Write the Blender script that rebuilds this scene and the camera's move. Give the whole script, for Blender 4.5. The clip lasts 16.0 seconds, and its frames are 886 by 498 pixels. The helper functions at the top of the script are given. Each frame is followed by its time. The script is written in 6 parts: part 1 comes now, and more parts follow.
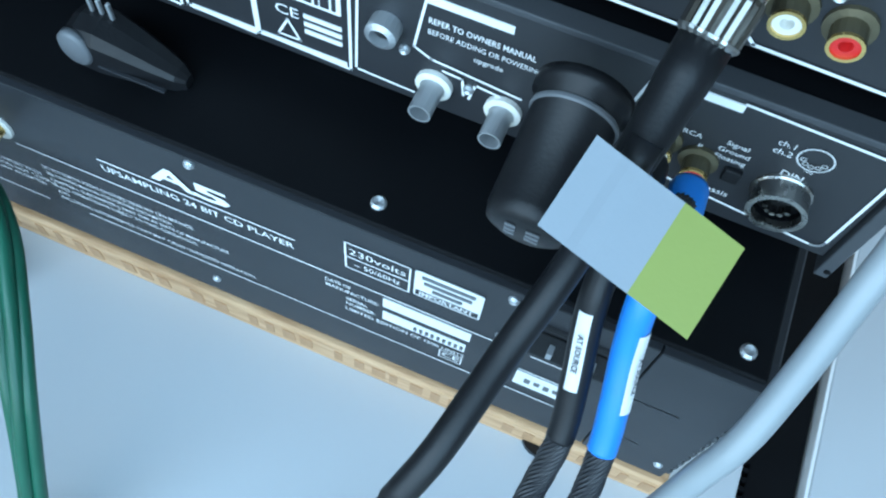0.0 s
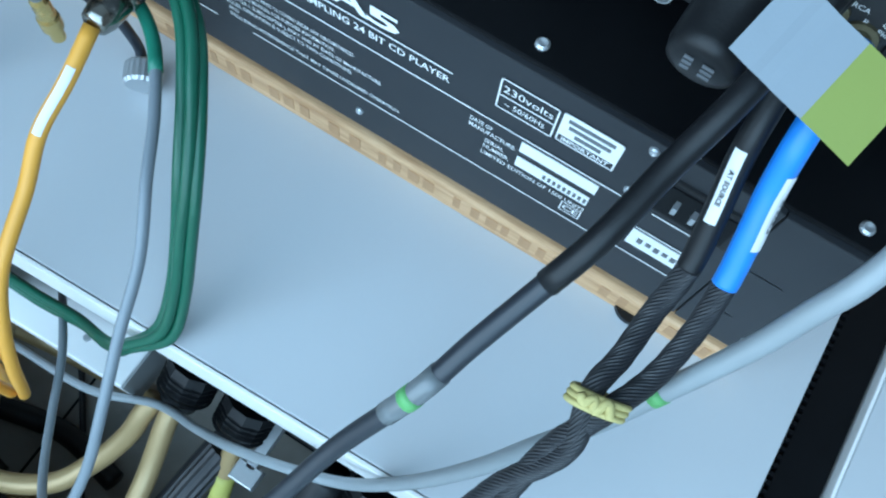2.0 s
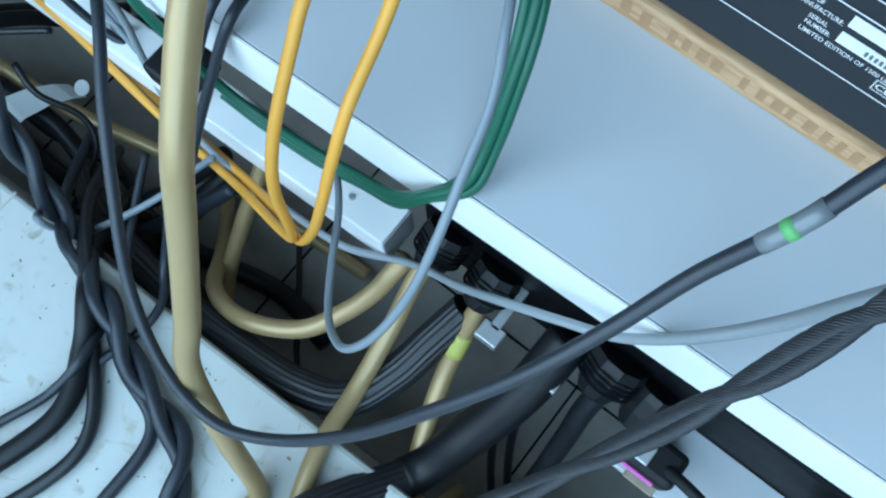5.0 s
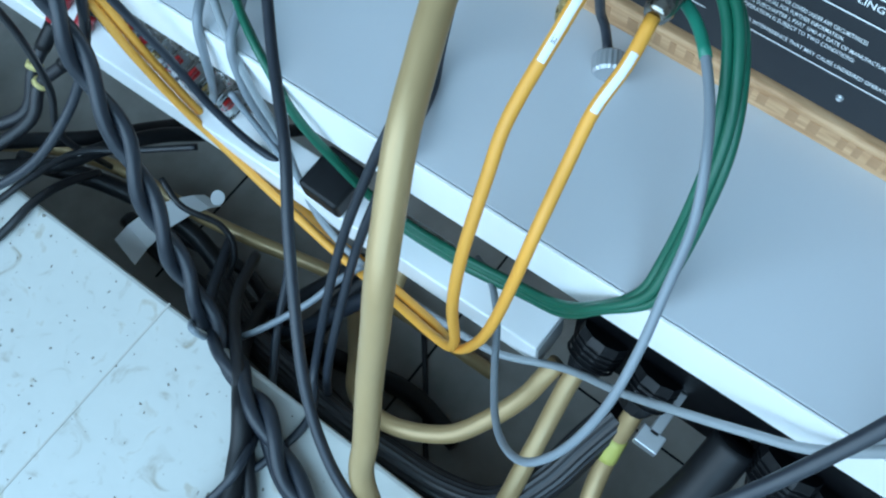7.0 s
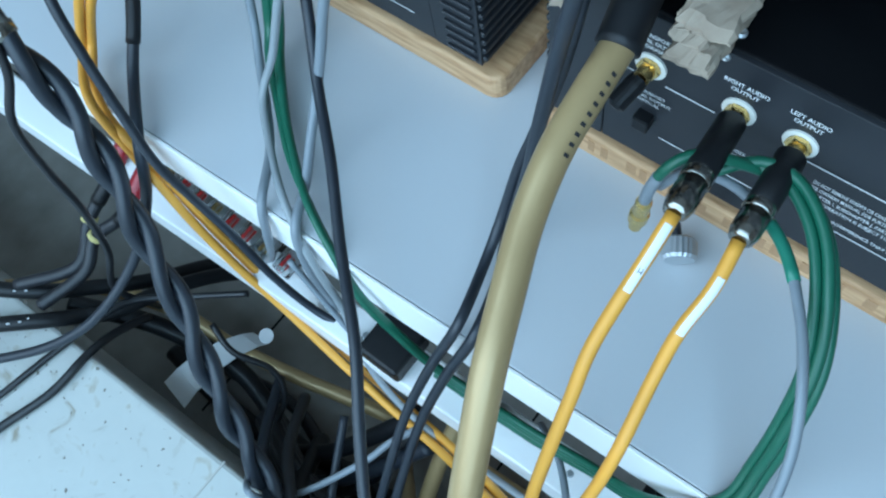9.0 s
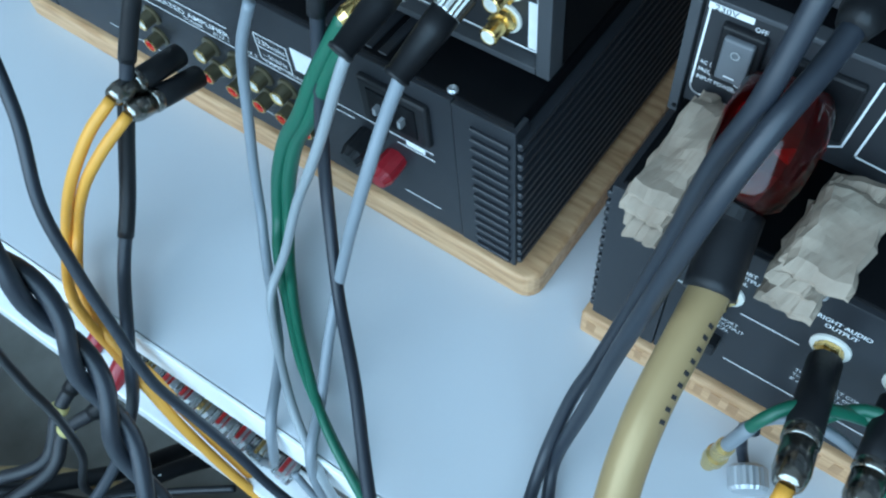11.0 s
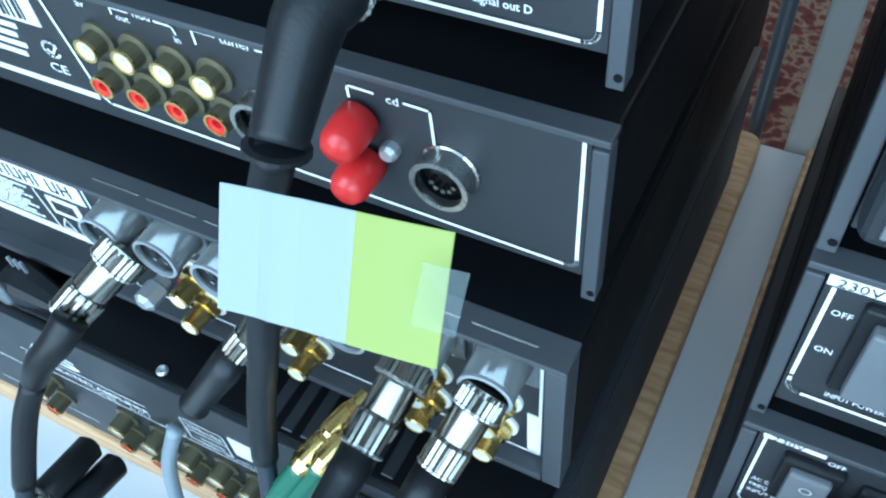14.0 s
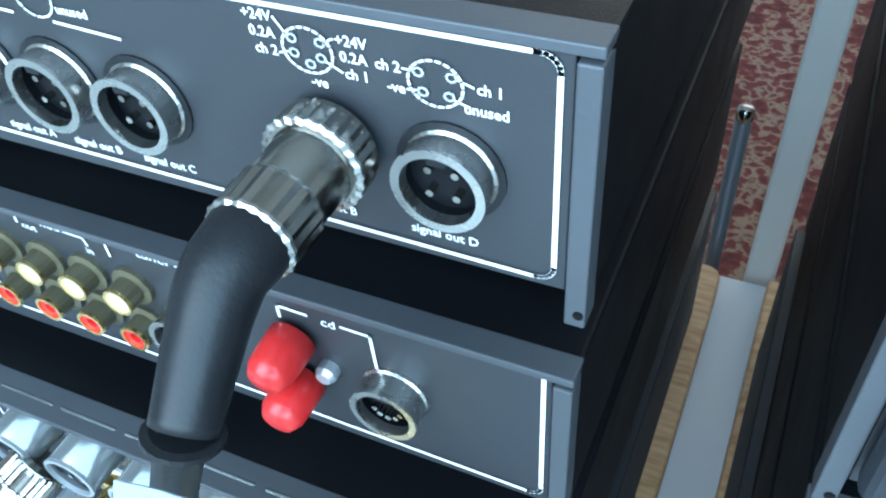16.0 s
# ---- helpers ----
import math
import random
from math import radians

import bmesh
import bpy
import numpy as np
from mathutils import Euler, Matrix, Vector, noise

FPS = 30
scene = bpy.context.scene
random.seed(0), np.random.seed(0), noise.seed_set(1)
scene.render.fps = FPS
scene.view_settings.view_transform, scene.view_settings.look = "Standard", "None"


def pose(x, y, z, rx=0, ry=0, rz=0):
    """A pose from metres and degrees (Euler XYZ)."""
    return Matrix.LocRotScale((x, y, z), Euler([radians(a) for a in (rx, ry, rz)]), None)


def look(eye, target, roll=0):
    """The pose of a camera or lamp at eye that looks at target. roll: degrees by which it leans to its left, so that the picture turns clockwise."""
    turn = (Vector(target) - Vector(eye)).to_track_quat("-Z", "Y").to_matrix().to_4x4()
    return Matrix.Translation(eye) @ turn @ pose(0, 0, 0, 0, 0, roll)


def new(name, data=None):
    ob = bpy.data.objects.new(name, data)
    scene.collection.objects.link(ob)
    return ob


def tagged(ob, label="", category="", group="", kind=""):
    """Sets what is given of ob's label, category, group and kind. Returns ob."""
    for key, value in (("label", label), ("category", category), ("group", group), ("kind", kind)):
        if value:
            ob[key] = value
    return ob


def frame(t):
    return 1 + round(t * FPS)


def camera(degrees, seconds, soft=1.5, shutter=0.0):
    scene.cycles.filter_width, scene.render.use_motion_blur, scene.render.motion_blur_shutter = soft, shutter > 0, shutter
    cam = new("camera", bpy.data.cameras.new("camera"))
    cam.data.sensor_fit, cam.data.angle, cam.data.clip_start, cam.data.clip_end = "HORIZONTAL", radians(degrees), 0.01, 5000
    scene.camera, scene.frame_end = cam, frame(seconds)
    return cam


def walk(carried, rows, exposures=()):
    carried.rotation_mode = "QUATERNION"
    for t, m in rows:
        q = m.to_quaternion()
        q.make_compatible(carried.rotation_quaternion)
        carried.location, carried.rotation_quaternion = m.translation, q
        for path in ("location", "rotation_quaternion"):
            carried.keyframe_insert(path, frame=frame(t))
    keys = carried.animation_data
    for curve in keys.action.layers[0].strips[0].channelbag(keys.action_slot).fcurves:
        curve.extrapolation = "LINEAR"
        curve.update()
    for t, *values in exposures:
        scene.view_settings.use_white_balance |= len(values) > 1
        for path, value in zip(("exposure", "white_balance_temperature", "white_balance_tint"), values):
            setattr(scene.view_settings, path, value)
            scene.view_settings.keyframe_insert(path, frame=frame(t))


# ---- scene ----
cam = camera(54.7, 16.0, soft=2.2)
PATH = [
    (0, (0.0120, -0.1256, 0.4201), (-0.0535, 0.1374, -0.1152), 9.52),
    (0.5, (0.0119, -0.1326, 0.4312), (-0.0636, 0.1105, -0.1122), 8.81),
    (1, (0.0061, -0.1499, 0.4333), (-0.0689, 0.0758, -0.1176), 9.64),
    (1.5, (0.0053, -0.1669, 0.4271), (-0.0686, 0.0445, -0.1295), 10.82),
    (2, (0.0003, -0.1783, 0.4297), (-0.0736, 0.0229, -0.1307), 12.50),
    (2.5, (0.0000, -0.1940, 0.4218), (-0.0740, -0.0059, -0.1431), 13.57),
    (3, (-0.0063, -0.2073, 0.4154), (-0.0824, -0.0364, -0.1546), 12.44),
    (3.5, (-0.0131, -0.2213, 0.4135), (-0.0931, -0.0655, -0.1603), 10.67),
    (4, (-0.0213, -0.2381, 0.4224), (-0.1096, -0.0957, -0.1537), 7.02),
    (4.5, (-0.0318, -0.2498, 0.4330), (-0.1256, -0.1216, -0.1455), 2.77),
    (4.7, (-0.0406, -0.2574, 0.4376), (-0.1384, -0.1347, -0.1415), 0.10),
    (6.8, (-0.1151, -0.2991, 0.4621), (-0.2778, -0.1670, -0.1000), -13.43),
    (7, (-0.1162, -0.2958, 0.4623), (-0.2864, -0.1596, -0.0967), -13.99),
    (7.5, (-0.1331, -0.2881, 0.4742), (-0.3143, -0.1411, -0.0786), -13.71),
    (8, (-0.1411, -0.2771, 0.4756), (-0.3333, -0.1214, -0.0710), -13.60),
    (8.5, (-0.1579, -0.2702, 0.4839), (-0.3561, -0.1126, -0.0601), -14.25),
    (9, (-0.1838, -0.2533, 0.4903), (-0.3866, -0.0952, -0.0518), -15.57),
    (9.2, (-0.1930, -0.2423, 0.4866), (-0.4039, -0.0853, -0.0528), -16.40),
    (11.3, (-0.2844, -0.2062, 0.4768), (-0.4972, 0.0335, -0.0304), -7.42),
    (11.5, (-0.2917, -0.1949, 0.4772), (-0.5070, 0.0471, -0.0279), -7.94),
    (12, (-0.3098, -0.1810, 0.4765), (-0.5254, 0.0793, -0.0192), -7.41),
    (12.5, (-0.3374, -0.1551, 0.4756), (-0.5521, 0.1248, -0.0097), -7.40),
    (13, (-0.3474, -0.1378, 0.4755), (-0.5617, 0.1564, -0.0014), -7.71),
    (13.5, (-0.3635, -0.1174, 0.4809), (-0.5729, 0.1916, 0.0113), -7.33),
    (14, (-0.3704, -0.1049, 0.4868), (-0.5744, 0.2153, 0.0222), -6.95),
    (14.5, (-0.3793, -0.0937, 0.4960), (-0.5838, 0.2414, 0.0422), -6.84),
    (15, (-0.3828, -0.0834, 0.4936), (-0.5850, 0.2668, 0.0503), -6.57),
    (15.5, (-0.3852, -0.0745, 0.4852), (-0.5855, 0.2909, 0.0535), -5.74),
    (16, (-0.3853, -0.0643, 0.4905), (-0.5830, 0.3148, 0.0696), -5.21),
]
walk(cam, [(t, look(e, g, r)) for t, e, g, r in PATH], [(0.0, 0.24), (1.0, 0.12), (2.0, 0.10), (3.0, 0.06), (8.0, 0.0), (11.0, 0.16), (12.5, 0.48), (14.0, 0.72), (15.0, 0.92), (16.0, 1.27)])

# ---- world and light ----
world = bpy.data.worlds.new("world")
scene.world = world
world.use_nodes = True
wn = world.node_tree
sky = wn.nodes.new("ShaderNodeTexSky")
sky.sky_type = "NISHITA"
sky.sun_disc = False
sky.sun_elevation, sky.sun_rotation = radians(40), radians(200)
wn.links.new(sky.outputs[0], wn.nodes["Background"].inputs[0])
wn.nodes["Background"].inputs[1].default_value = 0.10
scene.view_settings.exposure = 0.0

win = bpy.data.lights.new("window_light", "AREA")
win.shape, win.size, win.size_y, win.energy, win.color = "RECTANGLE", 2.6, 1.8, 61.0, (0.43, 0.75, 1.03)
win_ob = new("window_light", win)
win_ob.matrix_world = look((-0.2, -1.05, 1.0), (-0.2, 0.4, 0.55))
# fill lamp added on the room side to brighten the gap between the stacks
room = bpy.data.lights.new("room_fill_light", "AREA")
room.shape, room.size, room.size_y, room.energy, room.color = "RECTANGLE", 2.4, 1.4, 18.0, (1.0, 0.93, 0.84)
room_ob = new("room_fill_light", room)
room_ob.matrix_world = look((-0.3, 3.1, 1.5), (-0.35, 0.4, 0.0))

# ---- materials ----
def principled(name, color, rough=0.5, metal=0.0, spec=0.5):
    m = bpy.data.materials.new(name)
    m.use_nodes = True
    b = m.node_tree.nodes["Principled BSDF"]
    b.inputs["Base Color"].default_value = (*color, 1)
    b.inputs["Roughness"].default_value = rough
    b.inputs["Metallic"].default_value = metal
    b.inputs["Specular IOR Level"].default_value = spec
    return m, m.node_tree, b


def surface(name, color, rough=0.5, metal=0.0, spec=0.5, vary=0.12, scale=30.0, grain=900.0, bump=0.15, rvary=0.12, bumpdist=0.0004):
    """A painted, plastic or metal surface with stains at one scale and grain at another."""
    m, nt, b = principled(name, color, rough, metal, spec)
    tc = nt.nodes.new("ShaderNodeTexCoord")
    n1 = nt.nodes.new("ShaderNodeTexNoise")
    n1.inputs["Scale"].default_value, n1.inputs["Detail"].default_value = scale, 5
    n2 = nt.nodes.new("ShaderNodeTexNoise")
    n2.inputs["Scale"].default_value, n2.inputs["Detail"].default_value = grain, 2
    nt.links.new(tc.outputs["Object"], n1.inputs["Vector"])
    nt.links.new(tc.outputs["Object"], n2.inputs["Vector"])
    mix = nt.nodes.new("ShaderNodeMix")
    mix.data_type = "RGBA"
    mix.inputs["A"].default_value = (*[c * (1 - vary) for c in color], 1)
    mix.inputs["B"].default_value = (*[min(1, c * (1 + vary)) for c in color], 1)
    nt.links.new(n1.outputs["Fac"], mix.inputs["Factor"])
    nt.links.new(mix.outputs["Result"], b.inputs["Base Color"])
    mr = nt.nodes.new("ShaderNodeMapRange")
    mr.inputs["To Min"].default_value, mr.inputs["To Max"].default_value = max(0.02, rough - rvary), min(1, rough + rvary)
    nt.links.new(n1.outputs["Fac"], mr.inputs["Value"])
    nt.links.new(mr.outputs["Result"], b.inputs["Roughness"])
    if bump:
        bp = nt.nodes.new("ShaderNodeBump")
        bp.inputs["Strength"].default_value, bp.inputs["Distance"].default_value = bump, bumpdist
        nt.links.new(n2.outputs["Fac"], bp.inputs["Height"])
        nt.links.new(bp.outputs["Normal"], b.inputs["Normal"])
    return m


def ramp_material(name, stops, scale, rough, stretch=(1, 1, 1), detail=6, bump=0.2, spec=0.4, bumpdist=0.0005, distort=0.0):
    """A surface whose colour runs through several stops of a noise."""
    m, nt, b = principled(name, stops[0][1], rough, 0, spec)
    tc = nt.nodes.new("ShaderNodeTexCoord")
    mp = nt.nodes.new("ShaderNodeMapping")
    mp.inputs["Scale"].default_value = stretch
    n1 = nt.nodes.new("ShaderNodeTexNoise")
    n1.inputs["Scale"].default_value, n1.inputs["Detail"].default_value, n1.inputs["Distortion"].default_value = scale, detail, distort
    r = nt.nodes.new("ShaderNodeValToRGB")
    while len(r.color_ramp.elements) < len(stops):
        r.color_ramp.elements.new(0.5)
    for e, (p, c) in zip(r.color_ramp.elements, stops):
        e.position, e.color = p, (*c, 1)
    nt.links.new(tc.outputs["Object"], mp.inputs["Vector"])
    nt.links.new(mp.outputs["Vector"], n1.inputs["Vector"])
    nt.links.new(n1.outputs["Fac"], r.inputs["Fac"])
    nt.links.new(r.outputs["Color"], b.inputs["Base Color"])
    bp = nt.nodes.new("ShaderNodeBump")
    bp.inputs["Strength"].default_value, bp.inputs["Distance"].default_value = bump, bumpdist
    nt.links.new(n1.outputs["Fac"], bp.inputs["Height"])
    nt.links.new(bp.outputs["Normal"], b.inputs["Normal"])
    return m


M_SHELF = surface("shelf_laminate", (0.53, 0.55, 0.575), 0.42, vary=0.05, scale=7, grain=1500, bump=0.08)
# lighter than the shelf top to stand in for window light on the edge
M_EDGE = surface("lit_edge_and_pale_metal", (0.88, 0.88, 0.88), 0.4, vary=0.03, scale=12, grain=1200, bump=0.06)
M_BLACK = surface("black_powder_coat", (0.0032, 0.0035, 0.0045), 0.48, spec=0.13, vary=0.3, scale=25, grain=2500, bump=0.25)
M_PANEL = surface("anodised_dark_panel", (0.0175, 0.0195, 0.0235), 0.40, spec=0.4, vary=0.15, scale=18, grain=2200, bump=0.2)
M_PANEL2 = surface("grey_black_panel", (0.020, 0.0215, 0.025), 0.45, vary=0.12, scale=18, grain=2200, bump=0.2)
M_SLEEVE = surface("grey_aluminium_sleeve", (0.062, 0.066, 0.073), 0.5, metal=0.3, vary=0.1, scale=40, grain=1800, bump=0.2)
M_PRINT = surface("white_screen_print", (0.78, 0.79, 0.79), 0.55, vary=0.06, scale=200, grain=2000, bump=0)
M_WOOD = ramp_material("bamboo_board", [(0.3, (0.42, 0.22, 0.105)), (0.5, (0.56, 0.325, 0.17)), (0.72, (0.66, 0.41, 0.235))], 26, 0.5, (1.2, 9, 12), bump=0.12)
M_MARBLE = ramp_material("cream_marble", [(0.25, (0.33, 0.29, 0.23)), (0.345, (0.47, 0.465, 0.43)), (0.40, (0.53, 0.54, 0.515)), (0.62, (0.545, 0.555, 0.53)), (0.72, (0.45, 0.42, 0.36))], 42, 0.3, detail=9, bump=0.05, distort=0.8)
M_FLOOR = ramp_material("grey_floor_tile", [(0.3, (0.21, 0.20, 0.185)), (0.55, (0.27, 0.255, 0.235)), (0.8, (0.33, 0.31, 0.285))], 22, 0.55, detail=8, bump=0.1)
M_WALL = surface("wall_paint", (0.70, 0.70, 0.68), 0.8, vary=0.04, scale=3, grain=300, bump=0.2)

# ---- building helpers ----
def link(name, bm, mat, parent=None, label="", smooth=False):
    me = bpy.data.meshes.new(name)
    bm.normal_update()
    bm.to_mesh(me)
    bm.free()
    if smooth:
        for p in me.polygons:
            p.use_smooth = True
    for m in (mat if isinstance(mat, (list, tuple)) else (mat,)):
        me.materials.append(m)
    ob = new(name, me)
    if parent is not None:
        ob.parent = parent
        ob.matrix_parent_inverse = parent.matrix_basis.inverted()
    if label:
        tagged(ob, label)
    return ob


def part(name, bm, material, parent, label="", smooth=False):
    return link(name, bm, material, parent, label, smooth)


def thing(name, at, label, category, group="", kind=""):
    ob = new(name)
    ob.empty_display_size = 0.02
    ob.matrix_basis = Matrix.Translation(at)
    return tagged(ob, label, category, group, kind)


def single(name, bm, mat, label, category="", group="", kind="", smooth=False):
    return tagged(link(name, bm, mat, None, "", smooth), label, category, group, kind)


def add_box(bm, x0, x1, y0, y1, z0, z1, bevel=0.0, seg=2):
    r = bmesh.ops.create_cube(bm, size=1.0)
    vs = r["verts"]
    for v in vs:
        v.co = Vector((x0 + (v.co.x + 0.5) * (x1 - x0), y0 + (v.co.y + 0.5) * (y1 - y0), z0 + (v.co.z + 0.5) * (z1 - z0)))
    bevel = min(bevel, 0.42 * min(abs(x1 - x0), abs(y1 - y0), abs(z1 - z0)))
    if bevel:
        es = list({e for v in vs for e in v.link_edges})
        bmesh.ops.bevel(bm, geom=es, offset=bevel, segments=seg, affect="EDGES", profile=0.5)
    return bm


def box(x0, x1, y0, y1, z0, z1, bevel=0.0, seg=2):
    return add_box(bmesh.new(), x0, x1, y0, y1, z0, z1, bevel, seg)


def skewed(bm, share=1.0):
    """Lets the rear edge of a board run askew: share 1 moves the far side not at all, -1 the near side not at all."""
    ys = [v.co.y for v in bm.verts]
    mid = (min(ys) + max(ys)) / 2
    for v in bm.verts:
        if (v.co.y - mid) * share < 0 or max(ys) - min(ys) < 0.1:
            v.co.y += SKEW * v.co.x
    return bm


def basis(axis):
    """A frame whose z runs along axis."""
    return Vector(axis).normalized().to_track_quat("Z", "Y").to_matrix().to_4x4()


def add_lathe(bm, profile, at, axis, sides=24, cap=True, knurl=0.0):
    """A turned form: profile of (radius, distance along axis). knurl: depth of grooves on each second side."""
    m = Matrix.Translation(at) @ basis(axis)
    rings = []
    for r, d in profile:
        rings.append([bm.verts.new(m @ Vector(((r - knurl * (k % 2)) * math.cos(2 * math.pi * k / sides), (r - knurl * (k % 2)) * math.sin(2 * math.pi * k / sides), d))) for k in range(sides)])
    for a, b in zip(rings[:-1], rings[1:]):
        for k in range(sides):
            bm.faces.new((a[k], a[(k + 1) % sides], b[(k + 1) % sides], b[k]))
    if cap:
        bm.faces.new(rings[0][::-1])
        bm.faces.new(rings[-1])
    return bm


def lathe(profile, at, axis, sides=24, cap=True, knurl=0.0):
    return add_lathe(bmesh.new(), profile, at, axis, sides, cap, knurl)


def smooth_path(points, step=0.004):
    """Catmull-Rom through the points, evenly divided."""
    p = [Vector(q) for q in points]
    p = [2 * p[0] - p[1], *p, 2 * p[-1] - p[-2]]
    out = []
    for i in range(1, len(p) - 2):
        a, b, c, d = p[i - 1 : i + 3]
        n = max(2, int((c - b).length / step))
        for k in range(n):
            t = k / n
            out.append(0.5 * (2 * b + (c - a) * t + (2 * a - 5 * b + 4 * c - d) * t * t + (3 * b - a - 3 * c + d) * t ** 3))
    out.append(p[-2])
    return out


def frames_along(line):
    """Tangent and two side vectors at each point, carried along without twist."""
    out, side = [], None
    for i, q in enumerate(line):
        t = (line[min(i + 1, len(line) - 1)] - line[max(i - 1, 0)]).normalized()
        if side is None:
            side = t.orthogonal().normalized()
        side = (side - t * side.dot(t)).normalized()
        out.append((t, side, t.cross(side)))
    return out


def add_tube(bm, line, radius, sides=12, cap=True, relief=None):
    """A tube along a line; radius a number or a function of 0..1; relief a factor for each ring and side."""
    rings = []
    n = len(line) - 1
    for i, (q, (t, a, b)) in enumerate(zip(line, frames_along(line))):
        r = radius(i / n) if callable(radius) else radius
        rings.append([bm.verts.new(q + r * (relief(i, k) if relief else 1) * (math.cos(2 * math.pi * k / sides) * a + math.sin(2 * math.pi * k / sides) * b)) for k in range(sides)])
    for a, b in zip(rings[:-1], rings[1:]):
        for k in range(sides):
            bm.faces.new((a[k], a[(k + 1) % sides], b[(k + 1) % sides], b[k]))
    if cap:
        bm.faces.new(rings[0][::-1])
        bm.faces.new(rings[-1])
    return bm


def tube(points, radius, sides=12, step=0.004):
    return add_tube(bmesh.new(), smooth_path(points, step), radius, sides)


def stretch_of(line, a, b):
    """The part of a line between two fractions of its length."""
    n = len(line) - 1
    return line[int(a * n) : max(int(a * n) + 2, int(b * n) + 1)]


def nearest(line, at):
    """The fraction of a line that lies nearest to a place."""
    return min(range(len(line)), key=lambda i: (line[i] - Vector(at)).length) / (len(line) - 1)


def weave(i, k):
    return 1 + 0.07 * ((i + k) % 2 - 0.5) + 0.03 * ((i - k) // 4 % 2 - 0.5)


def cable(name, label, points, radius, mat, category="cable", group="", step=0.005, sides=12, relief=None):
    """A cable as a thing with its jacket; returns the thing and its line."""
    line = smooth_path(points, step)
    t = thing(name, points[0], label, category, group)
    part("jacket", add_tube(bmesh.new(), line, radius, sides, True, relief), mat, t, smooth=relief is None)
    return t, line


def sleeve(parent, line, a, b, radius, mat, name="heat_shrink", label="", sides=14, relief=None):
    seg = stretch_of(line, a, b)
    return part(name, add_tube(bmesh.new(), seg, radius, sides, True, relief), mat, parent, label, relief is None)


def wrap_label(parent, line, a, b, radius, toward, words="", span=75, size=0.005, mat=None):
    """A paper label bent round a cable, facing a direction, with lettering along it."""
    seg = stretch_of(line, a, b)
    bm = bmesh.new()
    rows = []
    for i, q in enumerate(seg):
        t = (seg[min(i + 1, len(seg) - 1)] - seg[max(i - 1, 0)]).normalized()
        u = Vector(toward)
        u = (u - t * u.dot(t)).normalized()
        v = t.cross(u)
        rows.append([bm.verts.new(q + radius * (math.cos(radians(w)) * u + math.sin(radians(w)) * v)) for w in [span * (j / 4 - 1) for j in range(9)]])
    for p, q in zip(rows[:-1], rows[1:]):
        for j in range(8):
            bm.faces.new((p[j], p[j + 1], q[j + 1], q[j]))
    lab = part("label", bm, mat or M_LABEL, parent, "white paper label" if mat is None else "")
    if words:
        p, q = seg[0], seg[-1]
        t = (q - p).normalized()
        u = Vector(toward)
        u = (u - t * u.dot(t)).normalized()
        v = u.cross(t)
        m = Matrix.Translation((p + q) / 2 + u * (radius + 0.0005) - v * size * 0.33) @ Matrix((t, v, u)).transposed().to_4x4()
        part("lettering", add_bm(bmesh.new(), text_bm(words, size, "CENTER", 0.00006), m), M_INK, lab)
    return lab


def plug_end(parent, at, axis, scale=1.0, boot=True, boot_len=0.04, boot_r=0.0075, mat=None, long=None):
    """A knurled metal locking plug with a rubber boot; at: where it meets the socket."""
    k = scale
    q = long or scale
    ax = Vector(axis).normalized()
    p = part("plug", lathe([(0.0070 * k, 0), (0.0104 * k, 0.001), (0.0108 * k, 0.003)], at, axis, 32, True), mat or M_CHROME, parent, "nickel-plated locking plug")
    ring = part("coupling_ring", lathe([(0.0110 * k, 0.0015), (0.0113 * k, 0.003), (0.0113 * k, 0.0105 * q), (0.0107 * k, 0.0120 * q)], at, axis, 52, True, 0.0007), M_CHROME, p)
    part("edge", lathe([(0.0104 * k, 0.0112 * q), (0.0116 * k, 0.0108 * q), (0.0116 * k, 0.0116 * q), (0.0104 * k, 0.0122 * q)], at, axis, 52, False, 0.0005), M_BRIGHT, ring)
    part("shell", lathe([(0.0098 * k, 0.010 * q), (0.0090 * k, 0.0135 * q), (0.0086 * k, 0.026 * q), (0.0080 * k, 0.0275 * q)], at, axis, 32, True), M_CHROME, p, "", True)
    nut = part("back_nut", lathe([(0.0092 * k, 0.0265 * q), (0.0096 * k, 0.028 * q), (0.0092 * k, 0.0395 * q), (0.0080 * k, 0.041 * q)], at, axis, 40, True, 0.0005), M_CHROME, p)
    part("edge", lathe([(0.0082 * k, 0.0408 * q), (0.0095 * k, 0.0396 * q), (0.0095 * k, 0.0406 * q), (0.0082 * k, 0.0416 * q)], at, axis, 40, False, 0.0004), M_BRIGHT, nut)
    if boot:
        e = Vector(at) + ax * 0.0395 * q
        part("boot", lathe([(boot_r, 0), (boot_r * 0.98, boot_len * 0.3), (boot_r * 0.8, boot_len * 0.93), (boot_r * 0.9, boot_len * 0.95), (boot_r * 0.88, boot_len)], e, axis, 22, True), M_BLKP, p, "black rubber boot", True)
        e = e + ax * boot_len
    else:
        e = Vector(at) + ax * 0.041 * q
    return e


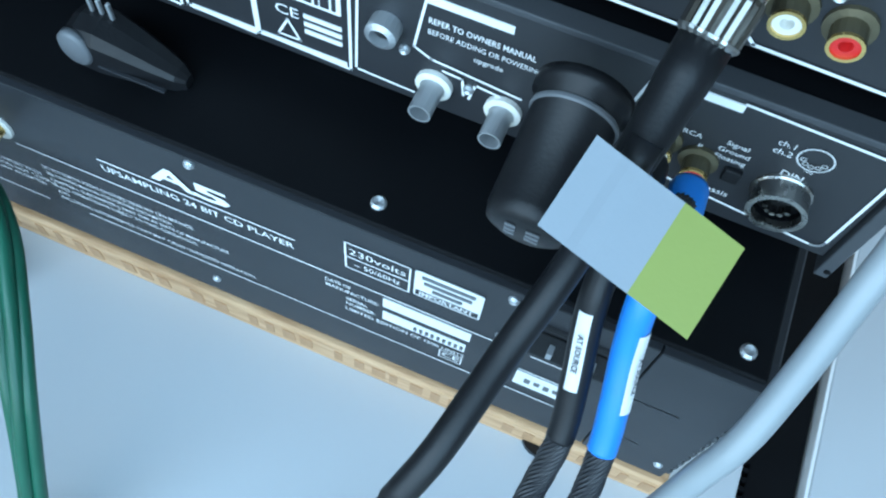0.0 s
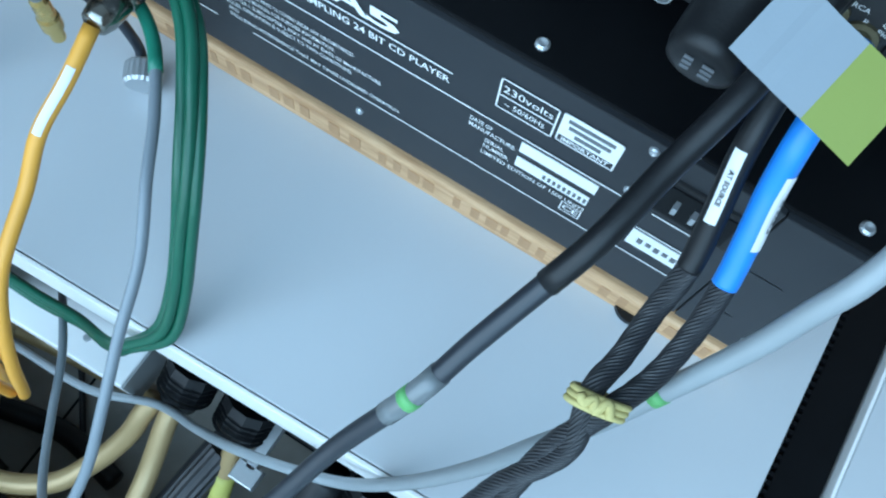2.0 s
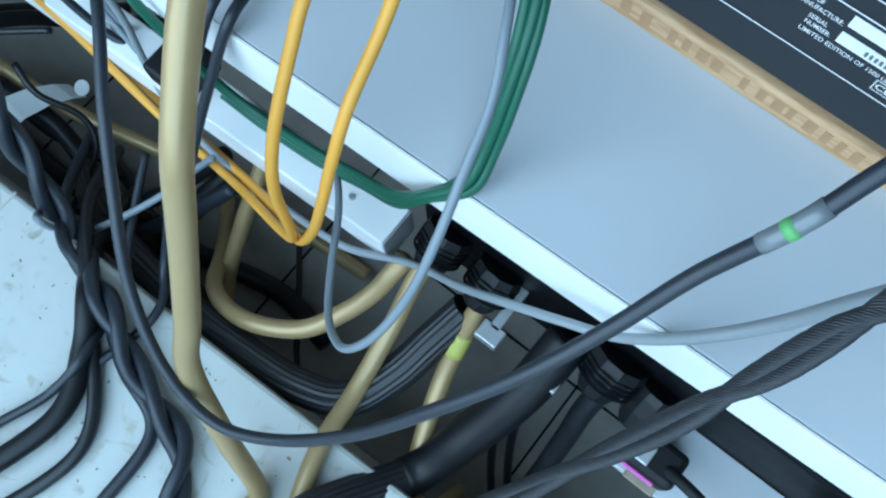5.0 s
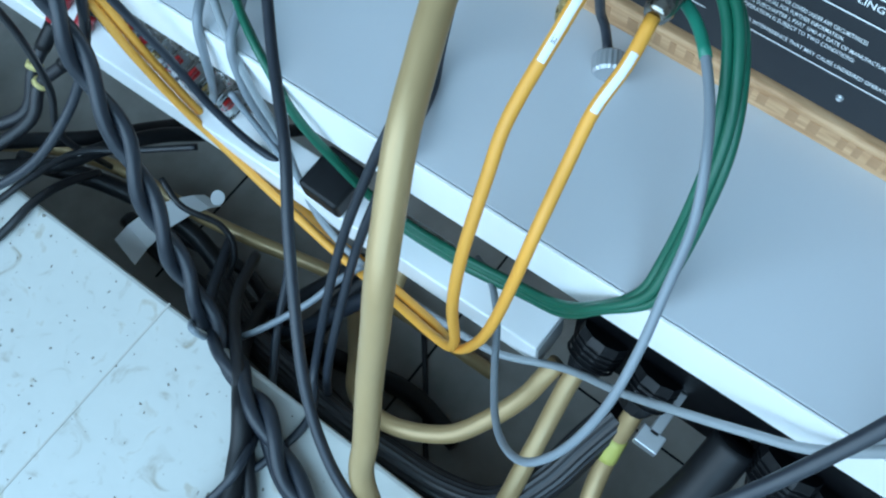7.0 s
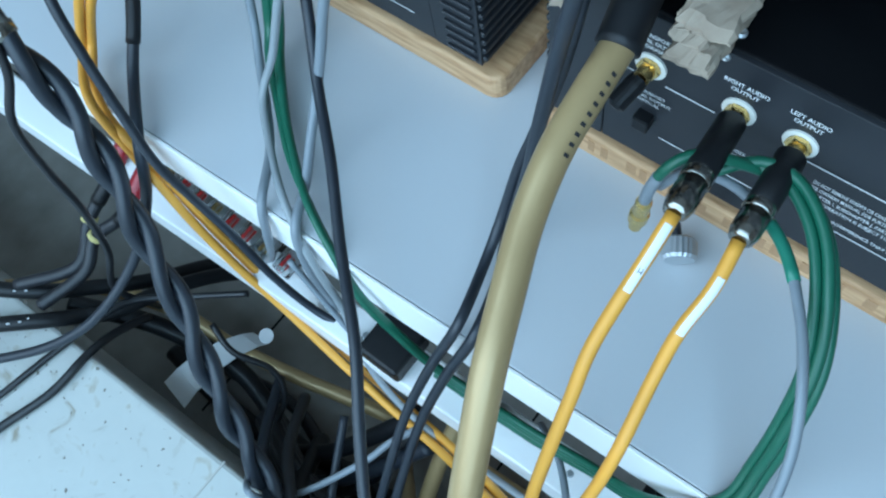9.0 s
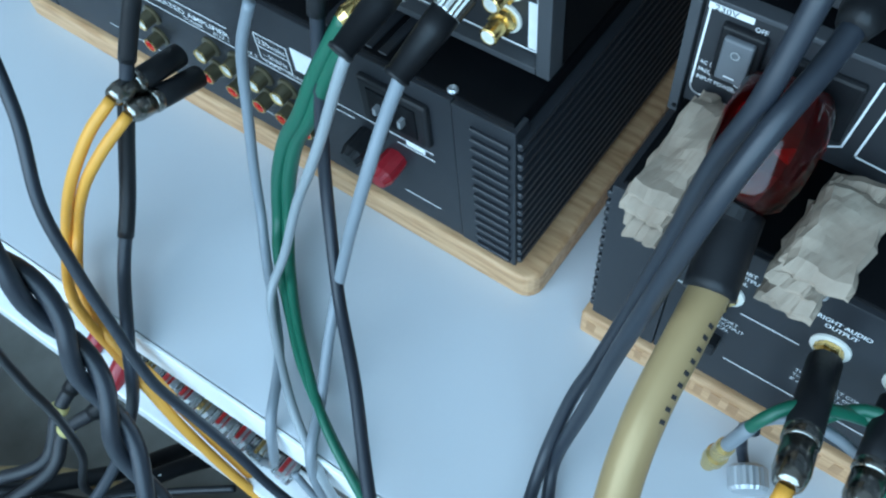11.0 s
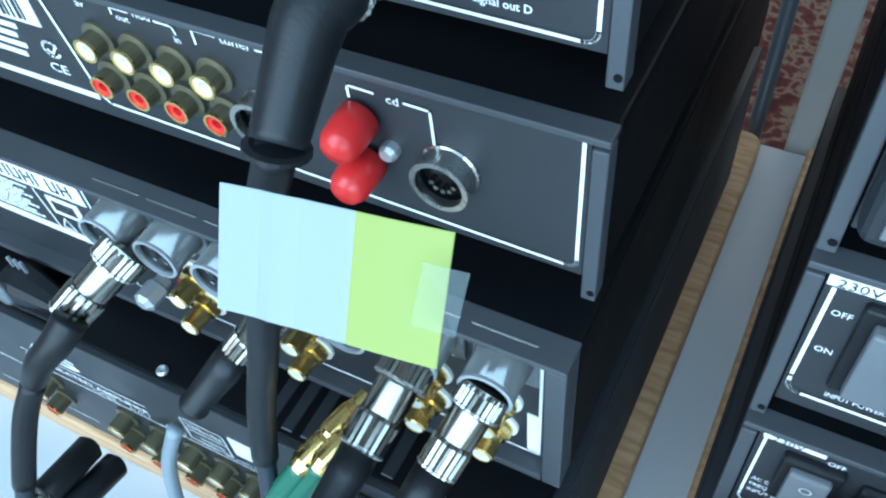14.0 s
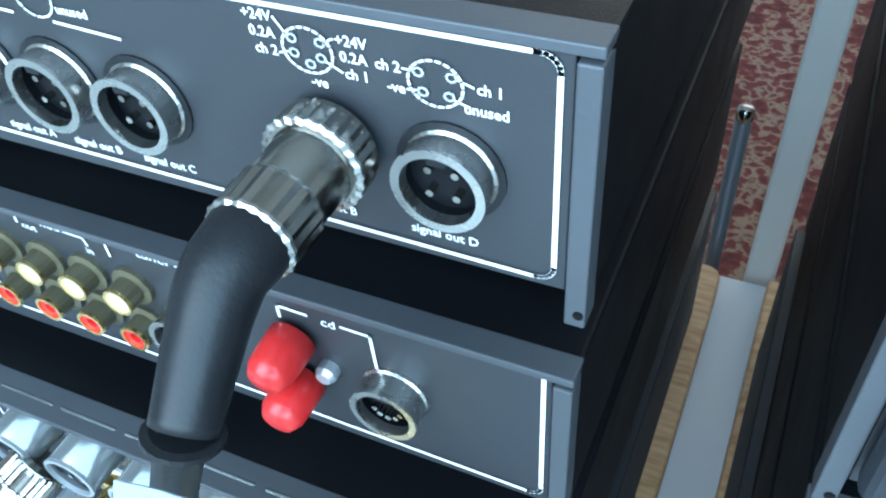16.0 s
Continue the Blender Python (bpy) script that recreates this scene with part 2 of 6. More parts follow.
def flag(parent_label, corners, name="flag_sticker", tape=False):
    """A folded paper flag round a cable: pale and lime halves, slightly bent."""
    tl, bl, tr, br = [Vector(c) for c in corners]
    n = (tr - tl).cross(bl - tl).normalized()
    t = thing(name, (tl + br) / 2, parent_label, "label")
    def at(u, v, off):
        p = (tl * (1 - u) + tr * u) * (1 - v) + (bl * (1 - u) + br * u) * v
        return p + n * (off + 0.0012 * math.sin(u * 5.0) * (1 - u) - 0.0009 * max(0, 1 - abs(u - 0.27) / 0.06))
    for nm, u0, u1, mat in (("pale_half", 0.0, 0.605, M_PAPERB), ("lime_half", 0.605, 1.0, M_LIME)):
        bm = bmesh.new()
        layers = []
        for off in (0.0, -0.0005):
            layers.append([[bm.verts.new(at(u0 + (u1 - u0) * i / 10, j / 6, off)) for j in range(7)] for i in range(11)])
        for a, L in enumerate(layers):
            for i in range(10):
                for j in range(6):
                    f = (L[i][j], L[i + 1][j], L[i + 1][j + 1], L[i][j + 1])
                    bm.faces.new(f if a == 0 else f[::-1])
        part(nm, bm, mat, t)
    return t



def text_bm(body, size, align="LEFT", bold=0.0, squash=1.0):
    cu = bpy.data.curves.new("lettering", "FONT")
    cu.body, cu.size, cu.align_x, cu.resolution_u, cu.offset = body, size, align, 2, bold
    ob = bpy.data.objects.new("lettering", cu)
    scene.collection.objects.link(ob)
    me = bpy.data.meshes.new_from_object(ob.evaluated_get(bpy.context.evaluated_depsgraph_get()))
    bm = bmesh.new()
    bm.from_mesh(me)
    bpy.data.objects.remove(ob)
    bpy.data.curves.remove(cu)
    bpy.data.meshes.remove(me)
    if squash != 1.0:
        bmesh.ops.scale(bm, vec=(squash, 1, 1), verts=bm.verts)
    return bm


def add_bm(bm, other, m):
    bmesh.ops.transform(other, matrix=m, verts=other.verts)
    me = bpy.data.meshes.new("join")
    other.to_mesh(me)
    other.free()
    bm.from_mesh(me)
    bpy.data.meshes.remove(me)
    return bm


def add_text(bm, body, x, z, y, size, align="LEFT", bold=0.0, squash=1.0, lean=0.0):
    """Lettering on a panel that faces -y."""
    sh = Matrix.Identity(4)
    sh[0][1] = lean
    return add_bm(bm, text_bm(body, size, align, bold, squash), Matrix.Translation((x, y - 0.0004, z)) @ pose(0, 0, 0, 90) @ sh)


def add_fitted(bm, body, x0, x1, z, y, size, bold=0.0):
    """Lettering on a panel that faces -y, set to fill the width from x0 to x1."""
    t = text_bm(body, size, "LEFT", bold)
    a, b = min(v.co.x for v in t.verts), max(v.co.x for v in t.verts)
    k = (x1 - x0) / (b - a)
    m = Matrix.Translation((x0 - a * k, y - 0.0004, z)) @ pose(0, 0, 0, 90) @ Matrix.Diagonal((k, 1, 1, 1))
    return add_bm(bm, t, m)


def lay(bm, xs, zs):
    """Lays printing drawn between two marks across and two up onto the places of those marks on the panel."""
    (a, b, c, d), (e, f, g, h) = xs, zs
    for v in bm.verts:
        v.co.x, v.co.z = c + (v.co.x - a) * (d - c) / (b - a), g + (v.co.z - e) * (h - g) / (f - e)


def add_rect(bm, x0, x1, z0, z1, y):
    """A printed bar on a panel that faces -y."""
    return add_box(bm, x0, x1, y - 0.0004, y + 0.0002, z0, z1)


def add_stroke(bm, pts, y, w=0.0009):
    """A printed line through (x, z) points on a panel that faces -y."""
    for (xa, za), (xb, zb) in zip(pts[:-1], pts[1:]):
        d = Vector((xb - xa, zb - za))
        if d.length < 1e-6:
            continue
        n = Vector((-d.y, d.x)).normalized() * w / 2
        e = d.normalized() * w / 2
        q = [(xa - e.x + n.x, za - e.y + n.y), (xa - e.x - n.x, za - e.y - n.y), (xb + e.x - n.x, zb + e.y - n.y), (xb + e.x + n.x, zb + e.y + n.y)]
        bm.faces.new([bm.verts.new((x, y - 0.0005, z)) for x, z in q])
    return bm


def arc(cx, cz, r, a0, a1, n=10):
    return [(cx + r * math.cos(radians(a0 + (a1 - a0) * k / n)), cz + r * math.sin(radians(a0 + (a1 - a0) * k / n))) for k in range(n + 1)]


def round_outline(x0, x1, z0, z1, r):
    return [*arc(x1 - r, z1 - r, r, 0, 90, 5), *arc(x0 + r, z1 - r, r, 90, 180, 5), *arc(x0 + r, z0 + r, r, 180, 270, 5), *arc(x1 - r, z0 + r, r, 270, 360, 5), (x1, z1 - r)]


M_GREEN = surface("green_cable_jacket", (0.006, 0.105, 0.062), 0.38, vary=0.15, scale=60, bump=0.05)
M_ORANGE = surface("orange_cable_jacket", (0.80, 0.36, 0.05), 0.5, vary=0.06, scale=60, bump=0.08)
M_GOLDJ = surface("gold_cable_jacket", (0.415, 0.285, 0.14), 0.36, metal=0.25, vary=0.08, scale=50, bump=0.05)
M_DARKJ = surface("dark_grey_cable_jacket", (0.018, 0.023, 0.032), 0.42, vary=0.15, scale=60, bump=0.08)
M_GREYJ = surface("blue_grey_cable_jacket", (0.20, 0.228, 0.255), 0.42, vary=0.06, scale=60, bump=0.05)
M_CLEARJ = surface("silver_grey_cable_jacket", (0.26, 0.285, 0.30), 0.34, vary=0.06, scale=60, bump=0.05)
M_BLACKJ = surface("black_cable_jacket", (0.012, 0.013, 0.016), 0.4, vary=0.2, scale=60, bump=0.1)
M_BRAID = surface("black_braided_sleeve", (0.016, 0.017, 0.021), 0.42, spec=0.5, vary=0.4, scale=700, grain=2500, bump=0.5)
M_SHRINK = surface("black_heat_shrink", (0.0068, 0.00748, 0.00952), 0.45, spec=0.35, vary=0.25, scale=80, bump=0.15)
M_BLUE = surface("blue_heat_shrink", (0.012, 0.22, 0.70), 0.42, vary=0.1, scale=90, bump=0.1)
M_CHROME = surface("nickel_plated_metal", (0.30, 0.285, 0.26), 0.20, metal=1.0, vary=0.08, scale=150, bump=0.05, rvary=0.06)
M_BRIGHT = surface("bright_nickel_edge", (0.50, 0.49, 0.47), 0.28, metal=1.0, vary=0.08, scale=150, bump=0.04)
M_GOLD = surface("gold_plated_metal", (0.80, 0.56, 0.22), 0.25, metal=1.0, vary=0.1, scale=150, bump=0.05)
M_OLIVE = surface("brass_phono_barrel", (0.14, 0.12, 0.075), 0.38, metal=0.6, vary=0.12, scale=200, bump=0.05)
M_WHITEP = surface("white_plastic", (0.74, 0.73, 0.68), 0.4, vary=0.05, scale=200, bump=0.05)
M_REDP = surface("red_plastic", (0.62, 0.02, 0.02), 0.32, vary=0.15, scale=200, bump=0.05)
M_BLKP = surface("black_plastic", (0.008, 0.0085, 0.010), 0.42, spec=0.3, vary=0.2, scale=120, bump=0.2)
M_GREYP = surface("grey_switch_plastic", (0.115, 0.122, 0.132), 0.4, vary=0.08, scale=100, bump=0.1)
M_LABEL = surface("white_paper_label", (0.74, 0.75, 0.76), 0.6, vary=0.04, scale=80, bump=0.1)
M_INK = surface("black_ink", (0.02, 0.02, 0.025), 0.6, vary=0.1, scale=200, bump=0)
M_PAPERB = surface("pale_flag_paper", (0.2365, 0.2709, 0.3053), 0.6, vary=0.06, scale=35, bump=0.1)
M_LIME = surface("lime_green_paper", (0.23, 0.27, 0.055), 0.6, vary=0.05, scale=35, bump=0.1)
M_LIMES = surface("green_sticker", (0.11, 0.36, 0.12), 0.5, vary=0.08, scale=80, bump=0.05)
M_YELLOW = surface("yellow_string", (0.52, 0.43, 0.17), 0.8, vary=0.2, scale=400, grain=1500, bump=0.6)
M_YTAPE = surface("yellow_tape", (0.48, 0.45, 0.11), 0.5, vary=0.08, scale=80, bump=0.05)
M_KRAFT = ramp_material("crumpled_kraft_paper", [(0.3, (0.27, 0.205, 0.155)), (0.55, (0.36, 0.285, 0.22)), (0.8, (0.45, 0.37, 0.29))], 60, 0.75, bump=0.5, bumpdist=0.001)
M_STEEL = surface("galvanised_steel", (0.50, 0.52, 0.54), 0.4, metal=0.7, vary=0.08, scale=40, bump=0.1)
M_PINK = surface("pink_plastic", (0.85, 0.16, 0.55), 0.4, vary=0.05, scale=80, bump=0.05)
M_TEALP = surface("green_plastic", (0.01, 0.17, 0.11), 0.35, vary=0.1, scale=100, bump=0.05)
M_SPECK = surface("marble_pits", (0.20, 0.18, 0.15), 0.6, vary=0.4, scale=300, bump=0.3)
M_JOINT = surface("tile_grout", (0.50, 0.48, 0.44), 0.8, vary=0.1, scale=100, bump=0.3)
M_PAINT = surface("white_lacquer", (0.66, 0.65, 0.62), 0.4, vary=0.04, scale=10, bump=0.05)
M_RUG = ramp_material("red_patterned_rug", [(0.35, (0.07, 0.014, 0.014)), (0.47, (0.14, 0.03, 0.028)), (0.54, (0.25, 0.18, 0.13)), (0.62, (0.12, 0.025, 0.024))], 34, 0.9, detail=3, bump=0.4, bumpdist=0.002)


def clear_material(name, color, rough):
    m, nt, b = principled(name, color, rough)
    b.inputs["Transmission Weight"].default_value = 1.0
    b.inputs["IOR"].default_value = 1.45
    return m


M_CLEAR = clear_material("clear_plastic", (0.95, 0.97, 0.97), 0.06)
M_RUBYCORE = surface('dark_red_moulding', (0.11, 0.006, 0.005), 0.4, vary=0.6, scale=150, bump=0.1)
M_RUBY = clear_material("dark_red_clear_plastic", (0.34, 0.009, 0.007), 0.10)
M_SMOKE = surface("smoky_clear_plastic", (0.18, 0.186, 0.186), 0.16, metal=0.55, vary=0.25, scale=90, bump=0.03, rvary=0.08)
M_DARKRED = surface("dark_red_plastic", (0.30, 0.012, 0.02), 0.32, vary=0.15, scale=200, bump=0.05)
M_GREYCLEAR = surface("dull_clear_sleeve", (0.15, 0.165, 0.175), 0.22, vary=0.1, scale=150, bump=0.05)
M_TAPE, tape_nodes, tape_bsdf = principled("clear_tape", (0.34, 0.42, 0.42), 0.25)
tape_bsdf.inputs["Alpha"].default_value = 0.13

# ---- the room and the shelves ----
TOP = 0.1555      # top of the two lower units
SHELF_Y = -0.1395  # rear edge of the shelf at x = 0
SKEW = 0.035       # the shelf and the ledge stand a little askew to the units
single("floor", box(-3, 3, -0.5, 3.2, -0.49, -0.41), M_FLOOR, "grey matt tiled floor under the rack", "floor", kind="structure")
ledge = single("marble_ledge", skewed(box(-3, 3, -1.1, -0.2925, -0.4095, -0.203, 0.004), -1.0), M_MARBLE, "raised cream marble ledge with worn edge", "ledge", kind="structure")
single("wall_north", box(-3, 3, 3.2, 3.3, -0.49, 2.5), M_WALL, "plain white wall", "wall", kind="structure")
single("wall_west", box(-3.1, -3, -1.3, 3.3, -0.49, 2.5), M_WALL, "plain white wall", "wall", kind="structure")
single("wall_east", box(3, 3.1, -1.3, 3.3, -0.49, 2.5), M_WALL, "plain white wall", "wall", kind="structure")
single("ceiling", box(-3.1, 3.1, -1.3, 3.3, 2.5, 2.6), M_WALL, "plain white ceiling", "ceiling", kind="structure")
bm = box(-3, 3, -1.3, -1.2, -0.49, 0.0)
add_box(bm, -3, 3, -1.3, -1.2, 2.0, 2.5)
add_box(bm, -3, -1.6, -1.3, -1.2, 0.0, 2.0)
add_box(bm, 1.2, 3, -1.3, -1.2, 0.0, 2.0)
single("wall_south", bm, M_WALL, "white wall with a wide window opening", "wall", kind="structure")
single("rug", box(-1.6, 1.0, 0.62, 2.6, -0.4095, -0.401, 0.003), M_RUG, "red patterned woven rug on the tiled floor", "rug")

# joints and pits of the marble
bm = bmesh.new()
for x in (-1.0735, -0.4735, 0.1265):
    add_box(bm, x - 0.0008, x + 0.0008, -1.1, -0.2915 + SKEW * x, -0.203, -0.2022)
part("tile_joint", bm, M_JOINT, ledge)
rng = random.Random(4)
bm = bmesh.new()
for _ in range(520):
    x, y, r = rng.uniform(-0.9, -0.1), rng.uniform(-0.56, -0.315), rng.uniform(0.0005, 0.0024) * rng.choice((0.4, 0.6, 0.8, 1.2))
    a = rng.uniform(0, math.pi)
    vs = []
    for k in range(7):
        q = 2 * math.pi * k / 7
        u, v = r * math.cos(q) * rng.uniform(0.5, 1.2), r * 0.6 * math.sin(q) * rng.uniform(0.5, 1.2)
        vs.append(bm.verts.new((x + u * math.cos(a) - v * math.sin(a), y + u * math.sin(a) + v * math.cos(a), -0.2026)))
    bm.faces.new(vs)
tagged(part("pits", bm, M_SPECK, ledge), kind="stuff")
bm = bmesh.new()
for x in (-0.62, -0.32, -0.02):
    add_box(bm, x - 0.0012, x + 0.0012, -0.30, 2.0, -0.4105, -0.4093)
for y in (-0.12, 0.18, 0.48):
    add_box(bm, -1.5, 1.0, y - 0.0012, y + 0.0012, -0.4105, -0.4091)
single("floor_joints", bm, M_BLACK, "dark joints between the grey floor tiles", "floor", kind="structure")

shelf = thing("rack_shelf", (-0.35, 0.15, -0.05), "pale grey laminate rack shelf with its edge painted as lit", "shelf")
part("board", skewed(box(-1.5, 0.1445, SHELF_Y + 0.002, 0.425, -0.05, 0.0, 0.001)), M_SHELF, shelf)
part("edge_band", skewed(box(-1.5, 0.1445, SHELF_Y - 0.001, SHELF_Y + 0.0015, -0.055, 0.0006, 0.0005)), M_EDGE, shelf, "edge band lightened in place of window light")
shelf2 = thing("rack_shelf", (0.5, 0.15, -0.05), "pale grey laminate shelf of the neighbouring rack", "shelf")
part("board", box(0.1785, 1.2, SHELF_Y + 0.002, 0.425, -0.05, 0.0, 0.001), M_SHELF, shelf2)
part("edge_band", box(0.176, 0.178, SHELF_Y - 0.001, 0.425, -0.05, 0.001, 0.0005), M_EDGE, shelf2, "edge band lightened in place of window light")
side = thing("ribbed_divider", (0.16, 0.15, -0.41), "black ribbed rack side between two shelves", "rack panel")
part("side_board", box(0.1490, 0.1745, SHELF_Y - 0.005, 0.425, -0.41, -0.006, 0.001), M_BLACK, side)
rib = box(0.1455, 0.1489, 0, 0.0022, -0.40, -0.004)
rib_ob = part("rib", rib, M_BLACK, side)
rib_ob.location.y = SHELF_Y
for k in range(1, 110):
    o = rib_ob.copy()
    scene.collection.objects.link(o)
    o.location.y = SHELF_Y + 0.005 * k

# front trim of the rack seen through the gap between the two stacks
single("front_post", box(-0.386, -0.364, 0.437, 0.462, -0.41, 0.46, 0.003), M_PAINT, "white lacquered upright post at the rack front", "rack post")
rod = thing("front_rod", (-0.412, 0.445, -0.41), "slim brushed metal rod with a cap at the rack front", "rack rod")
part("rod", lathe([(0.0058, 0), (0.0058, 0.538)], (-0.412, 0.448, -0.41), (0, 0, 1), 14), M_GREYP, rod, smooth=True)
part("cap", lathe([(0.004, 0), (0.0062, 0.002), (0.0062, 0.010), (0.004, 0.012)], (-0.412, 0.448, 0.128), (0, 0, 1), 14), M_CHROME, rod, smooth=True)


def base_board(x0, x1, y0, label, r):
    bm = box(x0, x1, y0, 0.412, 0.0005, 0.022, 0)
    es = [e for e in bm.edges if abs(e.verts[0].co.z - e.verts[1].co.z) > 0.01]
    bmesh.ops.bevel(bm, geom=es, offset=r, segments=5, affect="EDGES", profile=0.5)
    es = [e for e in bm.edges if e.verts[0].co.z > 0.02 and e.verts[1].co.z > 0.02 and len(e.link_faces) == 2 and abs(e.link_faces[0].normal.z - e.link_faces[1].normal.z) > 0.5]
    bmesh.ops.bevel(bm, geom=es, offset=0.003, segments=3, affect="EDGES", profile=0.5)
    return single("base_board", bm, M_WOOD, label, "board", "wooden boards under the units")


board_cd = base_board(-0.369, 0.1065, -0.0015, "light bamboo board with end-grain strips under a disc player", 0.003)
board_amp = base_board(-0.895, -0.4015, -0.002, "light wooden board with rounded corners under an amplifier", 0.012)
part("felt_pad", lathe([(0.0105, 0), (0.0105, 0.0035)], (0.046, 0.004, 0.0004), (0, 0, 1), 20), M_BLKP, board_cd)
# darker end-grain blocks along the edge of the bamboo board
M_BLOCK = ramp_material("bamboo_end_grain", [(0.3, (0.36, 0.19, 0.09)), (0.6, (0.48, 0.27, 0.14)), (0.8, (0.56, 0.34, 0.19))], 60, 0.55, bump=0.15)
rng = random.Random(9)
x = -0.364
bm0 = box(0, 0.0055, -0.0019, 0.0002, 0.006, 0.0165)
blk = part("end_block", bm0, M_BLOCK, board_cd)
blk.location.x = x
while x < 0.092:
    x += rng.choice((0.0095, 0.011, 0.0135, 0.019))
    o = blk.copy()
    scene.collection.objects.link(o)
    o.location.x = x
    o.scale.x = rng.uniform(0.7, 1.3)

# ---- sockets ----
OUT = (0, -1, 0)


def phono(parent, x, z, y, insert, r=0.0046, length=0.011, name="phono_socket", metal=None):
    s = part(name, lathe([(r * 1.45, 0), (r * 1.45, 0.0015), (r, 0.002), (r, length), (r * 0.84, length), (r * 0.84, length - 0.004)], (x, y, z), OUT, 18, False), metal or M_OLIVE, parent, smooth=False)
    part("rim", lathe([(r * 1.01, length - 0.0008), (r * 1.01, length + 0.0002), (r * 0.80, length + 0.0002), (r * 0.80, length - 0.001)], (x, y, z), OUT, 18, False), M_GOLD, s)
    part("insert", lathe([(r * 0.83, length - 0.003), (r * 0.82, length - 0.0006), (r * 0.40, length - 0.0006), (r * 0.34, length - 0.0035), (0.0002, length - 0.0036)], (x, y, z), OUT, 16, False), insert, s, smooth=False)
    return s


def gold_phono(parent, x, z, y):
    s = part("phono_socket", lathe([(0.0068, 0), (0.0068, 0.003), (0.0046, 0.003), (0.0048, 0.016), (0.0038, 0.0166), (0.0038, 0.012)], (x, y, z), OUT, 18, False), M_GOLD, parent, "gold-plated phono socket")
    part("nut", lathe([(0.0072, 0.003), (0.0072, 0.0062), (0.005, 0.0066)], (x, y, z), OUT, 6, False), M_GOLD, s)
    # white disc closes the barrel, a painted glint for the shiny gold end
    part("insert", lathe([(0.0003, 0.0164), (0.0038, 0.0162), (0.0038, 0.012)], (x, y, z), OUT, 14, False), M_WHITEP, s, "white end disc in place of a glint on gold")
    part("collar", lathe([(0.0085, -0.001), (0.0085, 0.0014), (0.0066, 0.0016)], (x, y, z), OUT, 20, False), M_WHITEP, s, "white insulating collar")
    return s


def din_socket(parent, x, z, y, r=0.0088, length=0.012, pins=4):
    s = part("round_socket", lathe([(r * 1.06, -0.001), (r * 1.06, 0.001), (r, 0.0015), (r, length - 0.0015), (r * 1.04, length - 0.001), (r * 1.04, length), (r * 0.84, length), (r * 0.82, length - 0.003)], (x, y, z), OUT, 32, False), M_BRIGHT, parent, smooth=False)
    bm = lathe([(0.0002, length - 0.0055), (r * 0.83, length - 0.0055), (r * 0.83, length - 0.003)], (x, y, z), OUT, 28, False)
    part("insert", bm, M_BLACK, s)
    for k in range(pins):
        a = radians(45 + 90 * k) if pins == 4 else radians(200 + 140 * k / (pins - 1))
        px, pz = x + r * 0.42 * math.cos(a), z + r * 0.42 * math.sin(a)
        part("contact", lathe([(0.0009, length - 0.0056), (0.0009, length - 0.0025)], (px, y, pz), OUT, 8), M_CHROME, s)
    part("key", box(x - r * 0.2, x + r * 0.2, y - length + 0.0005, y - length + 0.003, z + r * 0.62, z + r * 0.86), M_BLKP, s)
    return s


def bnc_socket(parent, x, z, y):
    s = part("bayonet_socket", lathe([(0.0050, 0.001), (0.0041, 0.003), (0.0041, 0.014), (0.0034, 0.014), (0.0034, 0.008)], (x, y, z), OUT, 20, False), M_STEEL, parent, "worn silver bayonet socket")
    part("collar", lathe([(0.0066, -0.001), (0.0066, 0.002), (0.0045, 0.0026)], (x, y, z), OUT, 20, False), M_WHITEP, s, "white insulating collar")
    return s


def clear_socket(parent, x, z, y):
    """A square-flanged clear shroud with a ring and contacts."""
    s = part("shrouded_socket", lathe([(0.0106, 0.001), (0.0104, 0.006), (0.0100, 0.0065), (0.0099, 0.017), (0.0088, 0.0175), (0.0086, 0.004)], (x, y, z), OUT, 28, False), M_SMOKE, parent, "smoky clear plastic shroud", True)
    part("flange", box(x - 0.0124, x + 0.0124, y - 0.002, y, z - 0.0130, z + 0.0130, 0.0030, 3), M_SMOKE, s)
    part("ring", lathe([(0.0099, 0.0165), (0.0101, 0.0178), (0.0088, 0.0180), (0.0086, 0.0165)], (x, y, z), OUT, 28, False), M_STEEL, s)
    part("insert", lathe([(0.0002, 0.0150), (0.0080, 0.0150), (0.0084, 0.0158), (0.0084, 0.004)], (x, y, z), OUT, 24, False), M_BLKP, s)
    part("slot", box(x - 0.0016, x + 0.0016, y - 0.0152, y - 0.0145, z - 0.0012, z + 0.0032), M_BLACK, s)
    for a in (50, 130, 230, 310):
        part("contact", lathe([(0.0009, 0.0140), (0.0009, 0.0158)], (x + 0.0042 * math.cos(radians(a)), y, z + 0.0042 * math.sin(radians(a))), OUT, 8), M_CHROME, s)
    part("screw", lathe([(0.0026, 0.002), (0.0024, 0.0036), (0.0012, 0.0042)], (x + 0.0092, y, z + 0.0096), OUT, 12), M_CHROME, s)
    return s


def screw_on(parent, at, axis, r=0.0028):
    return part("screw", lathe([(r, 0), (r, 0.0008), (r * 0.7, 0.0018), (r * 0.2, 0.0012)], at, axis, 12), M_STEEL, parent)


def print_part(parent, fill):
    bm = bmesh.new()
    fill(bm)
    return part("printing", bm, M_PRINT, parent, "white printed lettering and lines")


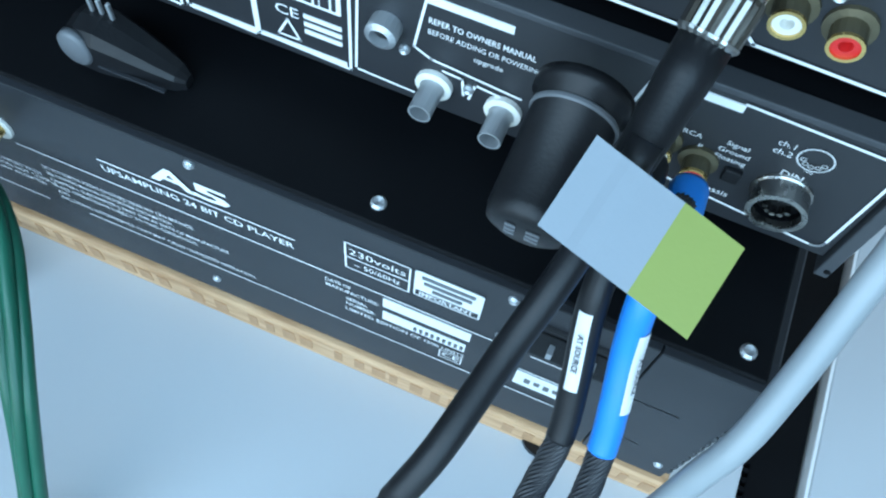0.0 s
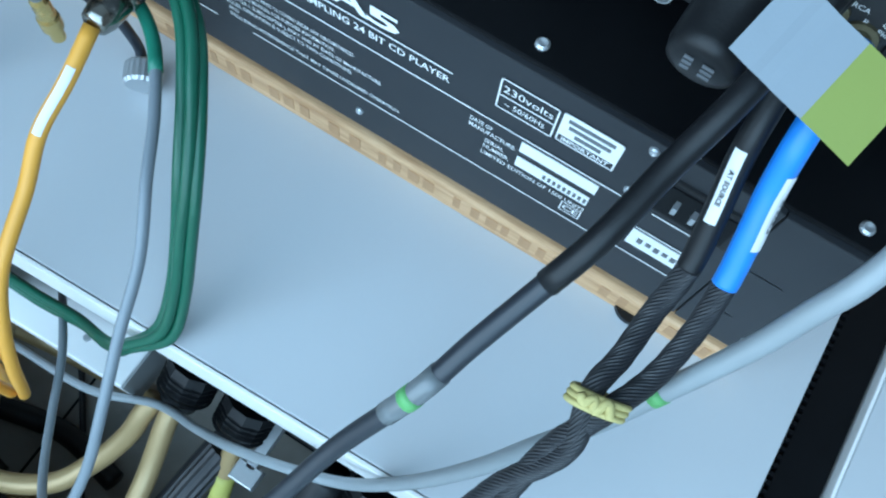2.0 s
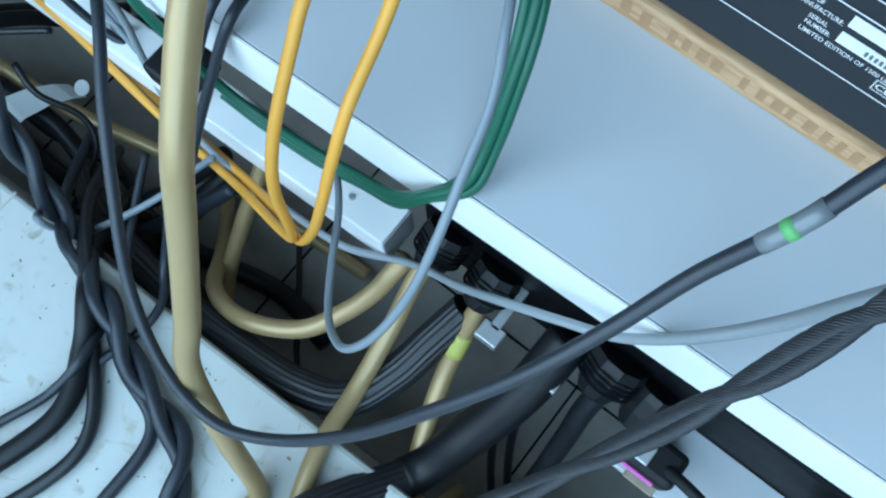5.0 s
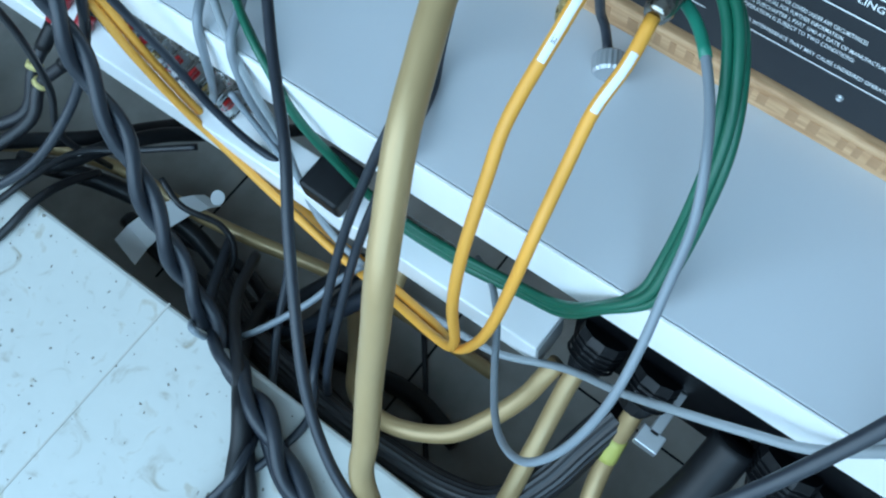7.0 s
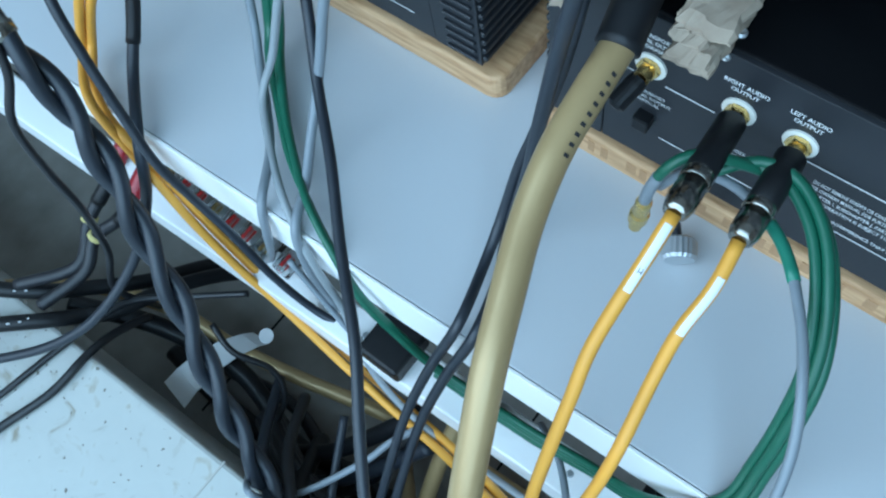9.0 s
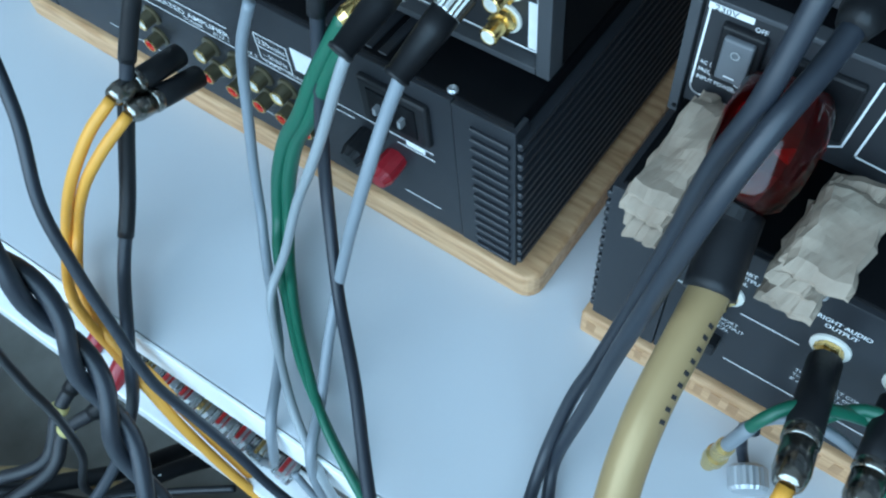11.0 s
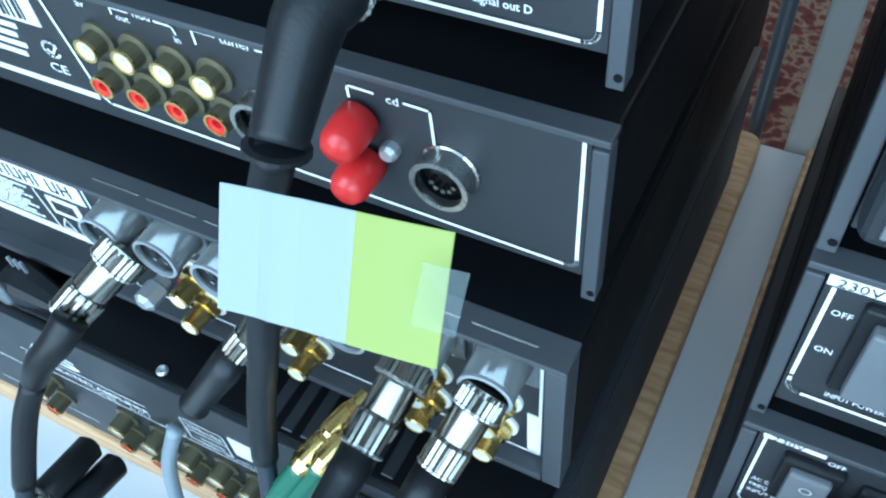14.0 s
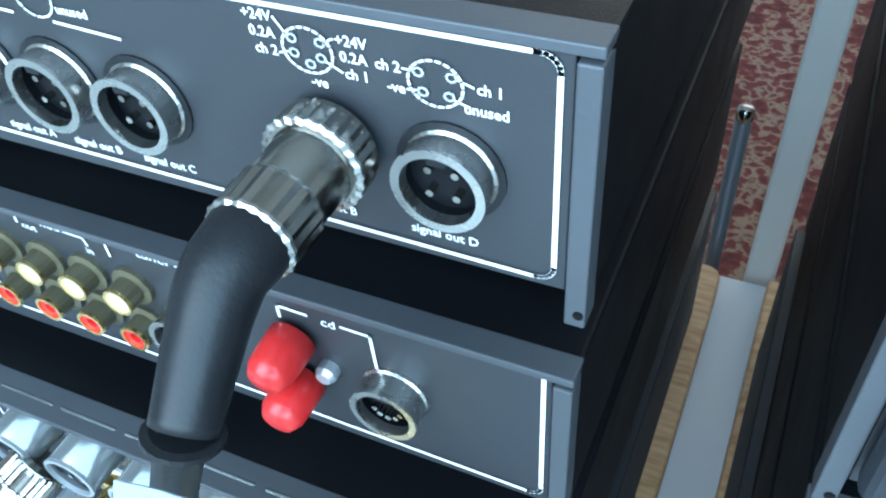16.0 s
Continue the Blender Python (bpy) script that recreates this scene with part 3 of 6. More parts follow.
# ---- the two lower ribbed units ----
def ribbed_unit(name, label, x0, x1, depth, y=0.0, louvres=True):
    t = thing(name, ((x0 + x1) / 2, y + depth / 2, 0.0225), label, "hi-fi unit")
    part("body", box(x0 + 0.006, x1 - 0.006, y + 0.003, y + depth, 0.0285, TOP, 0.0012), M_BLACK, t)
    for fx in (x0 + 0.05, x1 - 0.05):
        for fy in (y + 0.05, y + depth - 0.05):
            part("foot", lathe([(0.014, 0), (0.016, 0.006)], (fx, fy, 0.0225), (0, 0, 1), 20), M_BLKP, t)
    part("rear_panel", box(x0 + 0.042, x1 - 0.042, y, y + 0.004, 0.030, TOP - 0.0012, 0.0004), M_PANEL, t)
    for sx, a, b in ((-1, x0, x0 + 0.0415), (1, x1 - 0.0415, x1)):
        part("corner_block", box(a + (0.003 if sx < 0 else 0), b - (0.003 if sx > 0 else 0), y - 0.0005, y + 0.012, 0.030, TOP - 0.0015, 0.0006), M_PANEL, t)
        n = 14
        for k in range(n):
            z = 0.0335 + k * (TOP - 0.040) / n
            rx = b if sx > 0 else a
            bm = box(min(rx, rx - sx * 0.0065), max(rx, rx - sx * 0.0065), y + 0.001, y + depth * 0.92, z, z + 0.0046, 0.0008, 1)
            part("fin", bm, M_PANEL, t)
            if sx > 0 and louvres:
                bm = box(b - 0.0300, b - 0.0060, y - 0.0028, y, z + 0.0005, z + 0.0034, 0.0006, 1)
                part("louvre", bm, M_PANEL, t)
    return t


cd = ribbed_unit("disc_player", "black ribbed disc player with white rear lettering on a bamboo board", -0.3655, 0.1030, 0.36, louvres=False)
amp = ribbed_unit("integrated_amplifier", "black ribbed integrated amplifier with crowded rear sockets on a board", -0.880, -0.4125, 0.38)


def cd_print(bm):
    y = 0.0
    for x0, x1, z in ((-0.321, -0.308, 0.1065), (-0.288, -0.260, 0.1065), (-0.208, 0.0092, 0.1065), (-0.286, -0.211, 0.0585), (-0.188, 0.0045, 0.0608), (0.021, 0.047, 0.0895), (0.018, 0.050, 0.0628), (0.023, 0.044, 0.1065), (0.0635, 0.083, 0.1065), (0.066, 0.080, 0.0608)):
        add_stroke(bm, [(x0, z), (x1, z)], y)
    add_stroke(bm, [(-0.164, 0.1238), (-0.078, 0.1238)], y)
    add_fitted(bm, "UPSAMPLING 24 BIT CD PLAYER", -0.164, -0.0785, 0.1155, y, 0.0064, 0.00006)
    add_fitted(bm, "A", -0.1395, -0.1195, 0.1275, y, 0.0165, 0.0004)
    add_fitted(bm, "5", -0.1205, -0.1040, 0.1275, y, 0.0150, 0.0004)
    add_stroke(bm, [(-0.056, 0.1405), (-0.0298, 0.1405), (-0.0298, 0.1195), (-0.056, 0.1195), (-0.056, 0.1405)], y, 0.0008)
    add_stroke(bm, [(-0.056, 0.1290), (-0.0298, 0.1290)], y, 0.0008)
    add_fitted(bm, "230volts", -0.0545, -0.0315, 0.1318, y, 0.0068)
    add_fitted(bm, "~ 50/60Hz", -0.0525, -0.0335, 0.1222, y, 0.0056)
    add_rect(bm, -0.0275, -0.0012, 0.1252, 0.1410, y)
    add_stroke(bm, [(-0.0275, 0.1410), (-0.0012, 0.1410), (-0.0012, 0.1205), (-0.0275, 0.1205), (-0.0275, 0.1410)], y, 0.0008)
    add_fitted(bm, "IMPORTANT", -0.0255, -0.0035, 0.1214, y, 0.0042, 0.00008)
    for s, x0, x1, z in (("DATE OF", -0.0660, -0.0545, 0.0980), ("MANUFACTURE:", -0.0660, -0.0420, 0.0930), ("SERIAL", -0.0570, -0.0470, 0.0862), ("NUMBER:", -0.0570, -0.0435, 0.0812), ("LIMITED EDITION OF 1500 UNITS", -0.0575, -0.0025, 0.0752)):
        add_fitted(bm, s, x0, x1, z, y, 0.0046, 0.00003)
    add_rect(bm, -0.0402, -0.0020, 0.0948, 0.1032, y)
    add_rect(bm, -0.0402, -0.0030, 0.0815, 0.0898, y)
    add_stroke(bm, [(-0.0132, 0.0742), (-0.0032, 0.0742), (-0.0032, 0.0662), (-0.0132, 0.0662), (-0.0132, 0.0742)], y, 0.0006)
    add_fitted(bm, "CE", -0.0122, -0.0042, 0.0680, y, 0.0062, 0.0001)
    add_rect(bm, 0.0202, 0.0485, 0.0720, 0.0868, y)
    for k, s in enumerate(("TRANSPORT", "DIGITAL OUTPUT", "COAXIAL")):
        add_text(bm, s, -0.2985, 0.1385 - 0.0044 * k, y, 0.0040, "CENTER", squash=0.9, bold=0.00005)
    for k, s in enumerate(("TRANSPORT", "DIGITAL OUTPUT", "OPTICAL")):
        add_text(bm, s, -0.2965, 0.0925 - 0.0042 * k, y, 0.0038, "CENTER", squash=0.9)
    for cx, w in ((-0.2480, "RIGHT AUDIO"), (-0.2150, "LEFT AUDIO")):
        add_text(bm, w, cx, 0.1355, y, 0.0042, "CENTER", squash=0.9, bold=0.00005)
        add_text(bm, "OUTPUT", cx, 0.1308, y, 0.0042, "CENTER", squash=0.9, bold=0.00005)
    for k, s in enumerate(("THIS PRODUCT COMPLIES WITH", "THIS PRODUCT DOES NOT COMPLY", "IF ANY PART IS NOT ACCEPTED")):
        add_text(bm, s, -0.2550, 0.0830 - 0.0048 * k, y, 0.0040, squash=0.85)
    for s, x1, z in (("DO NOT REMOVE SCREWS OR COVERS UNDER ANY CIRCUMSTANCES.", -0.1275, 0.0920), ("SEE OWNERS MANUAL FOR FURTHER INFORMATION.", -0.1385, 0.0868), ("CHAPTER I, SUBCHAPTER J, PART 1040 AT DATE OF MANUFACTURE", -0.1128, 0.0815), ("RULES. OPERATION IS SUBJECT TO TWO CONDITIONS:", -0.1290, 0.0762), ("AND", -0.1950, 0.0712), ("INCLUDING INTERFERENCE THAT MAY CAUSE UNDESIRED OPERATION.", -0.1018, 0.0660)):
        add_fitted(bm, s, -0.2010, x1, z, y, 0.0042, 0.00003)


print_part(cd, cd_print)
bm = bmesh.new()
for k, w in enumerate((0.021, 0.019, 0.012)):
    add_rect(bm, -0.0145 - w / 2, -0.0145 + w / 2, 0.1368 - 0.0044 * k, 0.1386 - 0.0044 * k, -0.0006)
part("label_text", bm, M_GREYP, cd)
bm = bmesh.new()
for k in range(9):
    add_rect(bm, -0.026 + 0.0026 * k, -0.0246 + 0.0026 * k, 0.0840, 0.0870, -0.0006)
for k in range(5):
    add_rect(bm, 0.0245 + 0.0042 * k, 0.0270 + 0.0042 * k, 0.0775 + 0.001 * (k % 2), 0.0812, -0.0006)
part("label_text", bm, M_GREYP, cd)
for x in (-0.2985, -0.2480, -0.2150):
    s = part("phono_socket", lathe([(0.0062, 0.001), (0.0062, 0.003), (0.0046, 0.0034), (0.0046, 0.0095), (0.003, 0.0095), (0.003, 0.006)], (x, 0, 0.1172), OUT, 20, False), M_GOLD, cd, "gold-plated phono socket")
    part("nut", lathe([(0.0068, 0.0014), (0.0068, 0.0042), (0.0046, 0.0046)], (x, 0, 0.1172), OUT, 6, False), M_GOLD, s)
    part("collar", lathe([(0.0092, -0.001), (0.0092, 0.0012), (0.0064, 0.0014)], (x, 0, 0.1172), OUT, 24, False), M_WHITEP, s, "white insulating collar")
part("phono_cap", lathe([(0.0055, 0.008), (0.0058, 0.012), (0.0055, 0.026), (0.003, 0.028)], (-0.2985, 0, 0.1160), (-0.25, -1, -0.45), 16), M_BLKP, cd, "black rubber dust cap")
part("optical_socket", box(-0.3015, -0.2915, -0.008, 0.001, 0.0660, 0.0765, 0.0012), M_BLKP, cd)
for x, z in ((-0.125, 0.0460), (-0.1175, 0.1515), (0.009, 0.1490), (0.009, 0.1140), (-0.262, 0.1510), (0.094, 0.0460)):
    screw_on(cd, (x, 0.0, z), OUT, 0.0022)
for x in (-0.262, -0.0480, 0.088):
    screw_on(cd, (x, 0.0115, TOP), (0, 0, 1), 0.003)
iec = part("mains_inlet", box(0.017, 0.056, -0.0015, 0.002, 0.1100, 0.1400, 0.002), M_BLKP, cd)
part("well", box(0.021, 0.052, -0.0022, -0.0012, 0.1140, 0.1360, 0.001), M_BLACK, iec)
for k in range(3):
    part("pin", box(0.0270 + 0.008 * k, 0.0290 + 0.008 * k, -0.006, -0.001, 0.1240, 0.1290), M_STEEL, iec)


def amp_print(bm):
    y = 0.0
    add_fitted(bm, "A", -0.7020, -0.6820, 0.1200, y, 0.0150, 0.0004)
    add_fitted(bm, "5", -0.6820, -0.6640, 0.1200, y, 0.0140, 0.0004)
    add_fitted(bm, "INTEGRATED AMPLIFIER", -0.7100, -0.6240, 0.1075, y, 0.0062, 0.00006)
    for x0, x1, z in ((-0.710, -0.624, 0.1165), (-0.768, -0.716, 0.0895), (-0.716, -0.470, 0.1010), (-0.768, -0.690, 0.0480), (-0.545, -0.528, 0.0950), (-0.495, -0.4695, 0.0950), (-0.640, -0.560, 0.0480), (-0.496, -0.4700, 0.0480)):
        add_stroke(bm, [(x0, z), (x1, z)], y)
    for s, x0, x1 in (("TUNER", -0.666, -0.648), ("AUX 1", -0.640, -0.626), ("AUX 2", -0.616, -0.602), ("TAPE", -0.596, -0.583), ("MONITOR", -0.577, -0.556)):
        add_fitted(bm, s, x0, x1, 0.1030, y, 0.0044)
    add_stroke(bm, [(-0.598, 0.1270), (-0.5725, 0.1270), (-0.5725, 0.1060), (-0.598, 0.1060), (-0.598, 0.1270)], y, 0.0008)
    add_stroke(bm, [(-0.598, 0.1165), (-0.5725, 0.1165)], y, 0.0008)
    add_fitted(bm, "230volts", -0.5965, -0.5745, 0.1190, y, 0.0064)
    add_fitted(bm, "~ 50/60Hz", -0.5950, -0.5760, 0.1085, y, 0.0052)
    add_rect(bm, -0.5685, -0.5500, 0.1120, 0.1300, y)
    add_rect(bm, -0.4890, -0.4760, 0.0965, 0.1000, y)
    add_fitted(bm, "CE", -0.5790, -0.5700, 0.0520, y, 0.0060)


print_part(amp, amp_print)
for x in (-0.703, -0.648, -0.625, -0.602, -0.582, -0.562):
    phono(amp, x, 0.0882, 0.0, M_WHITEP, 0.0052)
    phono(amp, x - 0.002, 0.0678, 0.0, M_REDP, 0.0052)
for x, c in ((-0.838, M_DARKRED), (-0.795, M_TEALP)):
    part("terminal_post", lathe([(0.0075, 0), (0.0085, 0.004), (0.0085, 0.016), (0.0065, 0.021), (0.003, 0.021)], (x, 0, 0.098), (0.1, -1, -0.1), 18, True, 0.0006), c, amp)
part("terminal_post", lathe([(0.0075, 0), (0.008, 0.006), (0.008, 0.016), (0.006, 0.021)], (-0.5180, 0, 0.0850), (0, -1, -0.05), 20, True, 0.0007), M_BLKP, amp)
part("terminal_post", lathe([(0.0075, 0), (0.008, 0.006), (0.008, 0.015), (0.006, 0.020)], (-0.4990, 0, 0.0780), (0, -1, -0.05), 20, True, 0.0007), M_DARKRED, amp, "red clear terminal post")
iec = part("mains_inlet", box(-0.5160, -0.4690, -0.004, 0.002, 0.1080, 0.1420, 0.005, 3), M_BLKP, amp)
part("well", box(-0.5090, -0.4760, -0.0048, -0.0035, 0.1135, 0.1365, 0.003), M_BLACK, iec)
for k in range(3):
    part("pin", box(-0.5020 + 0.0085 * k, -0.4998 + 0.0085 * k, -0.009, -0.004, 0.1230, 0.1280), M_STEEL, iec)
for x, yy in ((-0.6020, 0.0110), (-0.4570, 0.0100), (-0.745, 0.011), (-0.85, 0.011)):
    screw_on(amp, (x, yy - 0.004, TOP), (0, 0, 1), 0.003)
for k in range(7):
    part("vent_slot", box(-0.545 + 0.010 * k, -0.539 + 0.010 * k, 0.006, 0.040, TOP, TOP + 0.0012, 0.0005, 1), M_PANEL, amp)


def wedge(x, y, w):
    """A moulded clip: deep block at one end, tapering to a rounded nose, a pale oval end face and three prongs."""
    t = thing("cable_clip", (x, y, TOP), "black moulded plastic clip with pale oval end and three prongs", "clip")
    bm = bmesh.new()
    rings = []
    for u, half, h in ((-1.0, 0.0075, 0.017), (-0.82, 0.0092, 0.0195), (-0.45, 0.0094, 0.0200), (0.0, 0.0082, 0.0165), (0.5, 0.0064, 0.0115), (0.85, 0.0046, 0.0075), (1.0, 0.0024, 0.0045)):
        ring = [(-half, 0.0), (-half, h * 0.72), (-half * 0.72, h * 0.95), (0, h), (half * 0.72, h * 0.95), (half, h * 0.72), (half, 0.0)]
        rings.append([bm.verts.new((x + u * w, y + py, TOP + 0.0003 + pz)) for py, pz in ring])
    for a, b in zip(rings, rings[1:]):
        for k in range(7):
            bm.faces.new((a[k], b[k], b[(k + 1) % 7], a[(k + 1) % 7]))
    bm.faces.new(rings[0])
    bm.faces.new(rings[-1][::-1])
    bmesh.ops.recalc_face_normals(bm, faces=bm.faces[:])
    part("body", bm, M_BLKP, t)
    part("seam", box(x - w * 0.45, x + w * 0.8, y - 0.0099, y - 0.0080, TOP + 0.0040, TOP + 0.0050, 0.0003), M_PANEL, t)
    part("oval_end", add_bm(bmesh.new(), lathe([(0.0002, 0.0018), (0.0044, 0.0016), (0.0054, 0.0006), (0.0054, -0.002)], (0, 0, 0), (0, -1, 0), 22), Matrix.Translation((x - w * 0.80, y - 0.0092, TOP + 0.0105)) @ Matrix.Diagonal((1.25, 1.0, 1.6, 1.0))), M_GREYP, t, "pale grey oval end", True)
    for k in range(3):
        part("prong", box(x - w * 0.72 + 0.0040 * k, x - w * 0.72 + 0.0040 * k + 0.0014, y + 0.002, y + 0.0036, TOP + 0.017, TOP + 0.0265, 0.0003), M_STEEL, t)


wedge(-0.154, 0.028, 0.022)
wedge(-0.681, 0.014, 0.020)

# ---- the stacked units ----
def unit(name, label, x0, x1, y, z0, z1, depth=0.30, feet=None, recess=0.001, tabs=True, panel=None):
    """A slim unit: black sleeve, grey rim round a slightly sunk rear panel, side tabs with a hole."""
    t = thing(name, ((x0 + x1) / 2, y + depth / 2, feet if feet is not None else z0), label, "hi-fi unit")
    part("sleeve", box(x0, x1, y + max(0.004, recess + 0.003), y + depth, z0, z1, 0.0012), M_BLACK, t)
    part("rear_panel", box(x0 + 0.0055, x1 - 0.0055, y + recess, y + recess + 0.004, z0 + 0.002, z1 - 0.0025, 0.0003), panel or M_PANEL2, t)
    part("top_rim", box(x0, x1, y - 0.0008, y + 0.006 + recess, z1 - 0.0022, z1 + 0.0003, 0.0004), M_SLEEVE, t)
    if tabs:
        for a, b in ((x0, x0 + 0.0048), (x1 - 0.0048, x1)):
            tab = part("side_tab", box(a, b, y - 0.0015, y + 0.006, z0 - 0.006, z1 - 0.003, 0.0005), M_SLEEVE, t)
            part("hole", lathe([(0.0012, 0), (0.0012, 0.0004)], ((a + b) / 2 + 0.0008, y - 0.0015, z0 - 0.002), OUT, 8), M_BLACK, tab)
    else:
        part("side_rim", box(x1 - 0.0075, x1, y - 0.0008, y + 0.006 + recess, z0, z1 - 0.0023, 0.0004), M_SLEEVE, t)
        part("side_rim", box(x0, x0 + 0.0075, y - 0.0008, y + 0.006 + recess, z0, z1 - 0.0023, 0.0004), M_SLEEVE, t)
        part("bottom_rim", box(x0 + 0.008, x1 - 0.008, y - 0.0008, y + 0.006 + recess, z0, z0 + 0.004, 0.0004), M_SLEEVE, t)
    if feet is not None:
        for fx in (x0 + 0.04, x1 - 0.04):
            for fy in (y + 0.05, y + depth - 0.05):
                part("foot", lathe([(0.012, 0), (0.013, z0 - feet)], (fx, fy, feet), (0, 0, 1), 18), M_BLKP, t)
    return t


XL0, XL1 = -0.8465, -0.4145
XR0, XR1 = -0.3610, 0.1040

# preamplifier with the clear shrouded sockets
pre = unit("preamplifier", "black preamplifier with shrouded round sockets and gold phono sockets", XL0, XL1, 0.0275, 0.1670, 0.2525, 0.31, TOP, 0.0065, False)
YP = 0.0340


PRE_X, PRE_Z = (-0.4, -0.589, -0.4260, -0.6320), (0.192, 0.2585, 0.1740, 0.2445)


def pre_print(bm):
    y = YP
    add_stroke(bm, [(-0.402, 0.2585), *arc(-0.4025, 0.255, 0.003, 90, 0, 5), (-0.4, 0.192)], y, 0.0011)
    add_stroke(bm, [(-0.4, 0.192), (-0.587, 0.192), (-0.589, 0.205), (-0.589, 0.256), (-0.581, 0.2575)], y, 0.0009)
    add_rect(bm, -0.4045, -0.4, 0.193, 0.220, y)
    for k in range(6):
        x = -0.431 - 0.0255 * k
        add_stroke(bm, [(x + 0.003, 0.2585), (x, 0.2575), (x, 0.240)], y, 0.0009)
    add_rect(bm, -0.668, -0.592, 0.2415, 0.2535, y)
    add_rect(bm, -0.678, -0.592, 0.2125, 0.2165, y)
    add_stroke(bm, [(-0.622, 0.240), (-0.619, 0.2175)], y, 0.0009)
    add_rect(bm, -0.6165, -0.599, 0.2275, 0.2385, y)
    for k in range(10):
        x, end = -0.672, -0.627 - 0.004 * (k * 5 % 3)
        n = 0
        while x < end:
            step = 0.0022 + 0.0016 * ((k * 7 + n * 5) % 4)
            add_rect(bm, x, min(end, x + step), 0.2378 - 0.0021 * k, 0.2387 - 0.0021 * k, y)
            x, n = x + step + 0.0008, n + 1
    add_stroke(bm, [(-0.616, 0.2185), (-0.6125, 0.2255), (-0.609, 0.2185), (-0.616, 0.2185)], y, 0.0007)
    for k in range(2):
        add_rect(bm, -0.606, -0.597, 0.2215 - 0.0032 * k, 0.2232 - 0.0032 * k, y)
    for k in range(5):
        add_rect(bm, -0.74, -0.69 - 0.003 * (k % 2), 0.245 - 0.005 * k, 0.2475 - 0.005 * k, y)
    lay(bm, PRE_X, PRE_Z)


print_part(pre, pre_print)
bm = bmesh.new()
for k in range(10):
    x = -0.664 + 0.0068 * k
    add_rect(bm, x, x + 0.0008, 0.2438, 0.2512, YP - 0.0004)
    if k % 4 != 3:
        add_rect(bm, x + 0.0040, x + 0.0048, 0.2438, 0.2512, YP - 0.0004)
    if k % 3 != 1:
        z = (0.2472, 0.2504, 0.2438)[k % 3]
        add_rect(bm, x + 0.0009, x + 0.0039, z, z + 0.0008, YP - 0.0004)
for k in range(9):
    add_rect(bm, -0.614 + 0.0014 * k, -0.6134 + 0.0014 * k, 0.230, 0.2365, YP - 0.0004)
lay(bm, PRE_X, PRE_Z)
part("label_text", bm, M_INK, pre)
XS = [-0.4385 - 0.0278 * k for k in range(7)]
ZS = 0.2400
for x in XS:
    clear_socket(pre, x, ZS, YP)
for x in (-0.4420, -0.4705, -0.5255, -0.5810):
    gold_phono(pre, x + 0.001, 0.2090, YP)
    gold_phono(pre, x - 0.001, 0.1885, YP)
part("ground_post", lathe([(0.004, 0), (0.004, 0.004), (0.0055, 0.005), (0.0055, 0.014), (0.003, 0.016)], (-0.6080, YP, 0.1900), OUT, 14, True, 0.0005), M_STEEL, pre)
part("marker", box(-0.5975, -0.5930, YP - 0.001, YP, 0.1925, 0.1965), M_REDP, pre)

# control unit with phono pairs and red caps
ctl = unit("control_unit", "black control unit with rows of red and white phono sockets", XL0, XL1, 0.0500, 0.2700, 0.3320, 0.30, 0.2528)
YC = 0.0510


CTL_X, CTL_Z = (-0.3965, -0.5665, -0.4220, -0.6215), (0.2865, 0.337, 0.2755, 0.3290)


def ctl_print(bm):
    y = YC
    add_stroke(bm, [(-0.3965, 0.337), *arc(-0.3995, 0.2895, 0.003, 0, -90, 5), (-0.556, 0.2905), (-0.559, 0.293), (-0.5665, 0.335)], y, 0.0010)
    add_rect(bm, -0.5635, -0.5385, 0.3375, 0.3395, y)
    add_text(bm, "av", -0.5505, 0.3335, y, 0.0040)
    add_text(bm, "hdd", -0.5285, 0.3355, y, 0.0044)
    add_text(bm, "out", -0.5355, 0.3325, y, 0.0036)
    add_text(bm, "in", -0.5155, 0.3300, y, 0.0036)
    add_stroke(bm, [(-0.5365, 0.3345), (-0.5365, 0.3368), (-0.530, 0.3366)], y, 0.0006)
    add_stroke(bm, [(-0.5205, 0.3362), (-0.5145, 0.336), (-0.514, 0.3335)], y, 0.0006)
    add_text(bm, "tuner", -0.4985, 0.3352, y, 0.0048)
    add_stroke(bm, [(-0.5075, 0.332), (-0.5075, 0.337), (-0.500, 0.3368)], y, 0.0007)
    add_stroke(bm, [(-0.4865, 0.3362), (-0.470, 0.336)], y, 0.0007)
    add_text(bm, "cd", -0.4485, 0.3305, y, 0.0042)
    add_stroke(bm, [(-0.4595, 0.3290), (-0.4595, 0.3330), (-0.452, 0.3327)], y, 0.0008)
    add_stroke(bm, [(-0.443, 0.3322), (-0.436, 0.332), (-0.4357, 0.319)], y, 0.0008)
    add_rect(bm, -0.615, -0.571, 0.3325, 0.3385, y)
    add_rect(bm, -0.615, -0.572, 0.3185, 0.3300, y)
    add_rect(bm, -0.66, -0.561, 0.2905, 0.2928, y)
    for k in range(4):
        add_rect(bm, -0.615, -0.585 - 0.002 * (k % 2), 0.3140 - 0.0042 * k, 0.3160 - 0.0042 * k, y)
    add_text(bm, "CE", -0.578, 0.2985, y, 0.0058, squash=1.2)
    add_stroke(bm, arc(-0.573, 0.309, 0.0034, 30, 330, 10), y, 0.0010)
    add_stroke(bm, [(-0.5745, 0.3085), (-0.573, 0.307), (-0.570, 0.3115)], y, 0.0009)
    lay(bm, CTL_X, CTL_Z)


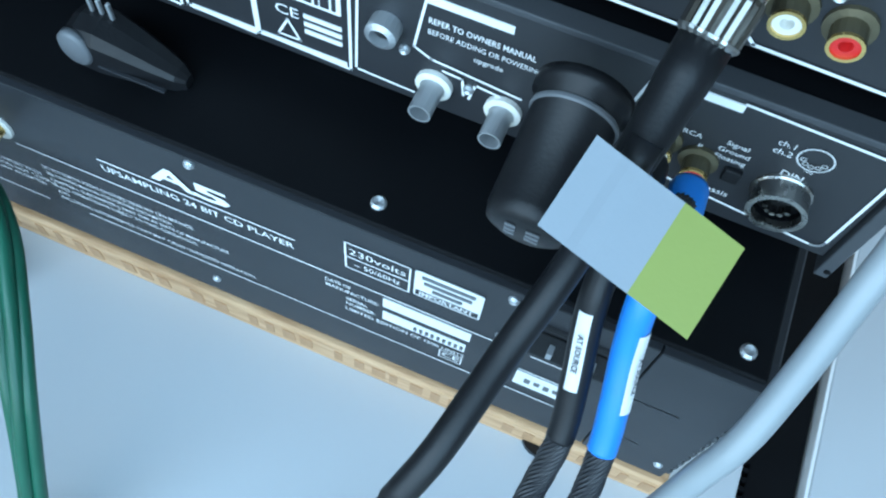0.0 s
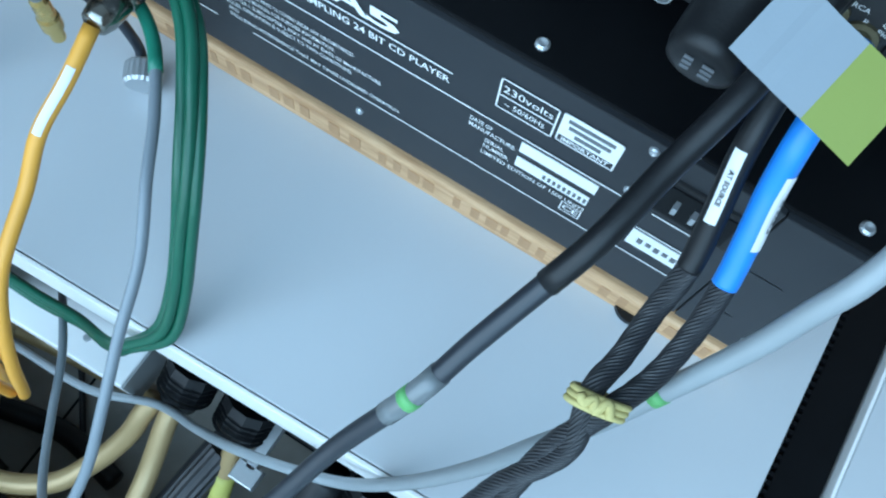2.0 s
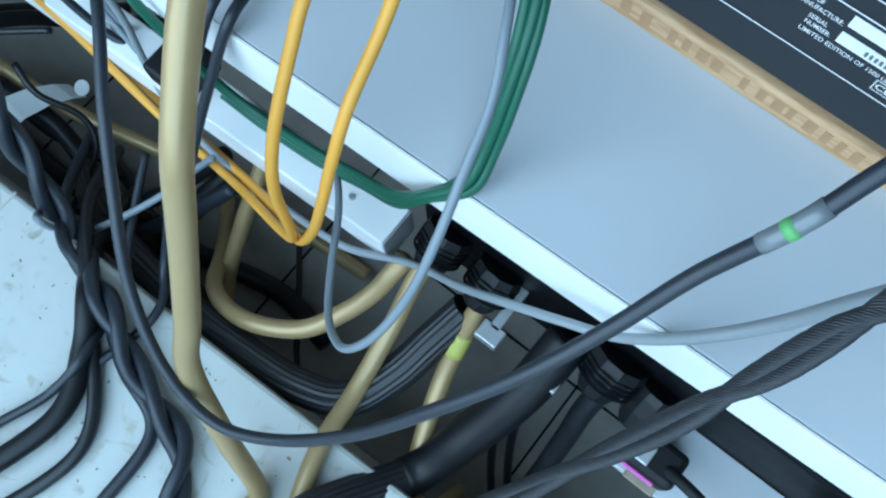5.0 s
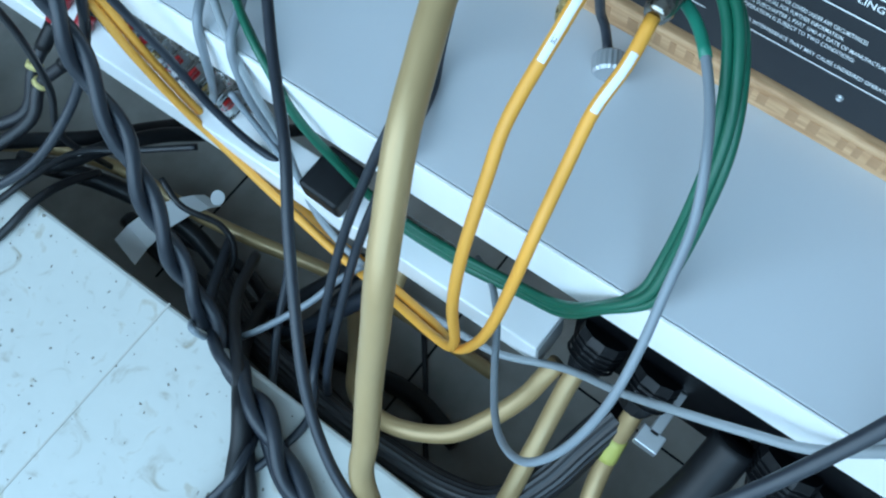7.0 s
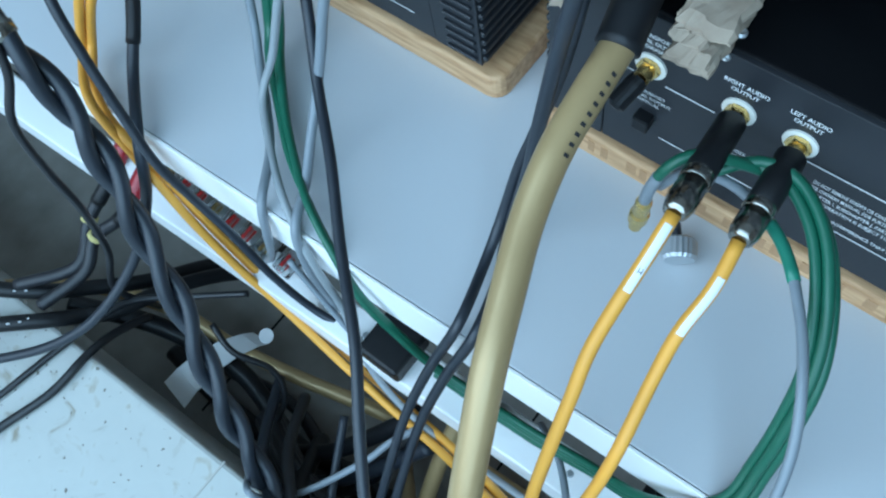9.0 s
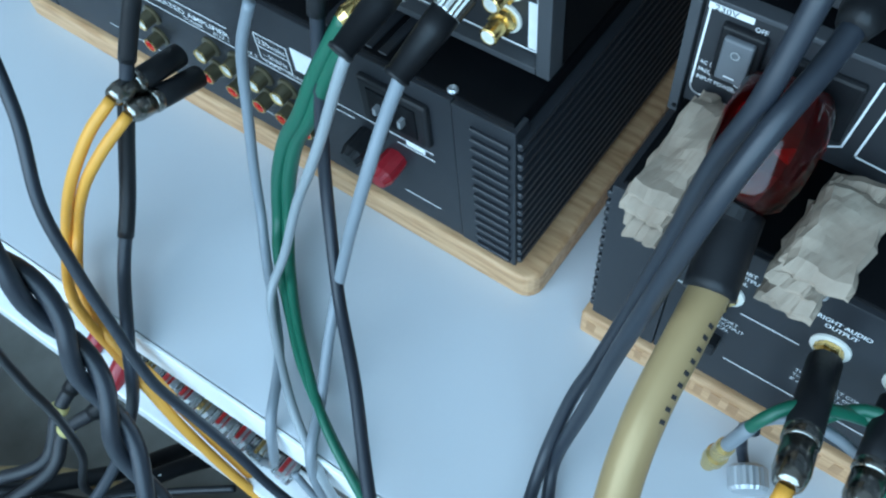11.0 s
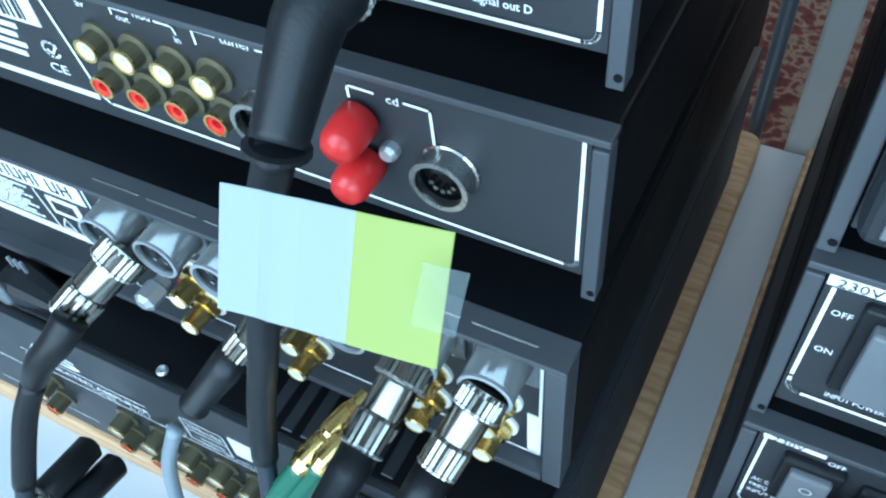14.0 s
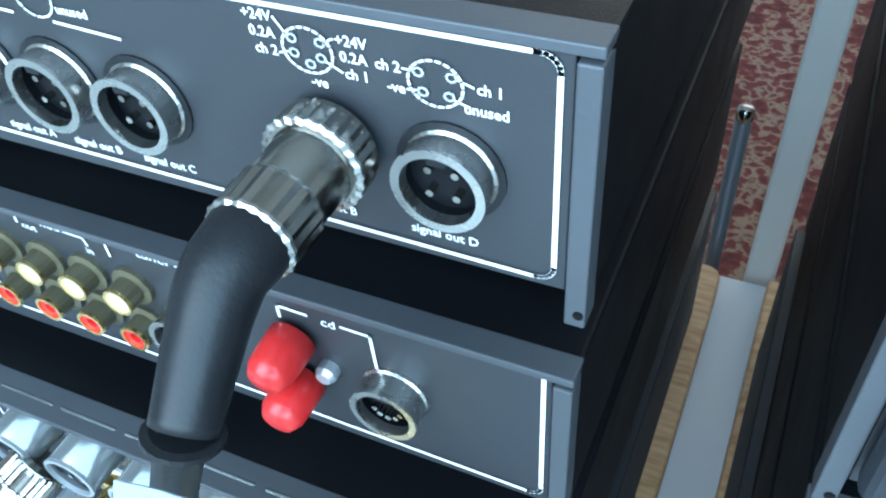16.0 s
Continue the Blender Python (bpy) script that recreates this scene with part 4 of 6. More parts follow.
print_part(ctl, ctl_print)
bm = bmesh.new()
for k in range(14):
    add_rect(bm, -0.608 + 0.0023 * k, -0.6072 + 0.0023 * k + 0.0006 * (k % 3 == 0), 0.320, 0.3285, YC - 0.0004)
lay(bm, CTL_X, CTL_Z)
part("label_text", bm, M_INK, ctl)
for k in range(4):
    phono(ctl, -0.5980 + 0.0167 * k, 0.3130, YC, M_WHITEP, 0.0048, 0.0080)
    phono(ctl, -0.5990 + 0.0169 * k, 0.2965, YC, M_REDP, 0.0048, 0.0080)
din_socket(ctl, -0.4635, 0.3020, YC, 0.0094, 0.0085, 5)
din_socket(ctl, -0.5300, 0.3020, YC, 0.0094, 0.0085, 5)
for x, z in ((-0.4925, 0.3140), (-0.4925, 0.2960)):
    part("phono_cap", lathe([(0.0050, 0.001), (0.0070, 0.002), (0.0068, 0.009), (0.0064, 0.0140), (0.0048, 0.0168), (0.0005, 0.0176)], (x, YC, z), (0, -1, -0.04), 22), M_REDP, ctl, "glossy red protective cap", True)
part("ground_post", lathe([(0.0032, 0), (0.0032, 0.003), (0.0022, 0.0045)], (-0.4835, YC, 0.3035), OUT, 12), M_STEEL, ctl)

# power supply with four-pin outputs
psu = unit("power_supply", "black power supply with large round signal output sockets", XL0, XL1, 0.0560, 0.3510, 0.4145, 0.30, 0.3325)
YS = 0.0570


def psu_print(bm):
    y = YS
    add_stroke(bm, [(-0.82, 0.4215), (-0.4005, 0.4215), *arc(-0.400, 0.418, 0.0035, 90, 0, 5), *arc(-0.400, 0.3705, 0.0035, 0, -90, 5), (-0.82, 0.374)], y, 0.0010)
    for s, x in (("signal out D", -0.4145), ("signal out B", -0.4405), ("signal out C", -0.4800), ("signal out B", -0.5000), ("signal out A", -0.5195), ("signal out A", -0.5390)):
        add_text(bm, s, x - 0.004, 0.3712, y, 0.0034, "CENTER", squash=0.86, bold=0.00004)
    add_stroke(bm, arc(-0.4418, 0.4129, 0.0050, 0, 360, 20), y, 0.0005)
    for dx, dz in ((-0.0028, 0.0022), (0.0028, 0.0022), (-0.0028, -0.001), (0.0026, -0.0012), (0.0002, -0.0030)):
        add_stroke(bm, arc(-0.4418 + dx, 0.4129 + dz, 0.0009, 0, 360, 8), y, 0.0004)
    add_stroke(bm, arc(-0.4178, 0.4109, 0.0050, 0, 360, 20), y, 0.0005)
    for dx, dz in ((-0.003, 0.002), (0.003, 0.002), (-0.0024, -0.0022), (0.0024, -0.0022)):
        add_stroke(bm, arc(-0.4178 + dx, 0.4109 + dz, 0.0009, 0, 360, 8), y, 0.0004)
    for s, x, z, al in (("+24V", -0.4480, 0.4165, "RIGHT"), ("0.2A", -0.4480, 0.4128, "RIGHT"), ("ch 2", -0.4480, 0.4090, "RIGHT"), ("+24V", -0.4360, 0.4140, "LEFT"), ("0.2A", -0.4355, 0.4105, "LEFT"), ("ch 1", -0.4350, 0.4068, "LEFT"), ("-ve", -0.4405, 0.4035, "CENTER"), ("ch 2", -0.4240, 0.4105, "RIGHT"), ("-ve", -0.4235, 0.4060, "RIGHT"), ("ch 1", -0.4105, 0.4090, "LEFT"), ("unused", -0.4129, 0.4043, "LEFT"), ("unused", -0.4995, 0.4085, "LEFT")):
        add_text(bm, s, x, z + 0.0014, y, 0.0033, al, squash=0.85, bold=0.00004)
    for xa, za, xb, zb in ((-0.4476, 0.4190, -0.4455, 0.4157), (-0.4476, 0.4113, -0.4455, 0.4120), (-0.4364, 0.4165, -0.4382, 0.4154), (-0.4354, 0.4094, -0.4384, 0.4112), (-0.4236, 0.4130, -0.4217, 0.4130), (-0.4230, 0.4086, -0.4211, 0.4088), (-0.4110, 0.4117, -0.4139, 0.4128), (-0.4118, 0.4072, -0.4146, 0.4082)):
        add_stroke(bm, [(xa, za), (xb, zb)], y, 0.0004)
    add_stroke(bm, arc(-0.5045, 0.4129, 0.0048, 0, 360, 18), y, 0.0005)
    add_stroke(bm, [(-0.501, 0.4075), (-0.485, 0.4065)], y, 0.0007)
    add_stroke(bm, [(-0.53, 0.409), (-0.512, 0.408)], y, 0.0007)
    lay(bm, (-0.3965, -0.4995, -0.4225, -0.5400), (0.367, 0.4215, 0.3555, 0.4110))


print_part(psu, psu_print)
for x in (-0.4450, -0.5220, -0.5480, -0.5740, -0.6000):
    din_socket(psu, x, 0.3795, YS, 0.0100, 0.0074)
    part("washer", lathe([(0.0122, 0), (0.0122, 0.0006), (0.0105, 0.0008)], (x, YS, 0.3795), OUT, 24, False), M_BLKP, psu)

# the three slim units over the disc player
dp = unit("disc_transport", "black disc transport with a mains switch and bayonet sockets", XR0, XR1, 0.0450, 0.1715, 0.2350, 0.30, TOP)
YD = 0.0460


DP_X, DP_Z = (-0.3305, -0.0085, -0.3535, -0.0180), (0.2065, 0.2582, 0.1770, 0.2325)


def dp_print(bm):
    y = YD
    add_stroke(bm, [(-0.330, 0.2555), (-0.3305, 0.2165), *arc(-0.3265, 0.2135, 0.004, 180, 270, 5), (-0.27, 0.212), (-0.265, 0.215), (-0.262, 0.252)], y, 0.0009)
    add_rect(bm, -0.331, -0.3125, 0.2545, 0.2582, y)
    add_text(bm, "OFF", -0.3115, 0.2520, y, 0.0031)
    add_text(bm, "ON", -0.3135, 0.2215, y, 0.0044)
    for k, s in enumerate(("AC ONLY", "FREQUENCY:", "INPUT POWER:")):
        add_text(bm, s, -0.329, 0.2265 - 0.0042 * k, y, 0.0031, squash=0.82)
    add_text(bm, "~", -0.309, 0.221, y, 0.006)
    add_text(bm, "50-60Hz", -0.308, 0.2185, y, 0.0034)
    add_rect(bm, -0.258, -0.235, 0.2515, 0.2555, y)
    add_stroke(bm, [(-0.256, 0.249), (-0.259, 0.213), (-0.20, 0.2085), (-0.198, 0.249)], y, 0.0009)
    for a, b in ((-0.150, -0.1265), (-0.124, -0.0975), (-0.0965, -0.0625)):
        add_stroke(bm, [(a, 0.250), (a, 0.208), (b, 0.2065), (b, 0.250)], y, 0.0011)
    add_rect(bm, -0.1225, -0.064, 0.2070, 0.2088, y)
    add_rect(bm, -0.0905, -0.0655, 0.2300, 0.2400, y)
    for k in range(3):
        add_rect(bm, -0.115, -0.100, 0.224 + 0.005 * k, 0.2265 + 0.005 * k, y)
        add_rect(bm, -0.079, -0.0655, 0.2160 + 0.0035 * k, 0.2178 + 0.0035 * k, y)
    add_text(bm, "CE", -0.0895, 0.2215, y, 0.0062, squash=1.2)
    add_stroke(bm, [(-0.089, 0.2115), (-0.085, 0.2195), (-0.081, 0.2115), (-0.089, 0.2115)], y, 0.0009)
    add_stroke(bm, [(-0.0595, 0.250), (-0.0605, 0.2085), (-0.0395, 0.2075)], y, 0.0009)
    add_stroke(bm, [(-0.0375, 0.2510), (-0.0405, 0.2295), (-0.0345, 0.2265), (-0.004, 0.2235)], y, 0.0009)
    add_rect(bm, -0.038, -0.0105, 0.2495, 0.2525, y)
    add_text(bm, "REFER TO OWNERS MANUAL", -0.0365, 0.2418, y, 0.0034, squash=0.76, bold=0.00004)
    add_text(bm, "BEFORE ADDING OR POWERING", -0.0365, 0.2372, y, 0.0031, squash=0.8)
    add_text(bm, "upgrade", -0.021, 0.2325, y, 0.0030)
    add_stroke(bm, [(-0.030, 0.223), (-0.0235, 0.2225), (-0.0225, 0.2155)], y, 0.0009)
    add_stroke(bm, [(-0.0205, 0.2145), (-0.019, 0.2220), (-0.006, 0.2205)], y, 0.0009)
    lay(bm, DP_X, DP_Z)


def dp_print_right(bm):
    y = YD
    add_stroke(bm, [(0.0285, 0.2505), (0.025, 0.232), (0.0375, 0.211), (0.0895, 0.2045), *arc(0.0895, 0.2075, 0.003, -90, 0, 4), (0.0938, 0.2500), (0.052, 0.2515)], y, 0.0009)
    add_rect(bm, 0.0415, 0.0520, 0.2478, 0.2508, y)
    add_text(bm, "RCA", 0.0410, 0.2325, y, 0.0028)
    add_text(bm, "R", 0.0465, 0.2285, y, 0.0028)
    for k, s in enumerate(("Signal", "Ground", "Floating")):
        add_text(bm, s, 0.0560, 0.2340 - 0.0033 * k, y, 0.0028, "CENTER")
    add_text(bm, "Chassis", 0.0560, 0.2115, y, 0.0036, "CENTER")
    add_text(bm, "DIN", 0.0690, 0.2300, y, 0.0036)
    add_stroke(bm, arc(0.0745, 0.2405, 0.0046, 0, 360, 18), y, 0.0005)
    for a in (200, 235, 270, 305, 340):
        add_stroke(bm, arc(0.0745 + 0.003 * math.cos(radians(a)), 0.2405 + 0.003 * math.sin(radians(a)), 0.0007, 0, 360, 7), y, 0.0004)
    add_text(bm, "ch.1", 0.0690, 0.2415, y, 0.0032, "RIGHT")
    add_text(bm, "ch.2", 0.0690, 0.2380, y, 0.0032, "RIGHT")
    add_text(bm, "-ve", 0.0735, 0.2345, y, 0.0022)
    lay(bm, (0.0285, 0.0938, 0.0230, 0.0970), (0.2045, 0.2508, 0.1780, 0.2290))


print_part(dp, dp_print)
print_part(dp, dp_print_right)
bm = bmesh.new()
for k in range(11):
    add_rect(bm, -0.0885 + 0.002 * k, -0.0875 + 0.002 * k + 0.0004 * (k % 3), 0.2315, 0.2390, YD - 0.0004)
add_text(bm, "230V", -0.3285, 0.2549, YD - 0.0004, 0.0036, squash=1.3)
lay(bm, DP_X, DP_Z)
part("label_text", bm, M_INK, dp)
sw = part("mains_switch", box(-0.3460, -0.3270, YD - 0.0035, YD + 0.001, 0.1965, 0.2255, 0.0012), M_BLKP, dp)
part("rocker", box(-0.3430, -0.3300, YD - 0.0065, YD - 0.003, 0.2000, 0.2225, 0.001), M_GREYP, sw)
bm = bmesh.new()
add_stroke(bm, arc(-0.3365, 0.2160, 0.0018, 0, 360, 12), YD - 0.0065, 0.0006)
add_stroke(bm, [(-0.3385, 0.2035), (-0.3345, 0.2035)], YD - 0.0065, 0.0007)
part("printing", bm, M_PRINT, sw)
part("mains_inlet", box(-0.3220, -0.2860, YD - 0.003, YD + 0.001, 0.1885, 0.2225, 0.002), M_BLKP, dp)
bnc_socket(dp, -0.0430, 0.1865, YD)
bnc_socket(dp, -0.0180, 0.1865, YD)
part("remote_socket", lathe([(0.0055, 0), (0.0055, 0.006), (0.0035, 0.007), (0.003, 0.004)], (-0.0610, YD, 0.2070), OUT, 18, False), M_STEEL, dp)
for x, z in ((-0.0545, 0.1985), (-0.0310, 0.1905)):
    screw_on(dp, (x, YD, z), OUT, 0.002)
din_socket(dp, 0.0735, 0.1975, YD, 0.0090, 0.0085, 5)
phono(dp, 0.0460, 0.1990, YD, M_REDP, 0.0044, 0.008)
phono(dp, 0.0330, 0.2030, YD, M_WHITEP, 0.0044, 0.008)
part("ground_switch", box(0.0545, 0.0600, YD - 0.002, YD, 0.1950, 0.2010, 0.0005), M_BLKP, dp)

tn = unit("tuner", "black tuner with a large mains rocker and phono outputs", XR0, XR1, 0.0490, 0.2440, 0.3125, 0.30, 0.2355)
YT = 0.0500


TN_X, TN_Z = (-0.3305, 0.0945, -0.3530, 0.0980), (0.2725, 0.3275, 0.2465, 0.3095)


def tn_print(bm):
    y = YT
    add_stroke(bm, [(-0.3305, 0.3225), (-0.3312, 0.2850), *arc(-0.3275, 0.282, 0.0037, 180, 270, 5), (-0.262, 0.2775)], y, 0.0011)
    add_rect(bm, -0.3325, -0.3150, 0.3235, 0.3275, y)
    add_text(bm, "OFF", -0.3290, 0.3135, y, 0.0030)
    add_text(bm, "ON", -0.3290, 0.2985, y, 0.0030)
    for k, s in enumerate(("AC ONLY", "FREQUENCY:", "INPUT POWER:")):
        add_text(bm, s, -0.3215, 0.2890 - 0.0040 * k, y, 0.0029, squash=0.82)
    add_text(bm, "50/60Hz", -0.298, 0.2848, y, 0.0033)
    add_text(bm, "300VA", -0.298, 0.2808, y, 0.0033)
    add_rect(bm, -0.050, -0.043, 0.2775, 0.2795, y)
    add_stroke(bm, [(-0.10, 0.2735), (0.026, 0.2715)], y, 0.0010)
    add_stroke(bm, [(0.0435, 0.300), (0.0385, 0.2770), (0.0425, 0.2735), (0.0945, 0.2725)], y, 0.0010)
    add_text(bm, "R", 0.064, 0.2985, y, 0.0044)
    lay(bm, TN_X, TN_Z)


print_part(tn, tn_print)
bm = bmesh.new()
add_text(bm, "230V", -0.3305, 0.3240, YT - 0.0004, 0.0040, squash=1.25)
lay(bm, TN_X, TN_Z)
part("label_text", bm, M_INK, tn)
sw = part("mains_switch", box(-0.3445, -0.3090, YT - 0.003, YT + 0.001, 0.2635, 0.3030, 0.0012), M_BLKP, tn)
part("rocker", box(-0.3410, -0.3130, YT - 0.0075, YT - 0.0025, 0.2675, 0.2990, 0.0012), M_GREYP, sw)
phono(tn, 0.0460, 0.2645, YT, M_WHITEP, 0.0046, 0.008)
phono(tn, 0.0610, 0.2640, YT, M_REDP, 0.0046, 0.008)
screw_on(tn, (0.0545, YT, 0.2720), OUT, 0.0022)
din_socket(tn, 0.0200, 0.2760, YT, 0.0098, 0.010, 4)
din_socket(tn, 0.0860, 0.2700, YT, 0.0098, 0.010, 4)

fan = unit("power_amplifier", "black power amplifier with a deep rounded mains inlet", XR0, XR1, 0.0500, 0.3235, 0.3900, 0.30, 0.3130)
part("mains_inlet", box(-0.3550, -0.3080, 0.042, 0.052, 0.3290, 0.3790, 0.007, 4), M_PANEL, fan)
part("well", box(-0.3500, -0.3130, 0.0412, 0.0425, 0.3340, 0.3740, 0.006, 4), M_GREYP, fan)

# ---- cables over the shelf ----
TOCAM = (0.35, -0.5, 0.8)
t, L = cable("phono_cable", "orange phono cable hanging in a loop behind the shelf", [(-0.2400, -0.0791, 0.1423), (-0.2398, -0.0968, 0.1341), (-0.2405, -0.1382, 0.1073), (-0.2372, -0.1613, 0.0845), (-0.2339, -0.1904, 0.0422), (-0.2329, -0.2057, -0.0056), (-0.2371, -0.2092, -0.0890), (-0.2549, -0.2084, -0.1255), (-0.3267, -0.1967, -0.1770), (-0.3847, -0.1924, -0.1859), (-0.4382, -0.1888, -0.1727), (-0.4998, -0.1837, -0.1534), (-0.5356, -0.1839, -0.1160), (-0.5624, -0.1828, -0.0683), (-0.5855, -0.1790, -0.0343), (-0.6079, -0.1752, -0.0088), (-0.6341, -0.1685, 0.0219), (-0.6728, -0.1417, 0.0200), (-0.6508, -0.1256, 0.0759), (-0.6414, -0.1016, 0.1076), (-0.6356, -0.0802, 0.1224)], 0.0036, M_ORANGE, group="orange phono cables")
wrap_label(t, L, nearest(L, (-0.2397, -0.0835, 0.1392)), nearest(L, (-0.2406, -0.1140, 0.1224)), 0.0038, TOCAM, "AT SOURCE", 32, 0.0029)


def phono_plug(parent, a, b, r=0.0062):
    """A black phono plug with chrome rings between its socket and its cable."""
    a, b = Vector(a), Vector(b)
    ax, n = (b - a).normalized(), (b - a).length
    p = part("plug", lathe([(0.0045, 0.004), (r, 0.006), (r * 1.02, n * 0.62), (r * 0.9, n * 0.63)], a, ax, 20), M_BLKP, parent, "black phono plug", True)
    part("chrome_ring", lathe([(r * 0.92, n * 0.62), (r * 1.04, n * 0.64), (r * 1.04, n * 0.70), (r * 0.92, n * 0.72)], a, ax, 22), M_CHROME, p, "", True)
    part("chrome_tail", lathe([(r * 0.95, n * 0.72), (r * 0.98, n * 0.9), (r * 0.8, n * 0.98), (r * 0.6, n)], a, ax, 22), M_CHROME, p, "", True)


phono_plug(t, (-0.2480, -0.0040, 0.1172), (-0.2400, -0.0791, 0.1423), 0.0076)
phono_plug(t, (-0.6405, -0.0219, 0.1077), (-0.6355, -0.0802, 0.1229), 0.0072)
t, L = cable("phono_cable", "orange phono cable hanging in a loop behind the shelf", [(-0.2119, -0.0649, 0.1227), (-0.2101, -0.0874, 0.1127), (-0.2125, -0.1091, 0.0983), (-0.2114, -0.1293, 0.0786), (-0.2075, -0.1607, 0.0575), (-0.2078, -0.1798, 0.0227), (-0.2122, -0.1949, -0.0254), (-0.2221, -0.2029, -0.0737), (-0.2408, -0.2068, -0.1206), (-0.2682, -0.1986, -0.1433), (-0.3288, -0.1881, -0.1797), (-0.3931, -0.1826, -0.1937), (-0.4480, -0.1793, -0.1789), (-0.5042, -0.1763, -0.1554), (-0.5401, -0.1754, -0.1192), (-0.5667, -0.1745, -0.0668), (-0.5866, -0.1716, -0.0310), (-0.6058, -0.1720, -0.0035), (-0.6423, -0.1615, 0.0090), (-0.6680, -0.1351, 0.0220), (-0.6463, -0.1210, 0.0723), (-0.6345, -0.1028, 0.0979), (-0.6281, -0.0792, 0.1124)], 0.0036, M_ORANGE, group="orange phono cables")
wrap_label(t, L, nearest(L, (-0.2102, -0.0811, 0.1158)), nearest(L, (-0.2130, -0.1102, 0.0972)), 0.0038, TOCAM, "AT SOURCE", 32, 0.0029)
phono_plug(t, (-0.2150, -0.0040, 0.1172), (-0.2119, -0.0649, 0.1227), 0.0076)
phono_plug(t, (-0.6320, -0.0207, 0.0920), (-0.6281, -0.0792, 0.1129), 0.0072)

# green pair
GREEN = [(-0.2450, -0.0383, 0.1129), (-0.2294, -0.0241, 0.1173), (-0.2093, -0.0247, 0.1195), (-0.1879, -0.0402, 0.1172), (-0.1707, -0.0640, 0.1082), (-0.1585, -0.0877, 0.0912), (-0.1531, -0.1062, 0.0616), (-0.1509, -0.1237, 0.0303), (-0.1517, -0.1405, 0.0085), (-0.1669, -0.1529, -0.0143), (-0.1910, -0.1569, -0.0485), (-0.2280, -0.1533, -0.0828), (-0.2703, -0.1544, -0.1005), (-0.3255, -0.1541, -0.1163), (-0.3548, -0.1571, -0.0995), (-0.3784, -0.1598, -0.0642), (-0.4002, -0.1612, -0.0240), (-0.4228, -0.1534, 0.0027), (-0.4531, -0.1389, 0.0130), (-0.4897, -0.1188, 0.0120), (-0.5226, -0.0934, 0.0120), (-0.5479, -0.0715, 0.0190), (-0.5612, -0.0538, 0.0281), (-0.5598, -0.0434, 0.0616), (-0.5463, -0.0384, 0.1017), (-0.5293, -0.0359, 0.1317), (-0.5133, -0.0287, 0.1687), (-0.4949, -0.0187, 0.2055)]
for k, (dx, dy, dz) in enumerate(((0, 0, 0), (0.0042, 0.0035, 0.0035), (0.0085, 0.002, -0.001))):
    pts = [(x + dx * (1 if i < 9 else 0.35 if i < 19 else 1.9), y + dy * (0.6 if i < 6 or i > 20 else -0.4), z + dz - (0.0055 * k if 9 < i < 17 else 0)) for i, (x, y, z) in enumerate(GREEN)]
    if k == 2:
        pts = [(-0.2648, -0.0548, 0.0877), (-0.2627, -0.0555, 0.1069), (-0.2576, -0.0505, 0.1262), (-0.2469, -0.0390, 0.1308)] + pts[1:15]
    t, L = cable("phono_cable", "glossy green phono cable hooked over the shelf edge", pts, lambda u: 0.0029 + 0.0018 * max(0, min(1, (u - 0.72) * 8)), M_GREEN, group="green phono cables")
    if k < 2:
        e = Vector(pts[-1])
        d = Vector((0.010, 0.026, 0.006)).normalized()
        p = part("plug", lathe([(0.0034, -0.004), (0.0052, 0), (0.0054, 0.010), (0.0048, 0.012), (0.0058, 0.0135), (0.0058, 0.024), (0.0046, 0.028), (0.0046, 0.033)], e, d, 20), M_GOLD, t, "gold-plated phono plug", False)
    else:
        e = Vector(pts[0])
        part("plug", lathe([(0.003, -0.004), (0.0045, 0), (0.0045, 0.012), (0.0055, 0.014), (0.0055, 0.022), (0.0038, 0.024), (0.0038, 0.032)], e, (-0.08, 0.02, -1), 18), M_GOLD, t, "gold-plated phono plug")
sleeve(t, L, 0.0, 0.05, 0.0033, M_GREYJ, "heat_shrink", "pale sleeve")

# grey pair partner with a bayonet plug on the shelf
t, L = cable("signal_cable", "blue-grey signal cable looping below the shelf edge", [(-0.2626, -0.0445, 0.0913), (-0.2536, -0.0396, 0.1066), (-0.2388, -0.0351, 0.1114), (-0.2192, -0.0377, 0.1125), (-0.1942, -0.0519, 0.1135), (-0.1719, -0.0785, 0.1140), (-0.1561, -0.1046, 0.1112), (-0.1437, -0.1299, 0.0970), (-0.1371, -0.1580, 0.0795), (-0.1315, -0.1854, 0.0566), (-0.1302, -0.2105, 0.0273), (-0.1366, -0.2341, -0.0062), (-0.1503, -0.2476, -0.0380), (-0.1686, -0.2448, -0.0673), (-0.1861, -0.2315, -0.0822), (-0.2064, -0.2053, -0.0910), (-0.2261, -0.1770, -0.0977), (-0.2495, -0.1542, -0.1087), (-0.2721, -0.1410, -0.1334)], 0.0026, M_GREYJ)
sleeve(t, L, nearest(L, (-0.2129, -0.0403, 0.1126)), nearest(L, (-0.1830, -0.0637, 0.1137)), 0.0031, M_TEALP, "heat_shrink", "teal sleeve")
t = thing("bayonet_plug", (-0.2481, -0.0343, 0.0005), "silver knurled bayonet plug lying on the shelf", "plug")
part("ring", lathe([(0.0092, 0), (0.0106, 0.002), (0.0106, 0.012), (0.0080, 0.0140)], (-0.2423, -0.0386, 0.0112), (-0.45, 0.75, 0.1), 40, True, 0.0005), M_STEEL, t)
